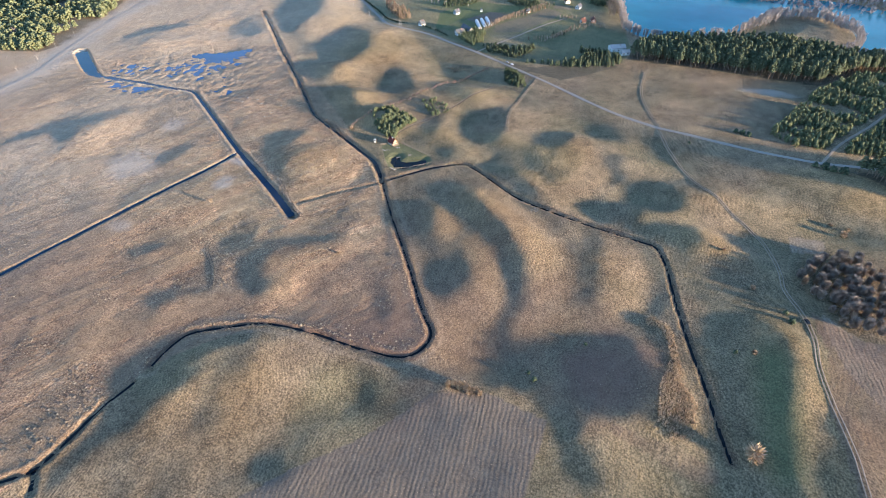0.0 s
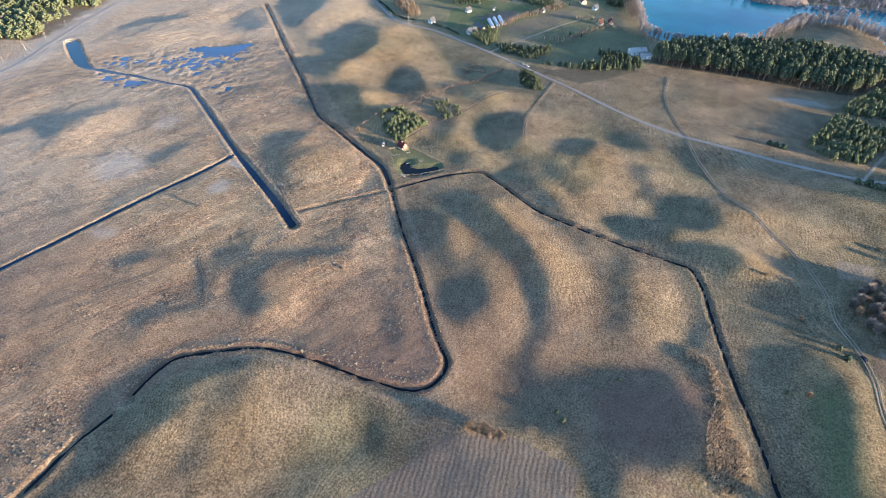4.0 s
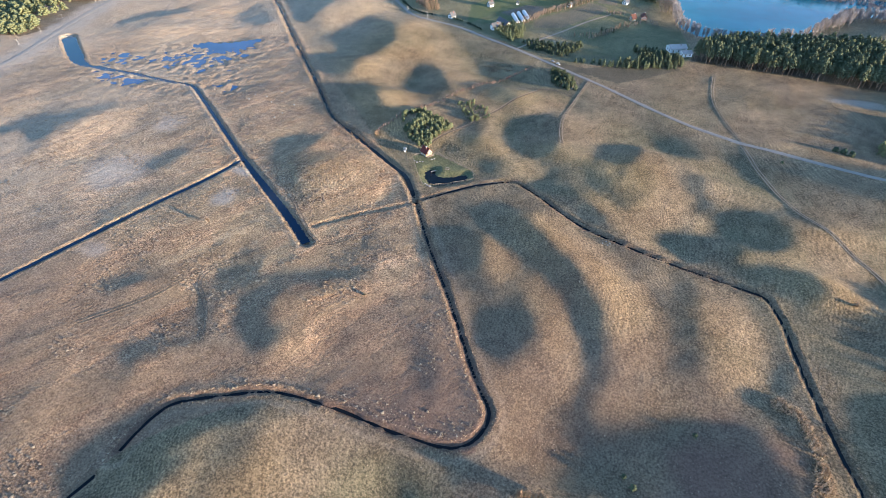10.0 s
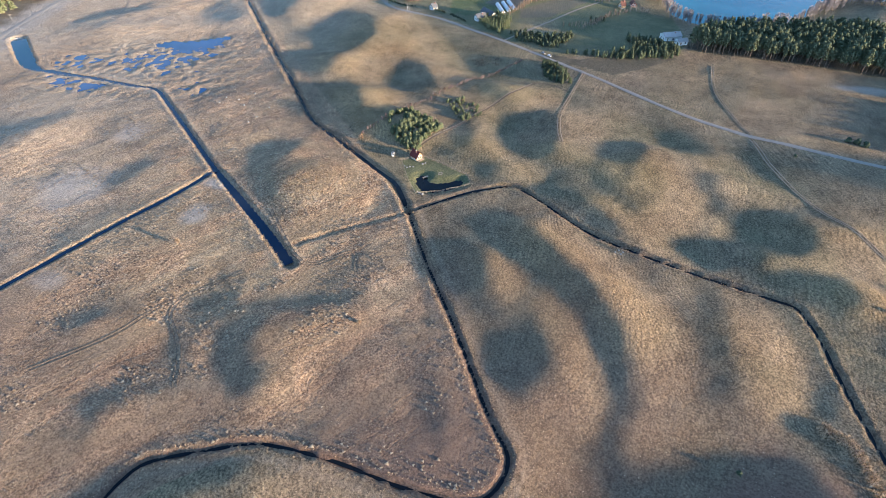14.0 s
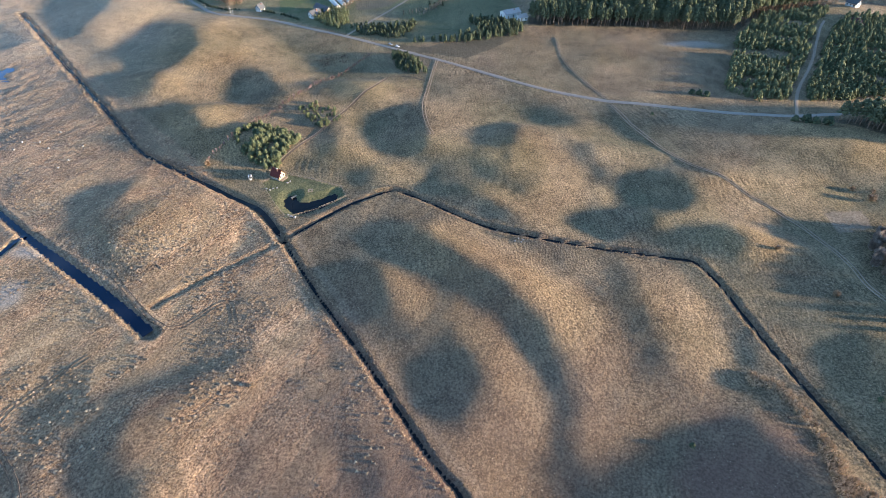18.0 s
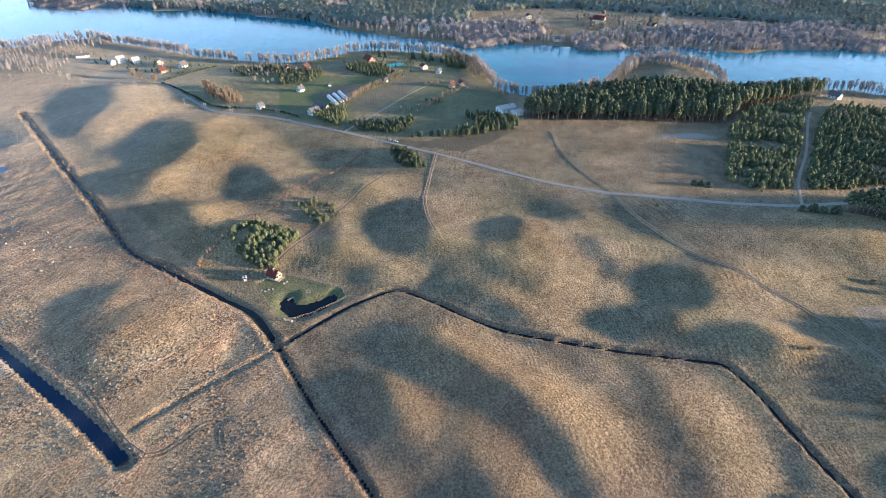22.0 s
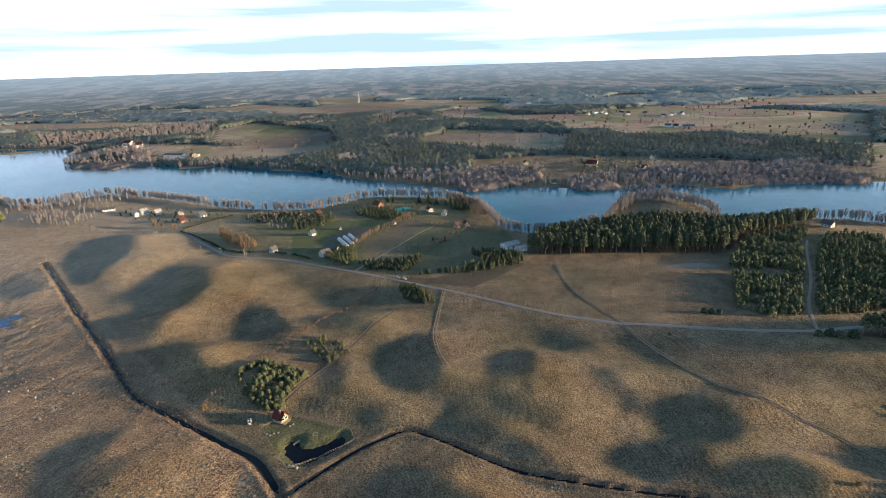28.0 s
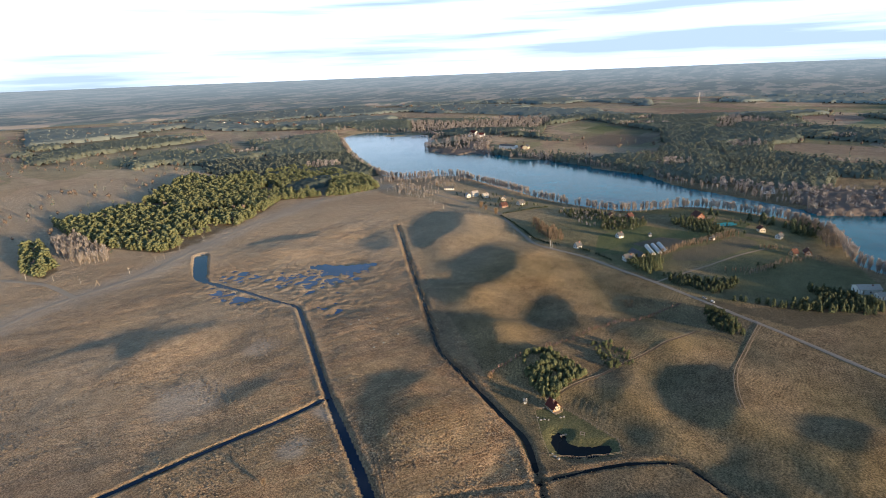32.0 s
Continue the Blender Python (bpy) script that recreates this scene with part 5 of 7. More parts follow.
# the woods
woods("pine_wood", *scattered(WOOD_LAKE, 3.5, 0.95), PINES, 10, 15.5, "tall dark green pine wood by the lake", PINE_MATS)
open_young = lambda p, gap: (lambda q: (q[0][vnoise(q[0] * 0.35 - q[1] * 0.25, q[1] + q[0] * 0.5, 8, 31) > 0.26], q[1][vnoise(q[0] * 0.35 - q[1] * 0.25, q[1] + q[0] * 0.5, 8, 31) > 0.26]))(scattered(p, gap))
yx, yy = open_young(WOOD_YOUNG, 2.4)
clear = away(yx, yy, TRACK_F, 20) > 3.5
woods("young_pine_wood", yx[clear], yy[clear], YOUNG, 2.4, 5.6, "young green pine plantation with grassy gaps", YOUNG_MATS)
yx, yy = open_young(WOOD_EAST, 2.5)
clear = away(yx, yy, TRACK_F, 20) > 3.5
woods("young_pine_wood_east", yx[clear], yy[clear], YOUNG, 2.4, 5.6, "young green pine plantation beside a sandy track", YOUNG_MATS)
woods("corner_wood", *scattered(WOOD_CORNER, 4.2), PINES, 9, 14, "dark pine wood in the hollow", PINE_MATS, wide=1.3)
wx, wy = [np.concatenate(c) for c in zip(*(scattered(p, 4.4, 0.95) for p in WEST_WOODS))]
dense = vnoise(wx, wy, 34, 33) + 0.45 * vnoise(wx, wy, 12, 34) > 0.46
woods("west_pine_wood", wx[dense], wy[dense], ROUND, 5, 10.5, "sunlit green pine wood along the gravel road", (M_NEEDLE_Y, M_BARK), wide=1.15)
canopy("west_wood_canopy", 300, 960, 2.6, 5.6, lambda x, y: np.any([inside(x, y, p) for p in WEST_WOODS], 0) & (vnoise(x, y, 34, 33) + 0.45 * vnoise(x, y, 12, 34) > 0.52), M_NEEDLE_Y, "closed green canopy of the wood along the gravel road")
woods("west_birch_wood", *scattered(pts("-571,206 -567,227 -496,218 -466,206 -485,186 -529,191"), 4.5), BARE, 7, 12, "leafless brown birches at the wood's edge", BARE_MATS)


def far_trees():
    groups = []
    for r0, r1, gap, grow in ((430, 900, 8.0, 1.0), (900, 1500, 12.5, 1.1), (1500, 2420, 36.0, 1.25)):
        X, Y = np.meshgrid(np.arange(-r1, min(r1, 2600), gap), np.arange(60, r1 + 150, gap))
        x = (X + (rng.random(X.shape) - 0.5) * gap).ravel()
        y = (Y + (rng.random(X.shape) - 0.5) * gap).ravel()
        r, ang = np.hypot(x, y - 150), np.degrees(np.arctan2(x, y))
        ok = (r >= r0) & (r < r1) & (ang > -78) & (ang < 45) & (far_woods(x, y) > 0) & ~np.any([inside(x, y, p) for p in WEST_WOODS], 0)
        groups.append((x[ok], y[ok], grow))
    return groups


for gx_, gy_, grow in far_trees():
    # the farthest ring takes the palest needles, with the most haze painted in
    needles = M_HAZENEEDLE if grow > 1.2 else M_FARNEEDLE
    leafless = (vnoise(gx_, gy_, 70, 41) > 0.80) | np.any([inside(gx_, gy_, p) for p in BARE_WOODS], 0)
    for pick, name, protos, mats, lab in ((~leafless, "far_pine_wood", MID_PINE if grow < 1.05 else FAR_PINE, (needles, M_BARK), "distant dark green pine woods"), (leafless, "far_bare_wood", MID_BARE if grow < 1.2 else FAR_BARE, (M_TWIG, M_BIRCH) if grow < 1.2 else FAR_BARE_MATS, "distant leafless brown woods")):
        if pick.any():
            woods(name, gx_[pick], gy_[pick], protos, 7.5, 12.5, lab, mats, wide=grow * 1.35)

not_bare = lambda x, y: (far_woods(x, y) > 0) & ~((vnoise(x, y, 70, 41) > 0.80) | np.any([inside(x, y, p) for p in BARE_WOODS], 0))
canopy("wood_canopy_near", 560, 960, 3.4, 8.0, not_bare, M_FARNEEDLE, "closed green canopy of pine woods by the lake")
canopy("bare_wood_canopy", 430, 960, 3.2, 6.0, lambda x, y: np.any([inside(x, y, p) for p in BARE_WOODS[:3]], 0) & (vnoise(x, y, 26, 93) > 0.3), M_THICKET, "dense leafless brown woods on the far shore")
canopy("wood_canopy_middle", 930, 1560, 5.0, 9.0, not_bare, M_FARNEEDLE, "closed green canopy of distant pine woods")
canopy("wood_canopy_far", 1500, 2480, 8.0, 9.0, lambda x, y: far_woods(x, y) > 0, M_HAZENEEDLE, "canopy of far woods on the plain, paled with painted haze")

sx_, sy_ = rng.uniform(-1900, -460, 2600), rng.uniform(60, 1500, 2600)
sx2, sy2 = rng.uniform(-700, 1000, 1500), rng.uniform(660, 1700, 1500)
sx_, sy_ = np.r_[sx_, sx2], np.r_[sy_, sy2]
ok = (vnoise(sx_, sy_, 130, 43) + 0.4 * vnoise(sx_, sy_, 40, 44) > 0.60) & (far_woods(sx_, sy_) == 0) & (away(sx_, sy_, LAKE, 30, True) > 12) & ~inside(sx_, sy_, LAKE) & (np.hypot(sx_, sy_ - 150) > 480)
sx_, sy_ = sx_[ok], sy_[ok]
half_ = rng.random(len(sx_)) < 0.45
woods("field_pines", sx_[half_], sy_[half_], FAR_PINE, 5, 11, "scattered pines on the far fields", FAR_MATS, "trees")
woods("field_trees", sx_[~half_], sy_[~half_], FAR_BARE, 4, 9, "scattered leafless trees on the far fields", FAR_BARE_MATS, "trees")

woods("far_shore_wood", *[np.concatenate(c) for c in zip(*(scattered(p, 7.0, 0.65) for p in BARE_WOODS[:2]))], MID_BARE, 6, 11, "leafless grey-brown woods on the far shore", BARE_MATS, wide=1.3)
woods("far_garden_pines", *scattered(pts("196,813 305,790 256,654 170,660"), 11.0, 0.5), MID_PINE, 5, 10, "dark pines in gardens beyond the lake", FAR_MATS, wide=1.2)

# shore trees round the lake, bare and brown
shore_x, shore_y = along(rounded(LAKE_NEAR, 3)[3:], 2.3, 1.4)
off_x, off_y = along(rounded(LAKE_NEAR, 3)[3:], 4.0, 1.6)
shore_x, shore_y = shore_x[vnoise(shore_x, shore_y, 18, 71) > 0.2], shore_y[vnoise(shore_x, shore_y, 18, 71) > 0.2]
woods("shore_trees", np.r_[shore_x, off_x], np.r_[shore_y - 4, off_y - 9], BARE, 8, 12, "row of leafless brown alders on the lake shore", BARE_MATS)
fx_, fy_ = along(rounded(LAKE_FAR, 3), 4.5, 3.0)
woods("far_shore_trees", fx_, fy_ + 9, BARE, 7, 12, "leafless brown trees along the far shore", BARE_MATS)
pen_x, pen_y = along(pts("170,520 197,553 235,560 254,529"), 2.6, 1.5)
woods("headland_trees", np.r_[pen_x, pen_x + 3], np.r_[pen_y - 3, pen_y - 7], BARE, 8, 12, "leafless pale trees round the headland", BARE_MATS)
woods("shore_thicket", *scattered(pts("40,551 20,588 5,580 25,545 35,505 46,507"), 3.2), BARE, 5, 9, "leafless orange-brown thicket on the shore", (M_TWIG_Y, M_BIRCH))
woods("islet_trees", *scattered(pts("-850,1066 -836,1078 -820,1072 -830,1062"), 5.0), BARE, 6, 9, "leafless brown trees on an islet", BARE_MATS)
# the village's hedges, plantings and gardens
for text, gap, lo, hi, wide, name, label, mats in (
        ("-64,379 -52,384 -37,382 -26,388 -18,392 -16,384 -25,361 -38,360 -54,366", 2.5, 2.2, 4.2, 1.1, "hedge_planting", "dark green conifer planting beside the road", PINE_MATS),
        ("-96,400 -85,414 -73,414 -67,401 -66,385 -72,375 -85,385", 2.3, 2.5, 4.6, 0.9, "conifer_planting", "yellow-green conifer planting beside the farm", YOUNG_MATS),
        ("-24,354 8,357 23,368 30,383 19,391 25,397 39,393 61,381 57,367 43,360 22,354 -4,351", 2.7, 3.0, 6.0, 0.9, "spruce_planting", "dense dark young spruce planting by the white house", PINE_MATS),
        ("-86,523 -74,544 -53,536 -40,509 -46,497 -64,501 -83,517", 3.2, 2.0, 4.5, 1.1, "garden_conifers", "dark garden conifers near the shore", PINE_MATS),
        ("-146,512 -131,518 -106,517 -102,504 -113,481 -131,470 -136,473", 3.4, 1.8, 4.2, 1.1, "village_thicket", "mixed young pines in the village", PINE_MATS),
        ("-196,519 -189,539 -163,546 -133,524 -146,500 -178,500", 4.2, 1.8, 4.2, 1.1, "village_scrub", "scattered young pines on rough grass", PINE_MATS),
        ("9,564 27,579 36,563 28,531 12,535", 3.4, 4.0, 8.0, 0.9, "shore_conifers", "tall dark conifers near the shore", PINE_MATS)):
    woods(name, *scattered(pts(text), gap, 0.9), YOUNG, lo, hi, label, mats, wide=wide)
hx, hy = scattered(pts("-196,519 -189,539 -163,546 -133,524 -115,517 -107,475 -126,470 -154,476 -178,500"), 5.0, 0.5)
woods("village_saplings", hx, hy, BARE, 2, 4.5, "leafless pinkish saplings among young pines", BARE_MATS, wide=1.5)
for text, name in (("-239,478 -217,461 -198,445 -181,425 -163,414 -154,414", "roadside_hedge"), ("-140,413 -123,406", "short_hedge"), ("-118,404 -101,391", "farm_hedge"), ("-241,486 -229,507 -214,540", "garden_hedge")):
    hx, hy = along(pts(text), 0.8, 0.5)
    woods(name, hx, hy, YOUNG, 0.9, 1.7, "dark clipped hedge beside the country road" if name != "garden_hedge" else "green clipped hedge between gardens", PINE_MATS, "hedge", wide=1.4)
for text, gap, lo, hi, name, label in (("-76,428 -67,442 -58,463 -48,479 -39,494 -31,509", 0.8, 2.5, 4.5, "birch_hedge", "leafless pale birch hedge between fields"),
                                       ("-13,404 -4,418 4,436 15,451 22,467 37,469", 1.3, 2.0, 4.5, "birch_row", "thin row of leafless pale birches"), ("-9,470 -2,474 4,478", 1.0, 2.5, 4.5, "birch_group", "leafless pale birches in a field")):
    hx, hy = along(pts(text), gap, 0.9)
    woods(name, hx, hy, BARE, lo, hi, label, (M_TWIG_Y, M_BIRCH), "hedge", wide=1.1)
hx, hy = scattered(pts("-335,545 -300,525 -262,505 -235,500 -225,545 -285,570 -345,575"), 5.5, 0.35)
woods("villa_shrubs", hx, hy, YOUNG, 1.0, 3.0, "dark garden shrubs round the villas", PINE_MATS, "shrubs", wide=1.3)
hx, hy = scattered(pts("-393,560 -396,596 -364,585 -345,572 -354,560"), 5.0, 0.6)
woods("western_garden_trees", hx, hy, BARE, 3, 6, "leafless brown trees round the western farm", BARE_MATS)
hx, hy = scattered(pts("-60,480 -25,505 -5,540 10,560 -20,560 -45,545 -35,520"), 6.0, 0.4)
woods("orchard", hx, hy, YOUNG + BARE, 1.5, 4, "mixed orchard and garden shrubs", PINE_MATS, "shrubs")
hx, hy = scattered(pts("-420,520 -350,500 -350,540 -430,570"), 5.0, 0.7)
woods("village_copse", hx, hy, BARE, 4, 7, "leafless brown copse at the village's western end", BARE_MATS)
hx, hy = scattered(pts("-60,480 -30,500 -5,540 -40,560 -95,560 -90,540"), 6.0, 0.5)
woods("orchard", hx, hy, YOUNG + BARE, 1.5, 4, "mixed orchard and garden shrubs", YOUNG_MATS, "shrubs")
hx, hy = scattered(pts("-78,327 -72,318 -62,318 -56,325 -60,333 -70,335"), 1.8, 0.6)
woods("bramble_patch", hx, hy, YOUNG, 0.5, 1.1, "dark bramble patch in the meadow", (M_PATH, M_BARK), "shrubs", wide=1.6)
woods("west_shore_thicket", *scattered(pts("-470,560 -380,600 -350,640 -400,662 -445,640 -480,612"), 6.0, 0.7), BARE, 5, 9, "leafless brown trees on the western point", BARE_MATS)
woods("reed_bank", *along(DITCH_W[:30], 0.9, 1.6), [proto(bare_crown(1, 0.5, 10, 0.0, 0.10), tube((0, 0, 0), (0, 0, 0.2), 0.05, 0.02, 3))], 0.9, 1.9, "pale dead reeds along the ditch", (M_REED, M_REED), "reeds")

STALK = [proto(bare_crown(1, 0.34, 18, 0.0, 0.05), tube((0, 0, 0), (0, 0, 0.3), 0.03, 0.01, 3)) for _ in range(4)]
SCRUB = pts("99,84 109,81 113,67 109,50 109,32 115,27 123,32 124,45 118,57 116,71 112,84 104,89")
hx, hy = scattered(SCRUB, 0.6, 0.9)
thick = vnoise(hx, hy, 5, 95) + 0.12 * np.minimum(away(hx, hy, SCRUB, 6, True), 5) > 0.42
hx, hy = hx[thick], hy[thick]
woods("willow_scrub", hx, hy, STALK, 0.8, 1.9, "dense orange-brown willow and reed scrub", (M_REED, M_BIRCH), "scrub")
for side in (-1, 1):
    seg = beside(CANAL, side * 1.0)
    off = canal_half(CANAL[:, 0]) + 1.3
    line = CANAL + (seg - CANAL) * off[:, None]
    hx, hy = along(line, 0.8, 0.75)
    woods("canal_grass", hx, hy, [proto(bare_crown(1, 0.7, 8, 0.0, 0.16), tube((0, 0, 0), (0, 0, 0.2), 0.05, 0.02, 3))], 0.3, 0.7, "pale dead grass along the canal's edge", (M_REED, M_REED), "grass")

# single trees
PINE_A = tree_kind("pine_tree", pine_trunk(6), pine_crown(6, 3.3, 84, 0.04, 0.72), M_BARK, M_NEEDLE_Y, "bushy young green pine tree in the meadow", "tree")
PINE_B = tree_kind("pine_tree", pine_trunk(5), pine_crown(5, 2.6, 64, 0.04, 0.62), M_BARK, M_NEEDLE_Y, "small conical young green pine", "tree")
PINE_C = tree_kind("pine_tree", pine_trunk(8), pine_crown(8, 3.5, 60, 0.05, 0.5), M_BARK, M_NEEDLE, "dark green pine beside the road", "tree")
BARE_A = tree_kind("bare_tree", bare_trunk(8, 2.6), bare_crown(8, 3.4, 700, 0.10, 0.085), M_BIRCH, M_TWIG_D, "leafless brown round-headed tree", "tree")
BARE_B = tree_kind("bare_tree", bare_trunk(7, 2.2), bare_crown(7, 2.6, 380, 0.12, 0.08), M_BIRCH, M_TWIG_Y, "leafless tree with pale sunlit twigs", "tree")
LARCH = tree_kind("larch_tree", bare_trunk(8, 0.9), bare_crown(8, 1.5, 320, 0.05, 0.10, 0.6), M_BIRCH, M_TWIG_Y, "slim leafless orange-brown larch", "tree")
SHRUB = tree_kind("shrub", bare_trunk(2.6, 1.4, 5), bare_crown(2.6, 1.9, 300, 0.0, 0.075), M_BIRCH, M_REED, "rounded leafless orange shrub in the grass", "shrub")
THIN = tree_kind("shrub", bare_trunk(2.8, 0.5, 4), bare_crown(2.8, 0.75, 120, 0.0, 0.045, 1.3), M_BIRCH, M_TWIG_R, "thin leafless reddish shrub in a hedge", "shrub")
DARK_SHRUB = tree_kind("shrub", pine_trunk(2.2, 3), pine_crown(2.2, 1.6, 26, 0.05, 0.6), M_BARK, M_NEEDLE, "low dark green shrub in the grass", "shrub")



def thinned(poly, gap, keep):
    x, y = scattered(poly, gap, keep)
    ok = vnoise(x, y, 7, 35) > 0.16
    return x[ok], y[ok]


for x, y in zip(*thinned(pts("-99,226 -90,236 -77,230 -65,225 -68,215 -71,206 -72,197 -83,200 -92,209"), 1.8, 0.92)):
    plant(PINE_A if rng.random() < 0.6 else PINE_B, x, y, rng.uniform(0.3, 0.62), group="pine clump above the pond")
for x, y in zip(*scattered(pts("-76,259 -67,263 -53,256 -49,248 -58,238 -64,241"), 2.5, 0.75)):
    plant(PINE_B, x, y, rng.uniform(0.25, 0.5), group="sparse pines on the slope", label="small sparse young pine on the slope")
for x, y in zip(*scattered(pts("-30,338 -10,322 -5,303 -12,303 -26,312"), 2.3, 0.85)):
    plant(PINE_C, x, y, rng.uniform(0.3, 0.5), group="pines below the road", label="dark green young pine below the road")
for x, y in zip(*scattered(pts("166,134 175,149 189,161 201,158 208,148 215,120 200,109 189,105 181,109 176,121"), 4.4, 0.97)):
    plant(BARE_A if rng.random() < 0.75 else BARE_B, x, y, rng.uniform(0.55, 0.85), group="grove in the east", label="leafless brown tree in a dense grove")
for x, y in zip(*scattered(pts("-203,474 -182,460 -161,444 -154,427 -162,420 -179,435 -194,455"), 3.0, 0.9)):
    plant(LARCH, x, y, rng.uniform(0.55, 0.85), group="larch belt by the road")
for x, y in zip(*along(pts("-72,416 -65,445 -43,477 -28,501"), 2.2, 0.8)):
    plant(LARCH, x, y, rng.uniform(0.35, 0.6), group="birch row between fields", label="slim leafless young birch between fields")
for x, y in zip(*along(pts("-26,404 -6,418 9,445"), 3.2, 0.8)):
    plant(LARCH, x, y, rng.uniform(0.4, 0.6), group="row of young birches", label="slim pale leafless young birch")
for x, y, s in ((-272, 496, 1.1), (-264, 492, 1.0), (-245, 478, 1.1), (-380, 575, 0.8), (12, 443, 0.4), (-110, 520, 0.6)):
    plant(BARE_B, x, y, s, label="leafless golden tree at the village edge")
for x, y, s in ((-4, 425, 0.4), (-8, 428, 0.35), (2, 427, 0.4), (-24, 565, 0.9), (-13, 563, 1.1), (-5, 558, 0.9), (5, 552, 0.8), (-58, 572, 0.8), (-52, 570, 0.7)):
    plant(PINE_C, x, y, s, label="dark green garden conifer")
for x, y, s in ((147, 121, 0.9), (142, 30, 2.4), (145, 79, 0.75), (195, 181, 1.3), (190, 188, 0.8), (134, 142, 0.7), (198, 186, 0.7), (-105, 200, 0.9)):
    plant(SHRUB, x, y, s)
for x, y, s in ((149, 274, 1.3), (145, 275, 1.1), (153, 273, 1.2), (193, 242, 1.7), (197, 240, 1.6), (188, 243, 1.3), (202, 238, 1.8), (116, 250, 0.6), (162, 104, 1.0), (160, 109, 0.8), (61, 39, 0.8), (78, 64, 0.6), (58, 42, 0.6), (138, 78, 0.6)):
    plant(DARK_SHRUB, x, y, s)
for x, y in zip(*along(pts("29,23 35,23.5 42,23"), 1.0, 0.5)):
    plant(SHRUB, x, y, rng.uniform(0.75, 1.05), group="shrub row by the ploughed field", label="leafless orange shrub by the ploughed field")
for x, y in zip(*scattered(SCRUB, 3.0, 0.8)):
    plant(SHRUB, x, y, rng.uniform(0.3, 0.55), group="willow scrub beside the ditch", label="pale leafless willow shrub beside the ditch")
for x, y in zip(*along(HEDGE, 1.3, 0.5)):
    plant(THIN, x, y, rng.uniform(0.45, 0.9), group="thin hedge up the slope", label="thin leafless reddish shrub in a hedge")
plant(BARE_B, -143.5, 96.5, 0.5, label="small pale dead tree standing in the marsh")
plant(SHRUB, -51.5, 80.5, 0.6, label="pale dead shrub on the marsh hump")


def tufts(name, x, y, lo, hi, material, label):
    """Tussocks: small bent tents of grass."""
    keep = away(x, y, CANAL, 8) > 4.5
    for line, half in ((DITCH_S, 1.6), (DITCH_E, 1.6), (DITCH_W, 1.8), (CANAL_SIDE, 1.6), (TRACK_E, 2.2), (TRACK_T, 2.0), (TRACK_H, 2.0)):
        keep &= away(x, y, line, 4) > half
    keep &= ~inside(x, y, POND) & ~inside(x, y, YARD)
    x, y = x[keep], y[keep]
    p = [(np.array([(-0.6, -0.35, -0.1), (0.6, -0.4, -0.1), (0.05, 0.65, -0.1), (0.1, -0.05, 0.46)]) * (1 + 0.5 * (rng.random((4, 1)) - 0.5)), np.array([(0, 1, 3), (1, 2, 3), (2, 0, 3)]), np.zeros(3, int)) for _ in range(6)]
    return woods(name, x, y, p, lo, hi, label, (material,), "grass", wide=1.2)


def in_rows(poly, gap, step, turn):
    """Points in uneven rows, as old swathes leave them."""
    lo, hi = poly.min(0), poly.max(0)
    c, half = (lo + hi) / 2, np.hypot(*(hi - lo)) / 2
    A, B = np.meshgrid(np.arange(-half, half, step), np.arange(-half, half, gap))
    A, B = A + (rng.random(A.shape) - 0.5) * step, B + (rng.random(B.shape) - 0.5) * gap * 0.8
    A, B = A.ravel(), B.ravel()
    B = B + 3.0 * vnoise(A, B, 40, 57)
    x, y = c[0] + A * math.cos(turn) - B * math.sin(turn), c[1] + A * math.sin(turn) + B * math.cos(turn)
    ok = inside(x, y, poly)
    return x[ok], y[ok]


tx, ty = in_rows(pts("-370,-60 -101,-60 -94,0 -60,30 12,33 10,52 -57,148 -110,190 -200,275 -310,330 -340,235 -400,215 -400,150"), 1.5, 0.75, radians(28))
ca, sa = math.cos(radians(58)), math.sin(radians(58))
ta, tb = tx * ca + ty * sa, ty * ca - tx * sa
keep = vnoise(ta / 4.5, tb, 5.0, 51) + 0.55 * vnoise(tx, ty, 4, 52) + 0.35 * vnoise(ta / 3, tb, 16, 58) > 1.12
tufts("marsh_tussocks", tx[keep], ty[keep], 0.2, 0.52, M_TUFT, "rough dry tussocks over the marsh meadow")
tx, ty = scattered(pts("-94,-20 -100,-80 70,-60 130,30 160,150 90,255 -5,310 -100,385 -170,400 -300,500 -310,405 -195,275 -60,150 15,60 14,30 -60,26"), 1.9, 0.75)
tufts("meadow_tussocks", tx, ty, 0.2, 0.45, M_TUFT, "short dry grass tufts over the mown meadow")
tx, ty = scattered(pts("-300,-40 -101,-60 -94,0 -60,30 12,33 10,52 -57,148 -110,190 -200,275 -310,330 -330,200"), 2.2, 0.8)
keep = (vnoise(tx, ty, 16, 53) + 0.5 * vnoise(tx, ty, 5, 54) > 0.85) | (away(tx, ty, DITCH_S, 20) < 9 * vnoise(tx, ty, 9, 55)) | (away(tx, ty, DITCH_W, 20) < 14 * vnoise(tx, ty, 9, 55))
tufts("pale_tussocks", tx[keep], ty[keep], 0.5, 1.1, M_REED, "large pale tussocks in patches on the marsh")
for line, nm in ((DITCH_S, "south"), (DITCH_E, "east")):
    for side in (-1, 1):
        tx, ty = along(beside(line, side * 2.3), 0.8, 0.4)
        woods("ditch_grass_" + nm, tx, ty, [proto(bare_crown(1, 0.7, 8, 0.0, 0.16), tube((0, 0, 0), (0, 0, 0.2), 0.05, 0.02, 3))], 0.3, 0.7, "pale dead grass on the ditch bank", (M_REED, M_REED), "grass")


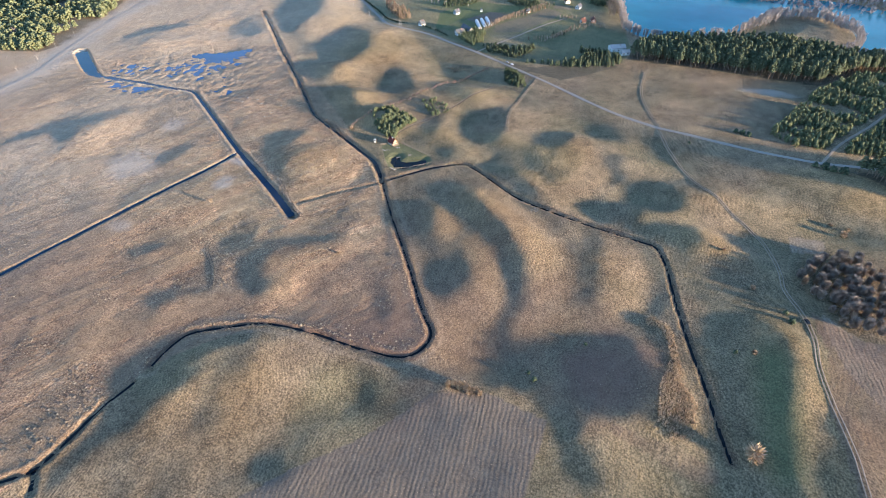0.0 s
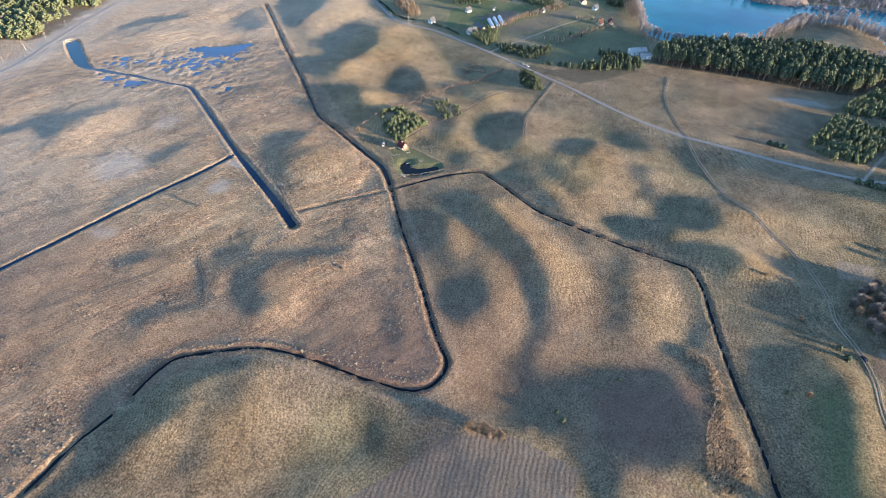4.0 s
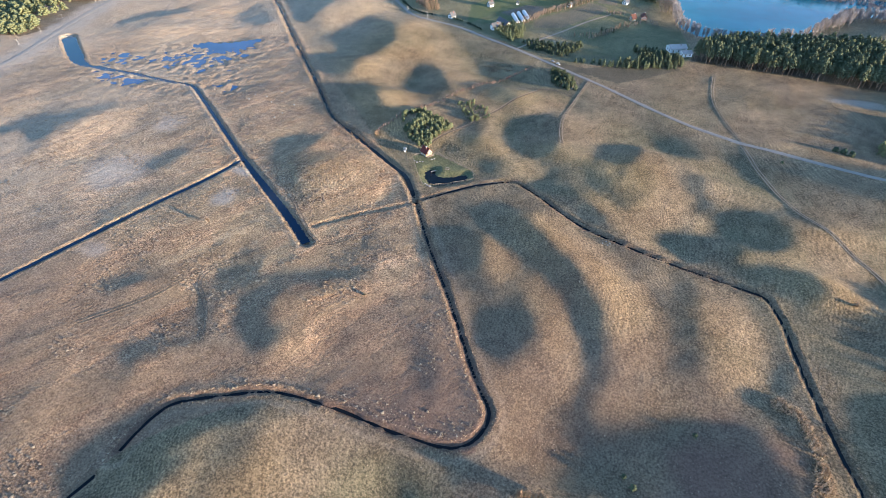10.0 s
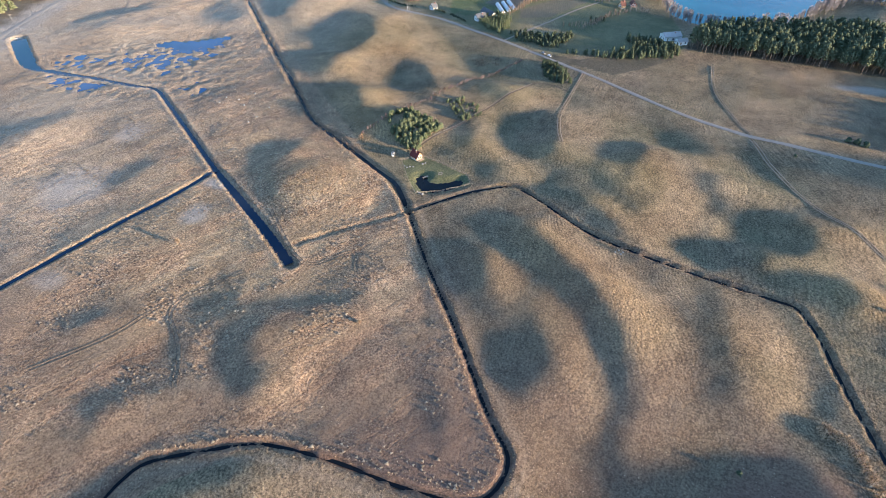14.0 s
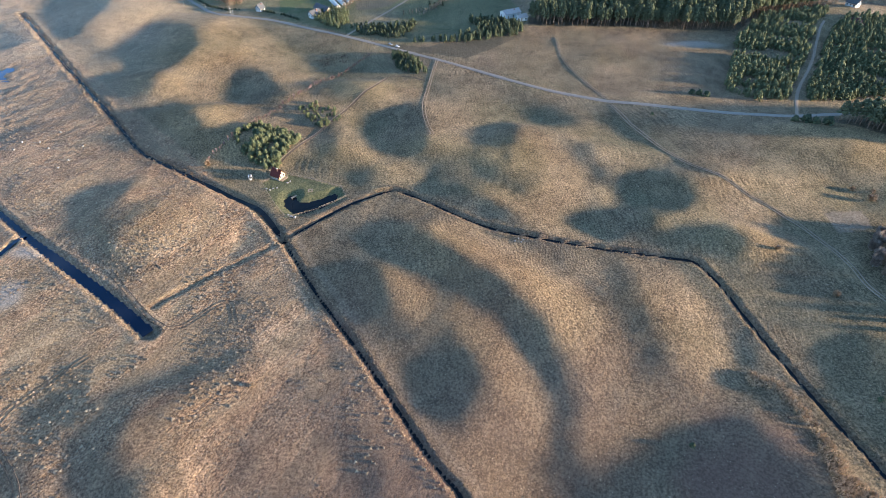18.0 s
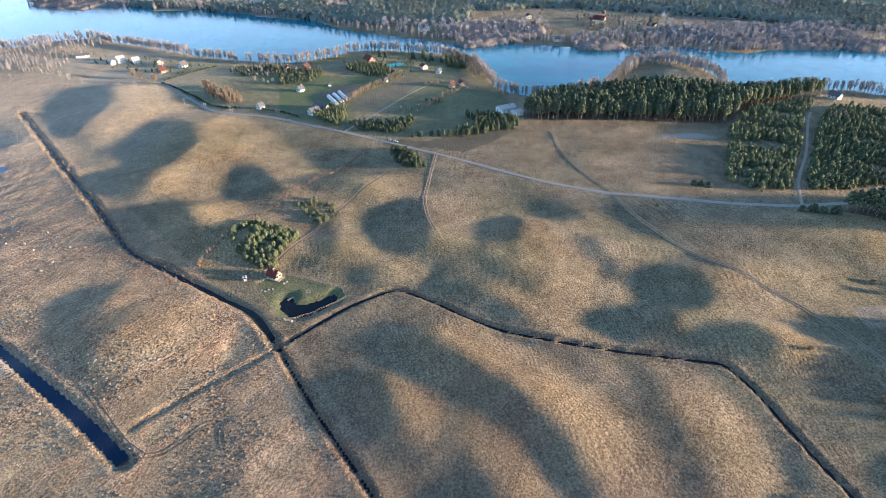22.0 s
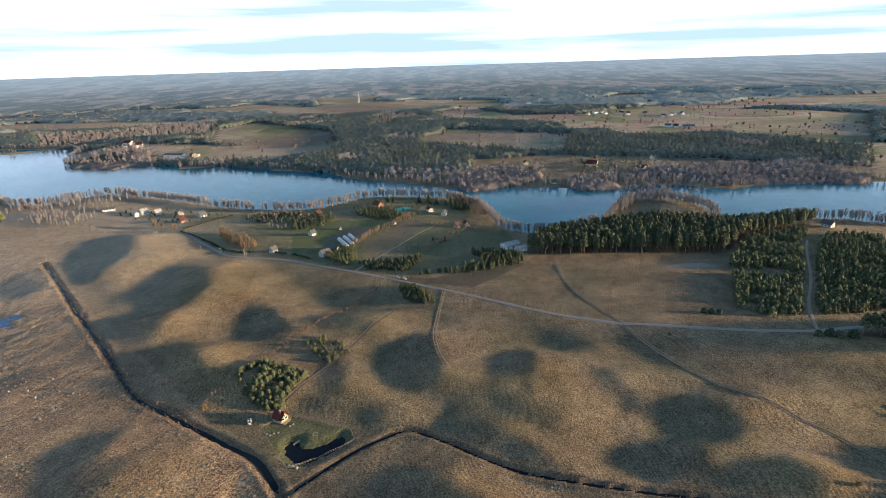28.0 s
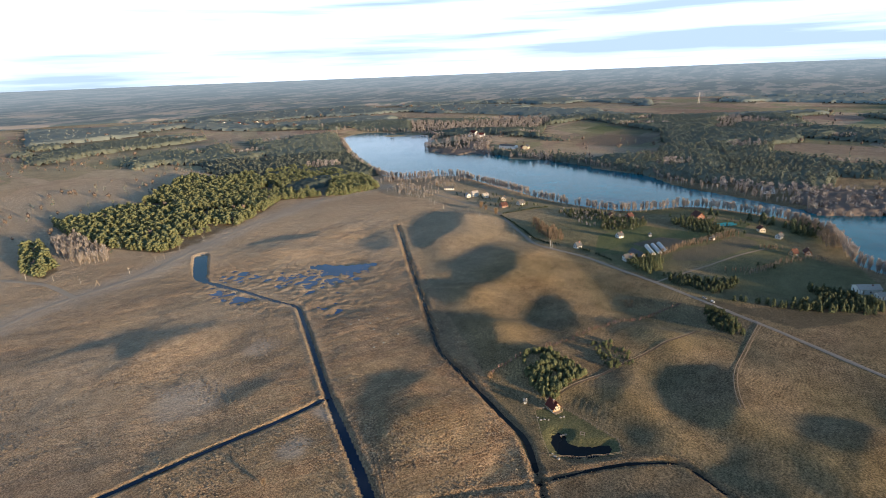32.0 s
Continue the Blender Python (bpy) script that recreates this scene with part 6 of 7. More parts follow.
# ---------------------------------------------------------------- buildings and small things
def part(name, bm, material, parent, label=""):
    me = bpy.data.meshes.new(name)
    bmesh.ops.recalc_face_normals(bm, faces=bm.faces)
    bm.to_mesh(me)
    bm.free()
    me.materials.append(material)
    ob = new(name, me)
    ob.parent = parent
    return tagged(ob, label) if label else ob


def box(bm, x0, x1, y0, y1, z0, z1, bevel=0.0):
    r = bmesh.ops.create_cube(bm, size=1.0)
    for v in r["verts"]:
        v.co = Vector(((x0 + x1) / 2 + v.co.x * (x1 - x0), (y0 + y1) / 2 + v.co.y * (y1 - y0), (z0 + z1) / 2 + v.co.z * (z1 - z0)))
    if bevel:
        bmesh.ops.bevel(bm, geom=list({e for v in r["verts"] for e in v.link_edges}), offset=bevel, segments=1, affect="EDGES")
    return bm


def boxed(*a, **k):
    return box(bmesh.new(), *a, **k)


def prism(points, y0, y1):
    """A solid whose outline in x and z runs from y0 to y1."""
    bm = bmesh.new()
    a, b = [bm.verts.new((x, y0, z)) for x, z in points], [bm.verts.new((x, y1, z)) for x, z in points]
    bm.faces.new(a), bm.faces.new(b[::-1])
    for k in range(len(points)):
        bm.faces.new((a[k], a[k - 1], b[k - 1], b[k]))
    return bm


def on_ground(name, x, y, turn, label, category, group="", sink=0.0):
    z = float(land(np.array([x]), np.array([y]))[0])
    root = tagged(new(name), label, category, group)
    root.empty_display_size = 0.5
    root.matrix_basis = pose(x, y, z - sink, 0, 0, turn)
    return root


def house(x, y, turn, wide, long, wall_h, roof_h, wall, roof, label, windows=2, chimney=True, name="house", hip=0.0):
    """A gabled house: its ridge runs along its own y."""
    root = on_ground(name, x, y, turn, label, "house")
    wide, long, wall_h, roof_h = wide * 0.72, long * 0.72, wall_h * 0.88, roof_h * 0.88
    w, d, t = wide / 2, long / 2, 0.3
    bm = prism([(-w, -0.8), (w, -0.8), (w, wall_h), (0, wall_h + roof_h), (-w, wall_h)], -d, d)
    body = part("wall", bm, wall, root)
    part("plinth", boxed(-w - 0.06, w + 0.06, -d - 0.06, d + 0.06, -0.9, 0.3), M_CONCRETE, root, "grey concrete plinth")
    over, k = 0.5, roof_h / w
    for side in (-1, 1):
        e = w + over
        part("roof", prism([(0, wall_h + roof_h + 0.02), (side * e, wall_h - over * k + 0.02), (side * e, wall_h - over * k + 0.24), (0, wall_h + roof_h + 0.26)], -d - over, d + over), roof, root)
    part("ridge", boxed(-0.14, 0.14, -d - over, d + over, wall_h + roof_h + 0.22, wall_h + roof_h + 0.36), roof, root)
    if chimney:
        cx, cy = w * 0.3, d * 0.35
        top = wall_h + roof_h + 0.8
        stack = part("chimney", boxed(cx - 0.3, cx + 0.3, cy - 0.3, cy + 0.3, wall_h, top), M_BRICKWALL, root, "brick chimney")
        part("cap", boxed(cx - 0.38, cx + 0.38, cy - 0.38, cy + 0.38, top, top + 0.1), M_CONCRETE, stack)

    def window(px, py, pz, ww, wh, facing):
        bm = bmesh.new()
        g = 0.05
        for q in ((-ww / 2 - 0.1, -ww / 2), (ww / 2, ww / 2 + 0.1)):
            box(bm, *q, -g, g, -0.1, wh + 0.1)
        box(bm, -ww / 2, ww / 2, -g, g, -0.1, 0), box(bm, -ww / 2, ww / 2, -g, g, wh, wh + 0.1), box(bm, -0.03, 0.03, -g, g, 0, wh)
        fr = part("window", bm, M_WHITE, root)
        fr.matrix_basis = pose(px, py, pz, 0, 0, facing)
        part("pane", boxed(-ww / 2, ww / 2, -0.02, 0.02, 0, wh), M_GLASS, fr)
        part("sill", boxed(-ww / 2 - 0.15, ww / 2 + 0.15, -0.16, -0.051, -0.16, -0.105), M_CONCRETE, fr)

    for k in range(windows):
        py = -d + long * (k + 0.5) / windows
        if not (k == 0 and windows > 1):
            window(w + 0.03, py, 1.0, 1.1, 1.2, 90)
        window(-w - 0.03, py, 1.0, 1.1, 1.2, -90)
    for s, facing in ((-1, 0), (1, 180)):
        window(-w * 0.45, s * (d + 0.03), 1.0, 1.0, 1.2, facing)
        window(w * 0.45, s * (d + 0.03), 1.0, 1.0, 1.2, facing)
        if roof_h > 1.8:
            window(0, s * (d + 0.03), wall_h + 0.2, 0.9, 1.0, facing)
    py = -d + long * 0.5 / max(windows, 1)
    door = part("door", boxed(w + 0.004, w + 0.09, py - 0.5, py + 0.5, 0.3, min(2.35, wall_h - 0.1)), M_TIMBER, root, "brown timber door")
    part("handle", boxed(w + 0.09, w + 0.15, py + 0.32, py + 0.4, 1.25, 1.32), M_METAL, door, "steel handle")
    return root


M_PALEROOF = plain("pale_roof", (0.34, 0.30, 0.27), (0.50, 0.46, 0.42), 1.2, 0.7)

# the cottage by the pond
cottage = house(-70.2, 192.6, -118, 5.4, 6.3, 2.45, 2.65, M_WOODWALL, M_ROOFRED, "small timber cottage with a steep dark red roof", 2)
part("deck", boxed(-1.9, 1.9, 2.4, 3.9, 0.12, 0.3), M_TIMBER, cottage, "weathered timber deck")
for px in (-1.8, -0.6, 0.6, 1.8):
    part("post", boxed(px - 0.06, px + 0.06, 3.7, 3.82, 0.3, 1.3), M_TIMBER, cottage, "timber deck post")
part("rail", boxed(-1.9, 1.9, 3.7, 3.82, 1.3, 1.4), M_TIMBER, cottage, "timber deck rail")
house(-82.5, 190.5, 20, 1.3, 1.5, 1.6, 0.5, M_WHITE, M_ROOFGREY, "tiny pale garden shed beside the cottage", 1, False, "shed")


def pebble(x, y, size, material, label, name="boulder", category="stone"):
    bm = bmesh.new()
    bmesh.ops.create_icosphere(bm, subdivisions=2, radius=size)
    for v in bm.verts:
        v.co *= 1 + 0.28 * (noise.noise(v.co * 1.3 / size + Vector((x, y, 0))))
        v.co.z *= 0.62
    me = bpy.data.meshes.new(name)
    bm.to_mesh(me)
    bm.free()
    me.materials.append(material)
    ob = new(name, me)
    ob.location = (x, y, float(land(np.array([x]), np.array([y]))[0]) + size * 0.25)
    return tagged(ob, label, category)


for x, y, s in ((-73.5, 183.5, 0.4), (-71.8, 182.6, 0.5), (-70.6, 183.8, 0.45), (-69.0, 184.2, 0.4), (-65.2, 188.3, 0.5), (-64.2, 189.4, 0.45), (-56.5, 163.6, 0.6), (-58.2, 164.4, 0.7), (-59.8, 165.3, 0.5)):
    pebble(x, y, s, M_STONE, "pale rounded boulder beside the pond")
for x, y in ((38, 149.8), (36.2, 150.6), (37.2, 148.6), (34.8, 149.2)):
    pebble(x, y, 0.38, M_STONE, "pale field stone heaped beside the ditch")

jetty = on_ground("jetty", -59.6, 179.6, -40, "small weathered timber jetty over the pond", "jetty")
jetty.location.z = -0.75
for k in range(9):
    part("plank", boxed(-0.5, 0.5, -2.6 + k * 0.34, -2.31 + k * 0.34, 0, 0.06), M_TIMBER, jetty)
for px in (-0.4, 0.4):
    for py in (-2.4, 0.1):
        part("post", boxed(px - 0.06, px + 0.06, py - 0.06, py + 0.06, -1.2, 0.0), M_TIMBER, jetty)

bench = on_ground("garden_bench", -53.6, 182.2, 10, "square timber garden bench on the lawn", "bench")
for y0, y1 in ((-1.0, -0.6), (0.6, 1.0)):
    part("seat", boxed(-1.0, 1.0, y0, y1, 0.42, 0.5), M_TIMBER, bench)
for x0, x1 in ((-1.0, -0.6), (0.6, 1.0)):
    part("seat", boxed(x0, x1, -0.59, 0.59, 0.42, 0.5), M_TIMBER, bench)
for px in (-0.9, 0.9):
    for py in (-0.9, 0.9):
        part("leg", boxed(px - 0.06, px + 0.06, py - 0.06, py + 0.06, 0, 0.42), M_TIMBER, bench)

# the fence round the cottage's yard
fence = on_ground("fence", -60, 180, 0, "low pale timber fence round the cottage yard", "fence")
fz = fence.location.z
ring = np.vstack([YARD, YARD[:1]])
for a, b in zip(ring[:-1], ring[1:]):
    gap = np.hypot(*(b - a))
    n = max(2, int(gap / 2.6))
    turn = math.degrees(math.atan2(b[1] - a[1], b[0] - a[0]))
    for k in range(n):
        c, e = a + (b - a) * k / n, a + (b - a) * (k + 1) / n
        z0, z1 = (float(land(np.array([q[0]]), np.array([q[1]]))[0]) - fz for q in (c, e))
        post = part("post", boxed(-0.05, 0.05, -0.05, 0.05, -0.2, 1.15), M_TIMBER, fence)
        post.matrix_basis = pose(c[0] + 60, c[1] - 180, z0)
        for h in (0.55, 1.05):
            rail = part("rail", boxed(0.06, gap / n - 0.06, -0.025, 0.025, h - 0.045, h + 0.045), M_TIMBER, fence)
            rail.matrix_basis = pose(c[0] + 60, c[1] - 180, z0, 0, -math.degrees(math.atan2(z1 - z0, gap / n)), turn)

# the white house by the wood, the village and the far shore
house(53, 405, -62, 11.5, 18, 3.9, 1.9, M_WHITE, M_PALEROOF, "large white rendered house with a pale grey roof", 3)
house(60.5, 396.5, -62, 8, 9.6, 3.2, 1.4, M_WHITE, M_PALEROOF, "white annexe with a pale grey roof", 2, False, "annexe")
house(-92, 399, -42, 7, 11, 3.2, 2.6, M_WHITE, M_ROOFGREY, "white farmhouse with a grey roof by the road", 3)
house(-88, 410, 48, 8, 20, 2.8, 3.0, M_CREAM, M_ROOFGREY, "long barn with a dark grey roof", 4, False, "barn")
house(-114, 455, -30, 6, 7, 2.8, 2.6, M_WHITE, M_ROOFGREY, "small white house with a dark roof", 2)
house(-136, 412, -25, 6, 7, 2.8, 2.8, M_WHITE, M_ROOFGREY, "small white roadside house with a dark roof", 2)
house(-92, 470, 20, 3, 4, 2.2, 1.0, M_WHITE, M_ROOFGREY, "small white shed at the field's edge", 1, False, "shed")
house(-45, 481, -20, 4, 5, 2.4, 1.4, M_WHITE, M_ROOFGREY, "small white shed by the birch row", 1, False, "shed")
house(-12, 523, 30, 7, 8, 3.0, 2.2, M_CREAM, M_ROOFBROWN, "cream house with a brown roof near the shore", 2)
house(2, 512, -15, 6, 9, 2.8, 2.2, M_WHITE, M_ROOFGREY, "white house among garden trees", 2)
house(13, 469, -35, 6, 7, 2.8, 3.0, M_WOODWALL, M_ROOFBROWN, "yellow cottage with a steep brown roof", 2)
house(22, 480, 15, 6, 8, 2.6, 2.4, M_BRICKWALL, M_ROOFBROWN, "brown timber house among trees", 2)
house(-66, 549, 40, 10, 14, 3.2, 3.6, M_BRICKWALL, M_ROOFBROWN, "large house with a broad brown roof", 3)
house(-124, 526, -20, 8, 9, 3.0, 3.2, M_BRICKWALL, M_ROOFBROWN, "brick house with a red-brown roof", 3)
house(-140, 520, 30, 7, 8, 2.8, 2.6, M_CREAM, M_ROOFBROWN, "cream house with a brown roof", 2)
house(-312, 553, -35, 8, 10, 4.6, 2.4, M_WHITE, M_PALEROOF, "large pale villa with pale roofs", 4)
house(-316, 544, 55, 6, 8, 3.4, 2.0, M_WHITE, M_PALEROOF, "pale villa wing in low sun", 3, False)
house(-297, 552, -35, 7, 9, 4.0, 2.2, M_WHITE, M_PALEROOF, "pale rendered two-storey lakeside villa", 3)
house(-271, 548, 20, 7, 9, 3.0, 2.6, M_CREAM, M_ROOFGREY, "cream house with a grey roof", 2)
house(-254, 513, -25, 8, 10, 2.8, 3.0, M_BRICKWALL, M_ROOFBROWN, "brown house behind a hedge", 2)
house(-243, 533, -20, 7, 10, 3.0, 3.4, M_WHITE, M_ROOFGREY, "white house with a steep black roof", 2)
house(-356, 566, -60, 6, 16, 2.8, 1.6, M_WHITE, M_ROOFGREY, "long low white outbuilding", 4, False, "outbuilding")
house(322, 432, 30, 9, 11, 3.4, 2.8, M_WHITE, M_ROOFGREY, "white house at the lake behind young pines", 3)
house(298, 385, -20, 9, 14, 3.0, 1.4, M_CREAM, M_ROOFBROWN, "low house with a red roof among young pines", 3)
house(210, 752, -30, 10, 13, 4.0, 3.5, M_WOODWALL, M_ROOFBROWN, "large yellow house on the far shore", 4)
house(436, 644, 30, 8, 11, 3.2, 3.0, M_CREAM, M_ROOFGREY, "white house on the far shore", 3)
house(-13, 700, 20, 8, 12, 4.0, 4.5, M_WHITE, M_ROOFGREY, "white gabled house on the far shore", 3)
house(-463, 938, -10, 10, 18, 4.0, 3.0, M_CREAM, M_ROOFGREY, "pale house above the far shore", 4)
house(-420, 925, 30, 9, 14, 4.0, 3.0, M_BRICKWALL, M_ROOFBROWN, "brick house above the far shore", 3)
house(-594, 1040, -20, 10, 16, 5.0, 3.5, M_WHITE, M_ROOFGREY, "white house at the lake's far end", 4)
house(-570, 1028, 40, 10, 16, 4.5, 3.5, M_WHITE, M_ROOFBROWN, "white house with a brown roof by the lake", 4)
house(-360, 880, 10, 8, 12, 3.5, 3.0, M_CREAM, M_ROOFGREY, "cream house on the far bank", 3)
house(120, 760, 10, 9, 12, 3.5, 3.0, M_CREAM, M_ROOFBROWN, "cream house in far gardens", 3)
house(300, 770, -20, 9, 13, 3.5, 3.0, M_WHITE, M_ROOFGREY, "white house in far gardens", 3)


def greenhouse(x, y, turn):
    root = on_ground("greenhouse", x, y, turn, "long white plastic tunnel greenhouse in a field", "greenhouse", "tunnel greenhouses")
    arc = [(1.7 * math.cos(a), 1.9 * math.sin(a)) for a in np.linspace(0, math.pi, 11)]
    part("cover", prism(arc, -11, 11), M_PLASTIC, root)
    for k in range(6):
        py = -11 + k * 4.4
        hoop = [(1.75 * math.cos(a), 1.95 * math.sin(a)) for a in np.linspace(0, math.pi, 11)] + [(1.66 * math.cos(a), 1.86 * math.sin(a)) for a in np.linspace(math.pi, 0, 11)]
        part("hoop", prism(hoop, py - 0.06, py + 0.06), M_METAL, root)
    part("door", boxed(-0.6, 0.6, -11.08, -11.01, 0, 1.9), M_TIMBER, root)


for x, y in ((-83, 430), (-79.5, 435.5), (-76, 441)):
    greenhouse(x, y, 27)

pool_poly = rounded(pts("-50,528 -44,536 -36,541 -31,535 -37,528 -44,524 -50,528"), 3)
pool_bm = bmesh.new()
pool_z = float(land(pool_poly[:, 0], pool_poly[:, 1]).max()) + 0.15
pool_bm.faces.new([pool_bm.verts.new((p[0], p[1], pool_z)) for p in pool_poly[:-1]])
pool_mesh = bpy.data.meshes.new("garden_pond")
pool_bm.to_mesh(pool_mesh)
pool_bm.free()
if pool_mesh.polygons[0].normal.z < 0:
    pool_mesh.flip_normals()
pool_mesh.materials.append(M_COURT)
tagged(new("garden_pond", pool_mesh), "turquoise garden pond on a lawn", "pond", "", "structure")


def pole_bm(h, r):
    v, f = tube((0, 0, -0.6), (0, 0, h), r, r * 0.75, 8)
    bm = bmesh.new()
    vs = [bm.verts.new(p) for p in v]
    for q in f:
        bm.faces.new([vs[k] for k in q])
    bm.faces.new(vs[8:])
    return bm


def power_pole(x, y, turn, double, group):
    root = on_ground("power_pole", x, y, turn, "pale concrete double power pole in the meadow" if double else "pale concrete power pole beside the road", "pole", group)
    for px in ((-0.9, 0.9) if double else (0.0,)):
        part("post", pole_bm(4.9, 0.1), M_CONCRETE, root).location = (px, 0, 0)
    part("crossarm", boxed(-0.9, 0.9, -0.05, 0.05, 4.4, 4.5), M_TIMBER, root)
    for px in (-0.8, 0.8):
        part("insulator", boxed(px - 0.06, px + 0.06, -0.06, 0.06, 4.5, 4.68, bevel=0.03), M_WHITE, root)


for x, y, d in ((-180, 416, True), (-155, 403, True), (-158, 408, False), (-340, 500, True), (-311, 482, False), (-377, 489, False), (-251, 456, True), (-226, 441, False), (-199, 424, False), (-271, 468, False), (-328, 492, True)):
    power_pole(x, y, 55, d, "power line to the village")
for x, y in ((-483, 152), (-459, 161), (-432, 168), (-422, 199), (-431, 226), (-438, 252), (-448, 282), (-462, 330)):
    power_pole(x, y, 70, False, "poles along the gravel road")


def hay_bale(x, y):
    root = on_ground("hay_bale", x, y, float(rng.random() * 180), "round hay bale in white film on the marsh", "bale", "white bales on the marsh")
    bm = bmesh.new()
    bmesh.ops.create_cone(bm, cap_ends=True, segments=16, radius1=0.42, radius2=0.42, depth=0.8)
    bmesh.ops.bevel(bm, geom=[e for e in bm.edges if abs(e.verts[0].co.z - e.verts[1].co.z) < 0.01], offset=0.1, segments=2, affect="EDGES")
    bmesh.ops.rotate(bm, verts=bm.verts, matrix=Matrix.Rotation(math.pi / 2, 3, "X"))
    bmesh.ops.translate(bm, verts=bm.verts, vec=(0, 0, 0.4))
    part("film", bm, M_BALE, root)
    part("tail", boxed(-0.2, 0.2, -0.46, -0.41, 0.15, 0.25), M_BALE, root)


for x, y in ((-205, 220), (-196, 220), (-189, 215), (-191, 230), (-173, 217), (-174, 205), (-175, 198), (-205, 213), (-83, 192)):
    hay_bale(x, y)


def car(x, y, turn, material, label):
    root = on_ground("car", x, y, turn, label, "car")
    root.matrix_basis = root.matrix_basis @ Matrix.Scale(0.72, 4)
    side = [(-2.1, 0.35), (2.1, 0.35), (2.15, 0.8), (1.3, 0.95), (0.6, 1.45), (-1.4, 1.48), (-2.05, 0.95)]
    bm = prism(side, -0.85, 0.85)
    bmesh.ops.bevel(bm, geom=list(bm.edges), offset=0.06, segments=1, affect="EDGES")
    body = part("body", bm, material, root)
    part("windscreen", prism([(1.27, 1.0), (0.68, 1.42), (0.71, 1.46), (1.32, 1.02)], -0.7, 0.7), M_GLASS, root)
    for s in (-1, 1):
        part("side_window", prism([(0.9, 1.0), (0.5, 1.38), (-1.3, 1.4), (-1.6, 1.0)], s * 0.86 - 0.012, s * 0.86 + 0.012), M_GLASS, root)
        part("headlight", boxed(2.08, 2.17, s * 0.6 - 0.16, s * 0.6 + 0.16, 0.62, 0.76), M_WHITE, root)
        for px in (-1.3, 1.35):
            wheel = new("wheel")
            wheel.parent = root
            wheel.matrix_basis = pose(px, s * 0.8, 0.33, 90)
            bm = bmesh.new()
            bmesh.ops.create_cone(bm, cap_ends=True, segments=16, radius1=0.33, radius2=0.33, depth=0.22)
            part("tyre", bm, M_BLACK, wheel)
            bm = bmesh.new()
            bmesh.ops.create_cone(bm, cap_ends=True, segments=12, radius1=0.19, radius2=0.19, depth=0.24)
            part("rim", bm, M_METAL, wheel)


car(168.6, 106.5, -62, M_BLACK, "dark small car on the field track")
car(-27, 345, -32, M_WHITE, "white car parked beside the road")
car(-32, 348.5, -32, M_METAL, "silver car parked beside the road")

# the concrete outlet at the canal's head, the timber tripod and the far mast
culvert = on_ground("culvert", -414, 257, 35, "pale concrete culvert at the head of the canal", "culvert")
part("head_wall", boxed(-2.2, 2.2, -0.3, 0.3, -1.2, 1.1), M_CONCRETE, culvert)
for s in (-1, 1):
    part("wing_wall", boxed(s * 2.3 - 0.15, s * 2.3 + 0.15, -2.4, 0.3, -1.2, 0.7), M_CONCRETE, culvert)
part("sluice", boxed(-0.5, 0.5, -0.42, -0.32, -0.8, 1.6), M_METAL, culvert)
tripod = on_ground("timber_tripod", -418, 173, 0, "tripod of pale timber poles on the grass", "tripod")
for k in range(4):
    a = k * math.pi / 2 + 0.4
    v, f = tube((1.9 * math.cos(a), 1.9 * math.sin(a), -0.2), (0.12 * math.cos(a + 2), 0.12 * math.sin(a + 2), 4.2), 0.12, 0.09, 6)
    bm = bmesh.new()
    vs = [bm.verts.new(p) for p in v]
    for q in f:
        bm.faces.new([vs[i] for i in q])
    part("pole", bm, M_TIMBER, tripod)
mast = on_ground("radio_mast", -300, 2120, 20, "tall pale lattice mast among far woods", "mast")
for px in (-1, 1):
    for py in (-1, 1):
        v, f = tube((px * 3.0, py * 3.0, -1), (px * 0.7, py * 0.7, 38), 0.5, 0.35, 5)
        bm = bmesh.new()
        vs = [bm.verts.new(p) for p in v]
        for q in f:
            bm.faces.new([vs[i] for i in q])
        part("leg", bm, M_CONCRETE, mast)
for k in range(7):
    z = 3 + k * 5.0
    w = 3.0 - 2.3 * z / 38
    part("brace", boxed(-w, w, -w, w, z, z + 0.5), M_CONCRETE, mast)


# ---------------------------------------------------------------- houses far off
def far_house(x, y, turn, wide, long, wall_h, roof_h, wall, roof, label, group):
    """A plain gabled house a kilometre away: walls, two roof slopes, windows and a door."""
    root = on_ground("house", x, y, turn, label, "house", group)
    w, d = wide / 2, long / 2
    part("wall", prism([(-w, -1.5), (w, -1.5), (w, wall_h), (0, wall_h + roof_h - 0.05), (-w, wall_h)], -d, d), wall, root)
    for side in (-1, 1):
        e, drop = w + 0.5, 0.5 * roof_h / w
        part("roof", prism([(0, wall_h + roof_h), (side * e, wall_h - drop), (side * e, wall_h - drop + 0.3), (0, wall_h + roof_h + 0.3)], -d - 0.5, d + 0.5), roof, root)
    for k in (-0.5, 0.5):
        part("window", boxed(-w - 0.06, -w + 0.1, k * d - 0.6, k * d + 0.6, 1.0, 2.3), M_GLASS, root)
        part("window", boxed(k * w - 0.5, k * w + 0.5, -d - 0.06, -d + 0.1, 1.0, 2.3), M_GLASS, root)
    part("door", boxed(-0.5, 0.5, -d - 0.06, -d + 0.1, 0.0, 2.1), M_TIMBER, root)
    return root


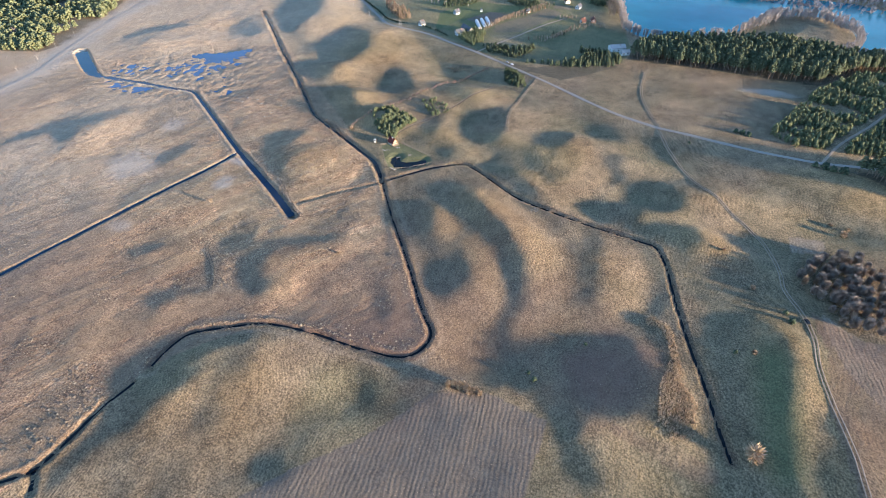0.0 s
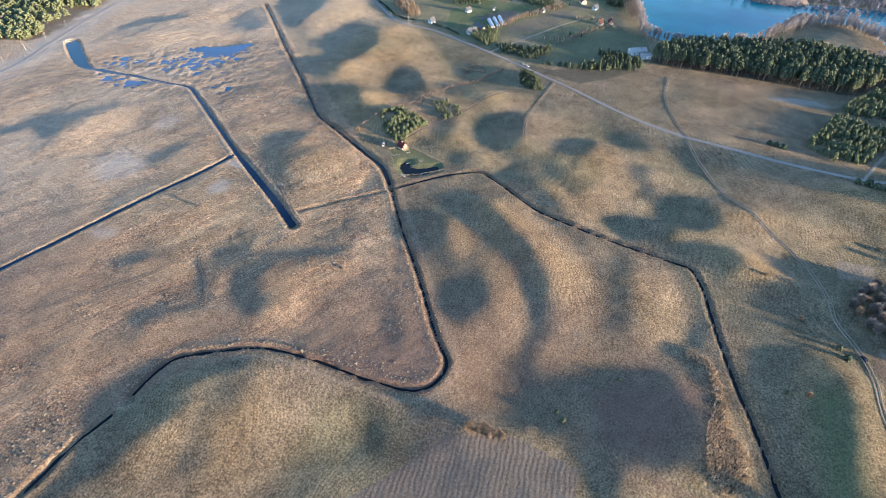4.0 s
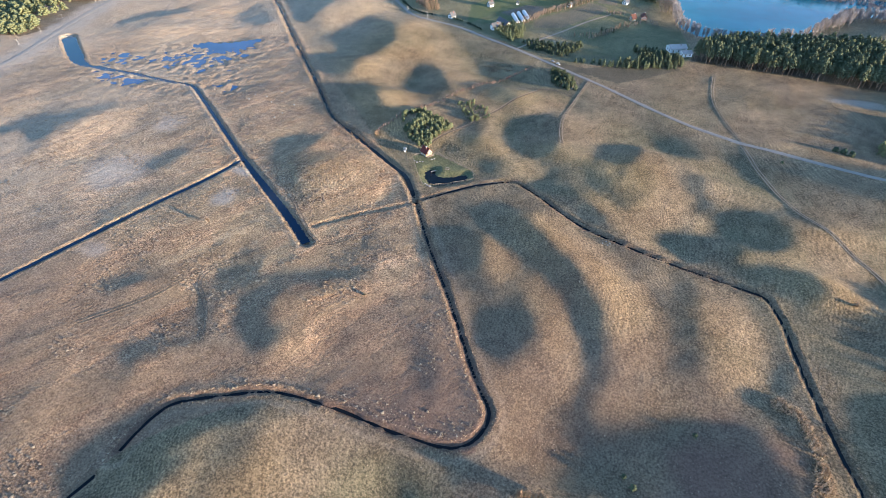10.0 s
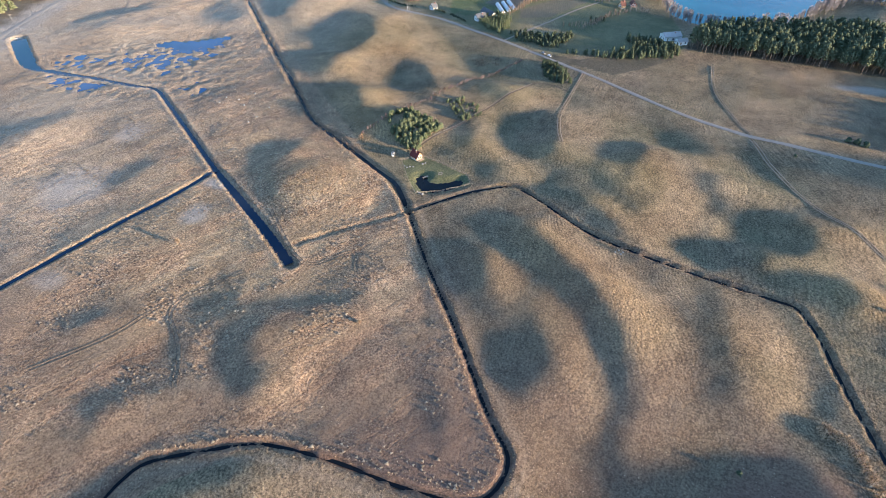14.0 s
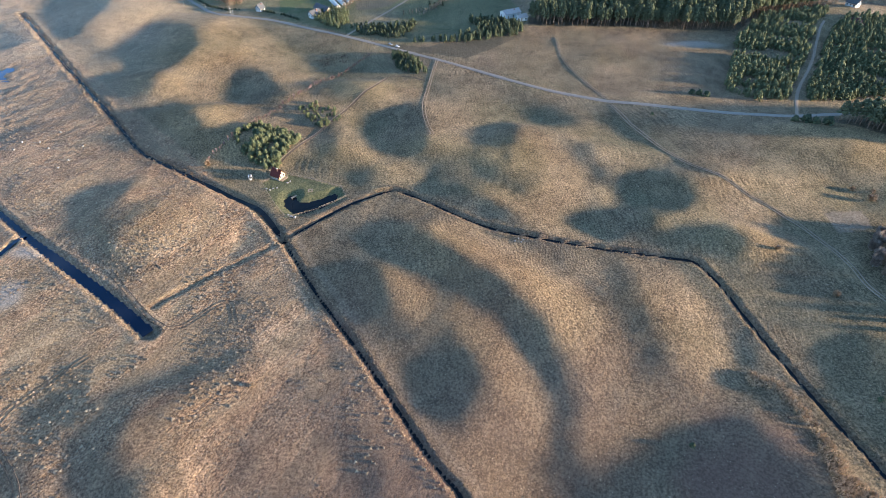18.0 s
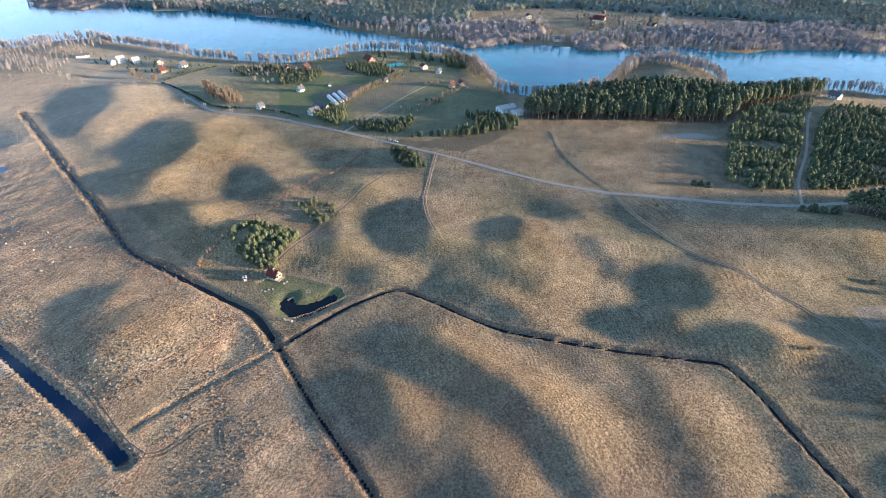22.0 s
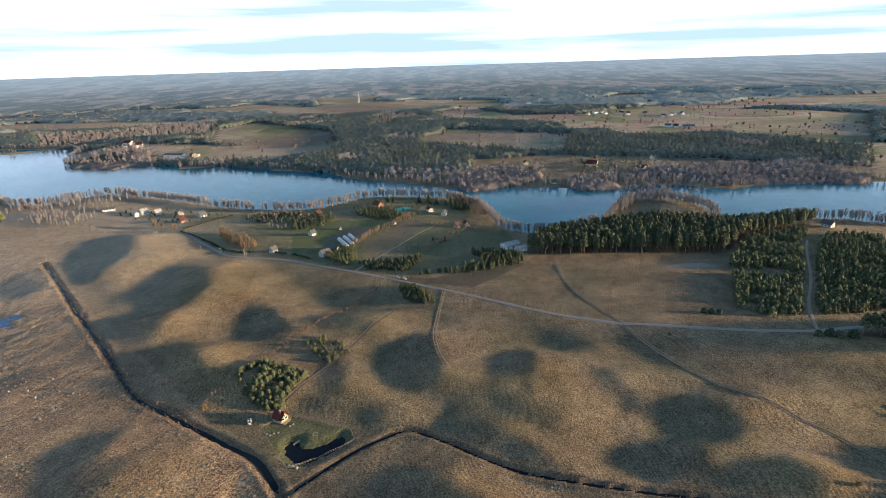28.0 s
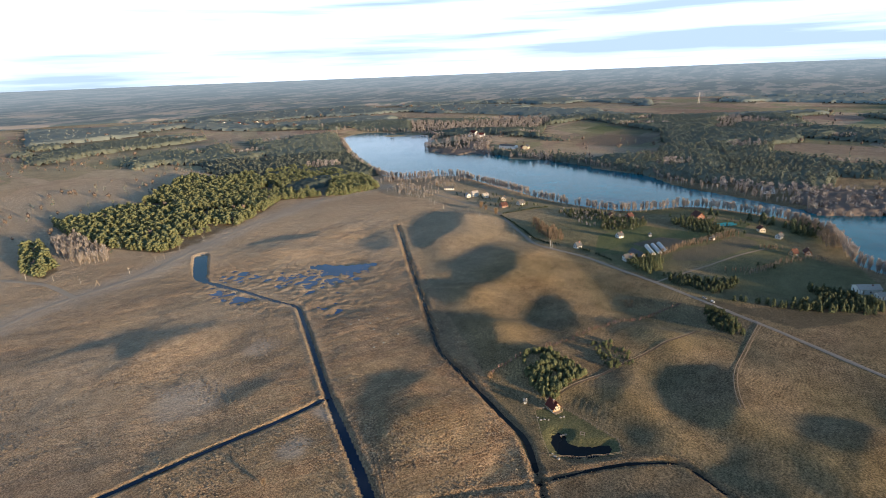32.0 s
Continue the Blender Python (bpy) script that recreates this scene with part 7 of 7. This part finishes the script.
FAR_GROUP = "houses beyond the lake"
for x, y, turn, wide, long, h, rh, wall, roof, label in (
        (-609, 1079, 70, 12, 18, 5, 4, M_WHITE, M_ROOFRED, "white house with a red roof beyond the lake"), (-590, 1060, 20, 10, 14, 5, 3, M_WHITE, M_ROOFGREY, "white house with a grey roof beyond the lake"),
        (-573, 1045, 100, 10, 16, 4, 4, M_WHITE, M_ROOFRED, "white house with a red roof beyond the lake"), (-451, 930, 80, 13, 34, 5, 2, M_WHITE, M_ROOFGREY, "long pale farm building beyond the lake"),
        (-413, 925, 10, 10, 12, 4, 3, M_CREAM, M_ROOFGREY, "cream house beyond the lake"), (-17, 699, 110, 8, 10, 4, 5, M_WHITE, M_ROOFGREY, "white house with a steep grey roof on the far shore"),
        (10, 716, 95, 8, 16, 3, 3, M_TIMBER, M_ROOFGREY, "brown timber house with a long dark roof"), (204, 727, 60, 10, 14, 5, 4, M_CREAM, M_ROOFRED, "cream house with a red roof among trees"),
        (138, 650, 90, 6, 9, 3, 2, M_CREAM, M_ROOFGREY, "pale shore house beyond the lake"), (340, 936, 80, 10, 30, 4, 3, M_CONCRETE, M_ROOFGREY, "long grey barn behind a wood"),
        (306, 641, 40, 7, 10, 3, 3, M_WHITE, M_ROOFGREY, "small pale cabin on the far shore"), (415, 628, 10, 6, 9, 3, 2.6, M_CREAM, M_ROOFBROWN, "cream house among bare trees on the far shore"),
        (395, 640, 70, 7, 10, 3, 3, M_TIMBER, M_ROOFGREY, "timber cabin on the far shore"), (262, 700, 30, 8, 11, 3, 3, M_CREAM, M_ROOFBROWN, "cream house beside a lane"),
        (475, 1102, 20, 9, 14, 4, 3, M_WHITE, M_ROOFRED, "white farmhouse on the plain"), (493, 1090, 80, 9, 22, 4, 3, M_CONCRETE, M_ROOFGREY, "grey barn on the plain"), (462, 1112, 50, 8, 12, 4, 3, M_WHITE, M_ROOFGREY, "pale farm building on the plain")):
    far_house(x, y, turn, wide, long, h, rh, wall, roof, label, FAR_GROUP)
for cx, cy, count, spread in ((420, 1405, 6, 30), (476, 1378, 4, 20), (539, 1314, 5, 25), (-1006, 1675, 6, 40), (-1298, 2272, 8, 60), (-1500, 1150, 7, 60), (-1700, 1700, 12, 120), (-1950, 1300, 10, 120)):
    for k in range(count):
        far_house(cx + rng.normal() * spread, cy + rng.normal() * spread * 0.6, rng.random() * 180, rng.uniform(6, 8), rng.uniform(8, 12), 4, 3, M_WHITE if rng.random() < 0.75 else M_CREAM,
                  M_ROOFGREY if rng.random() < 0.6 else M_ROOFRED, "small white house in a distant hamlet", "distant hamlets")
strip("lane_west", rounded(pts("-905,644 -839,599 -792,556 -753,545 -700,520")), 4.0, M_GRAVEL, 0.3, 4.0, 0, "pale sandy lane between far woods", "road")
strip("lane_north", rounded(pts("196,813 230,760 262,715 290,690")), 4.0, M_GRAVEL, 0.3, 4.0, 0, "pale lane beyond the lake", "road")
strip("lane_plain", rounded(pts("190,850 300,800 420,735 560,650 640,600")), 4.0, M_GRAVEL, 0.3, 4.0, 0, "pale straight road beyond the lake", "road")
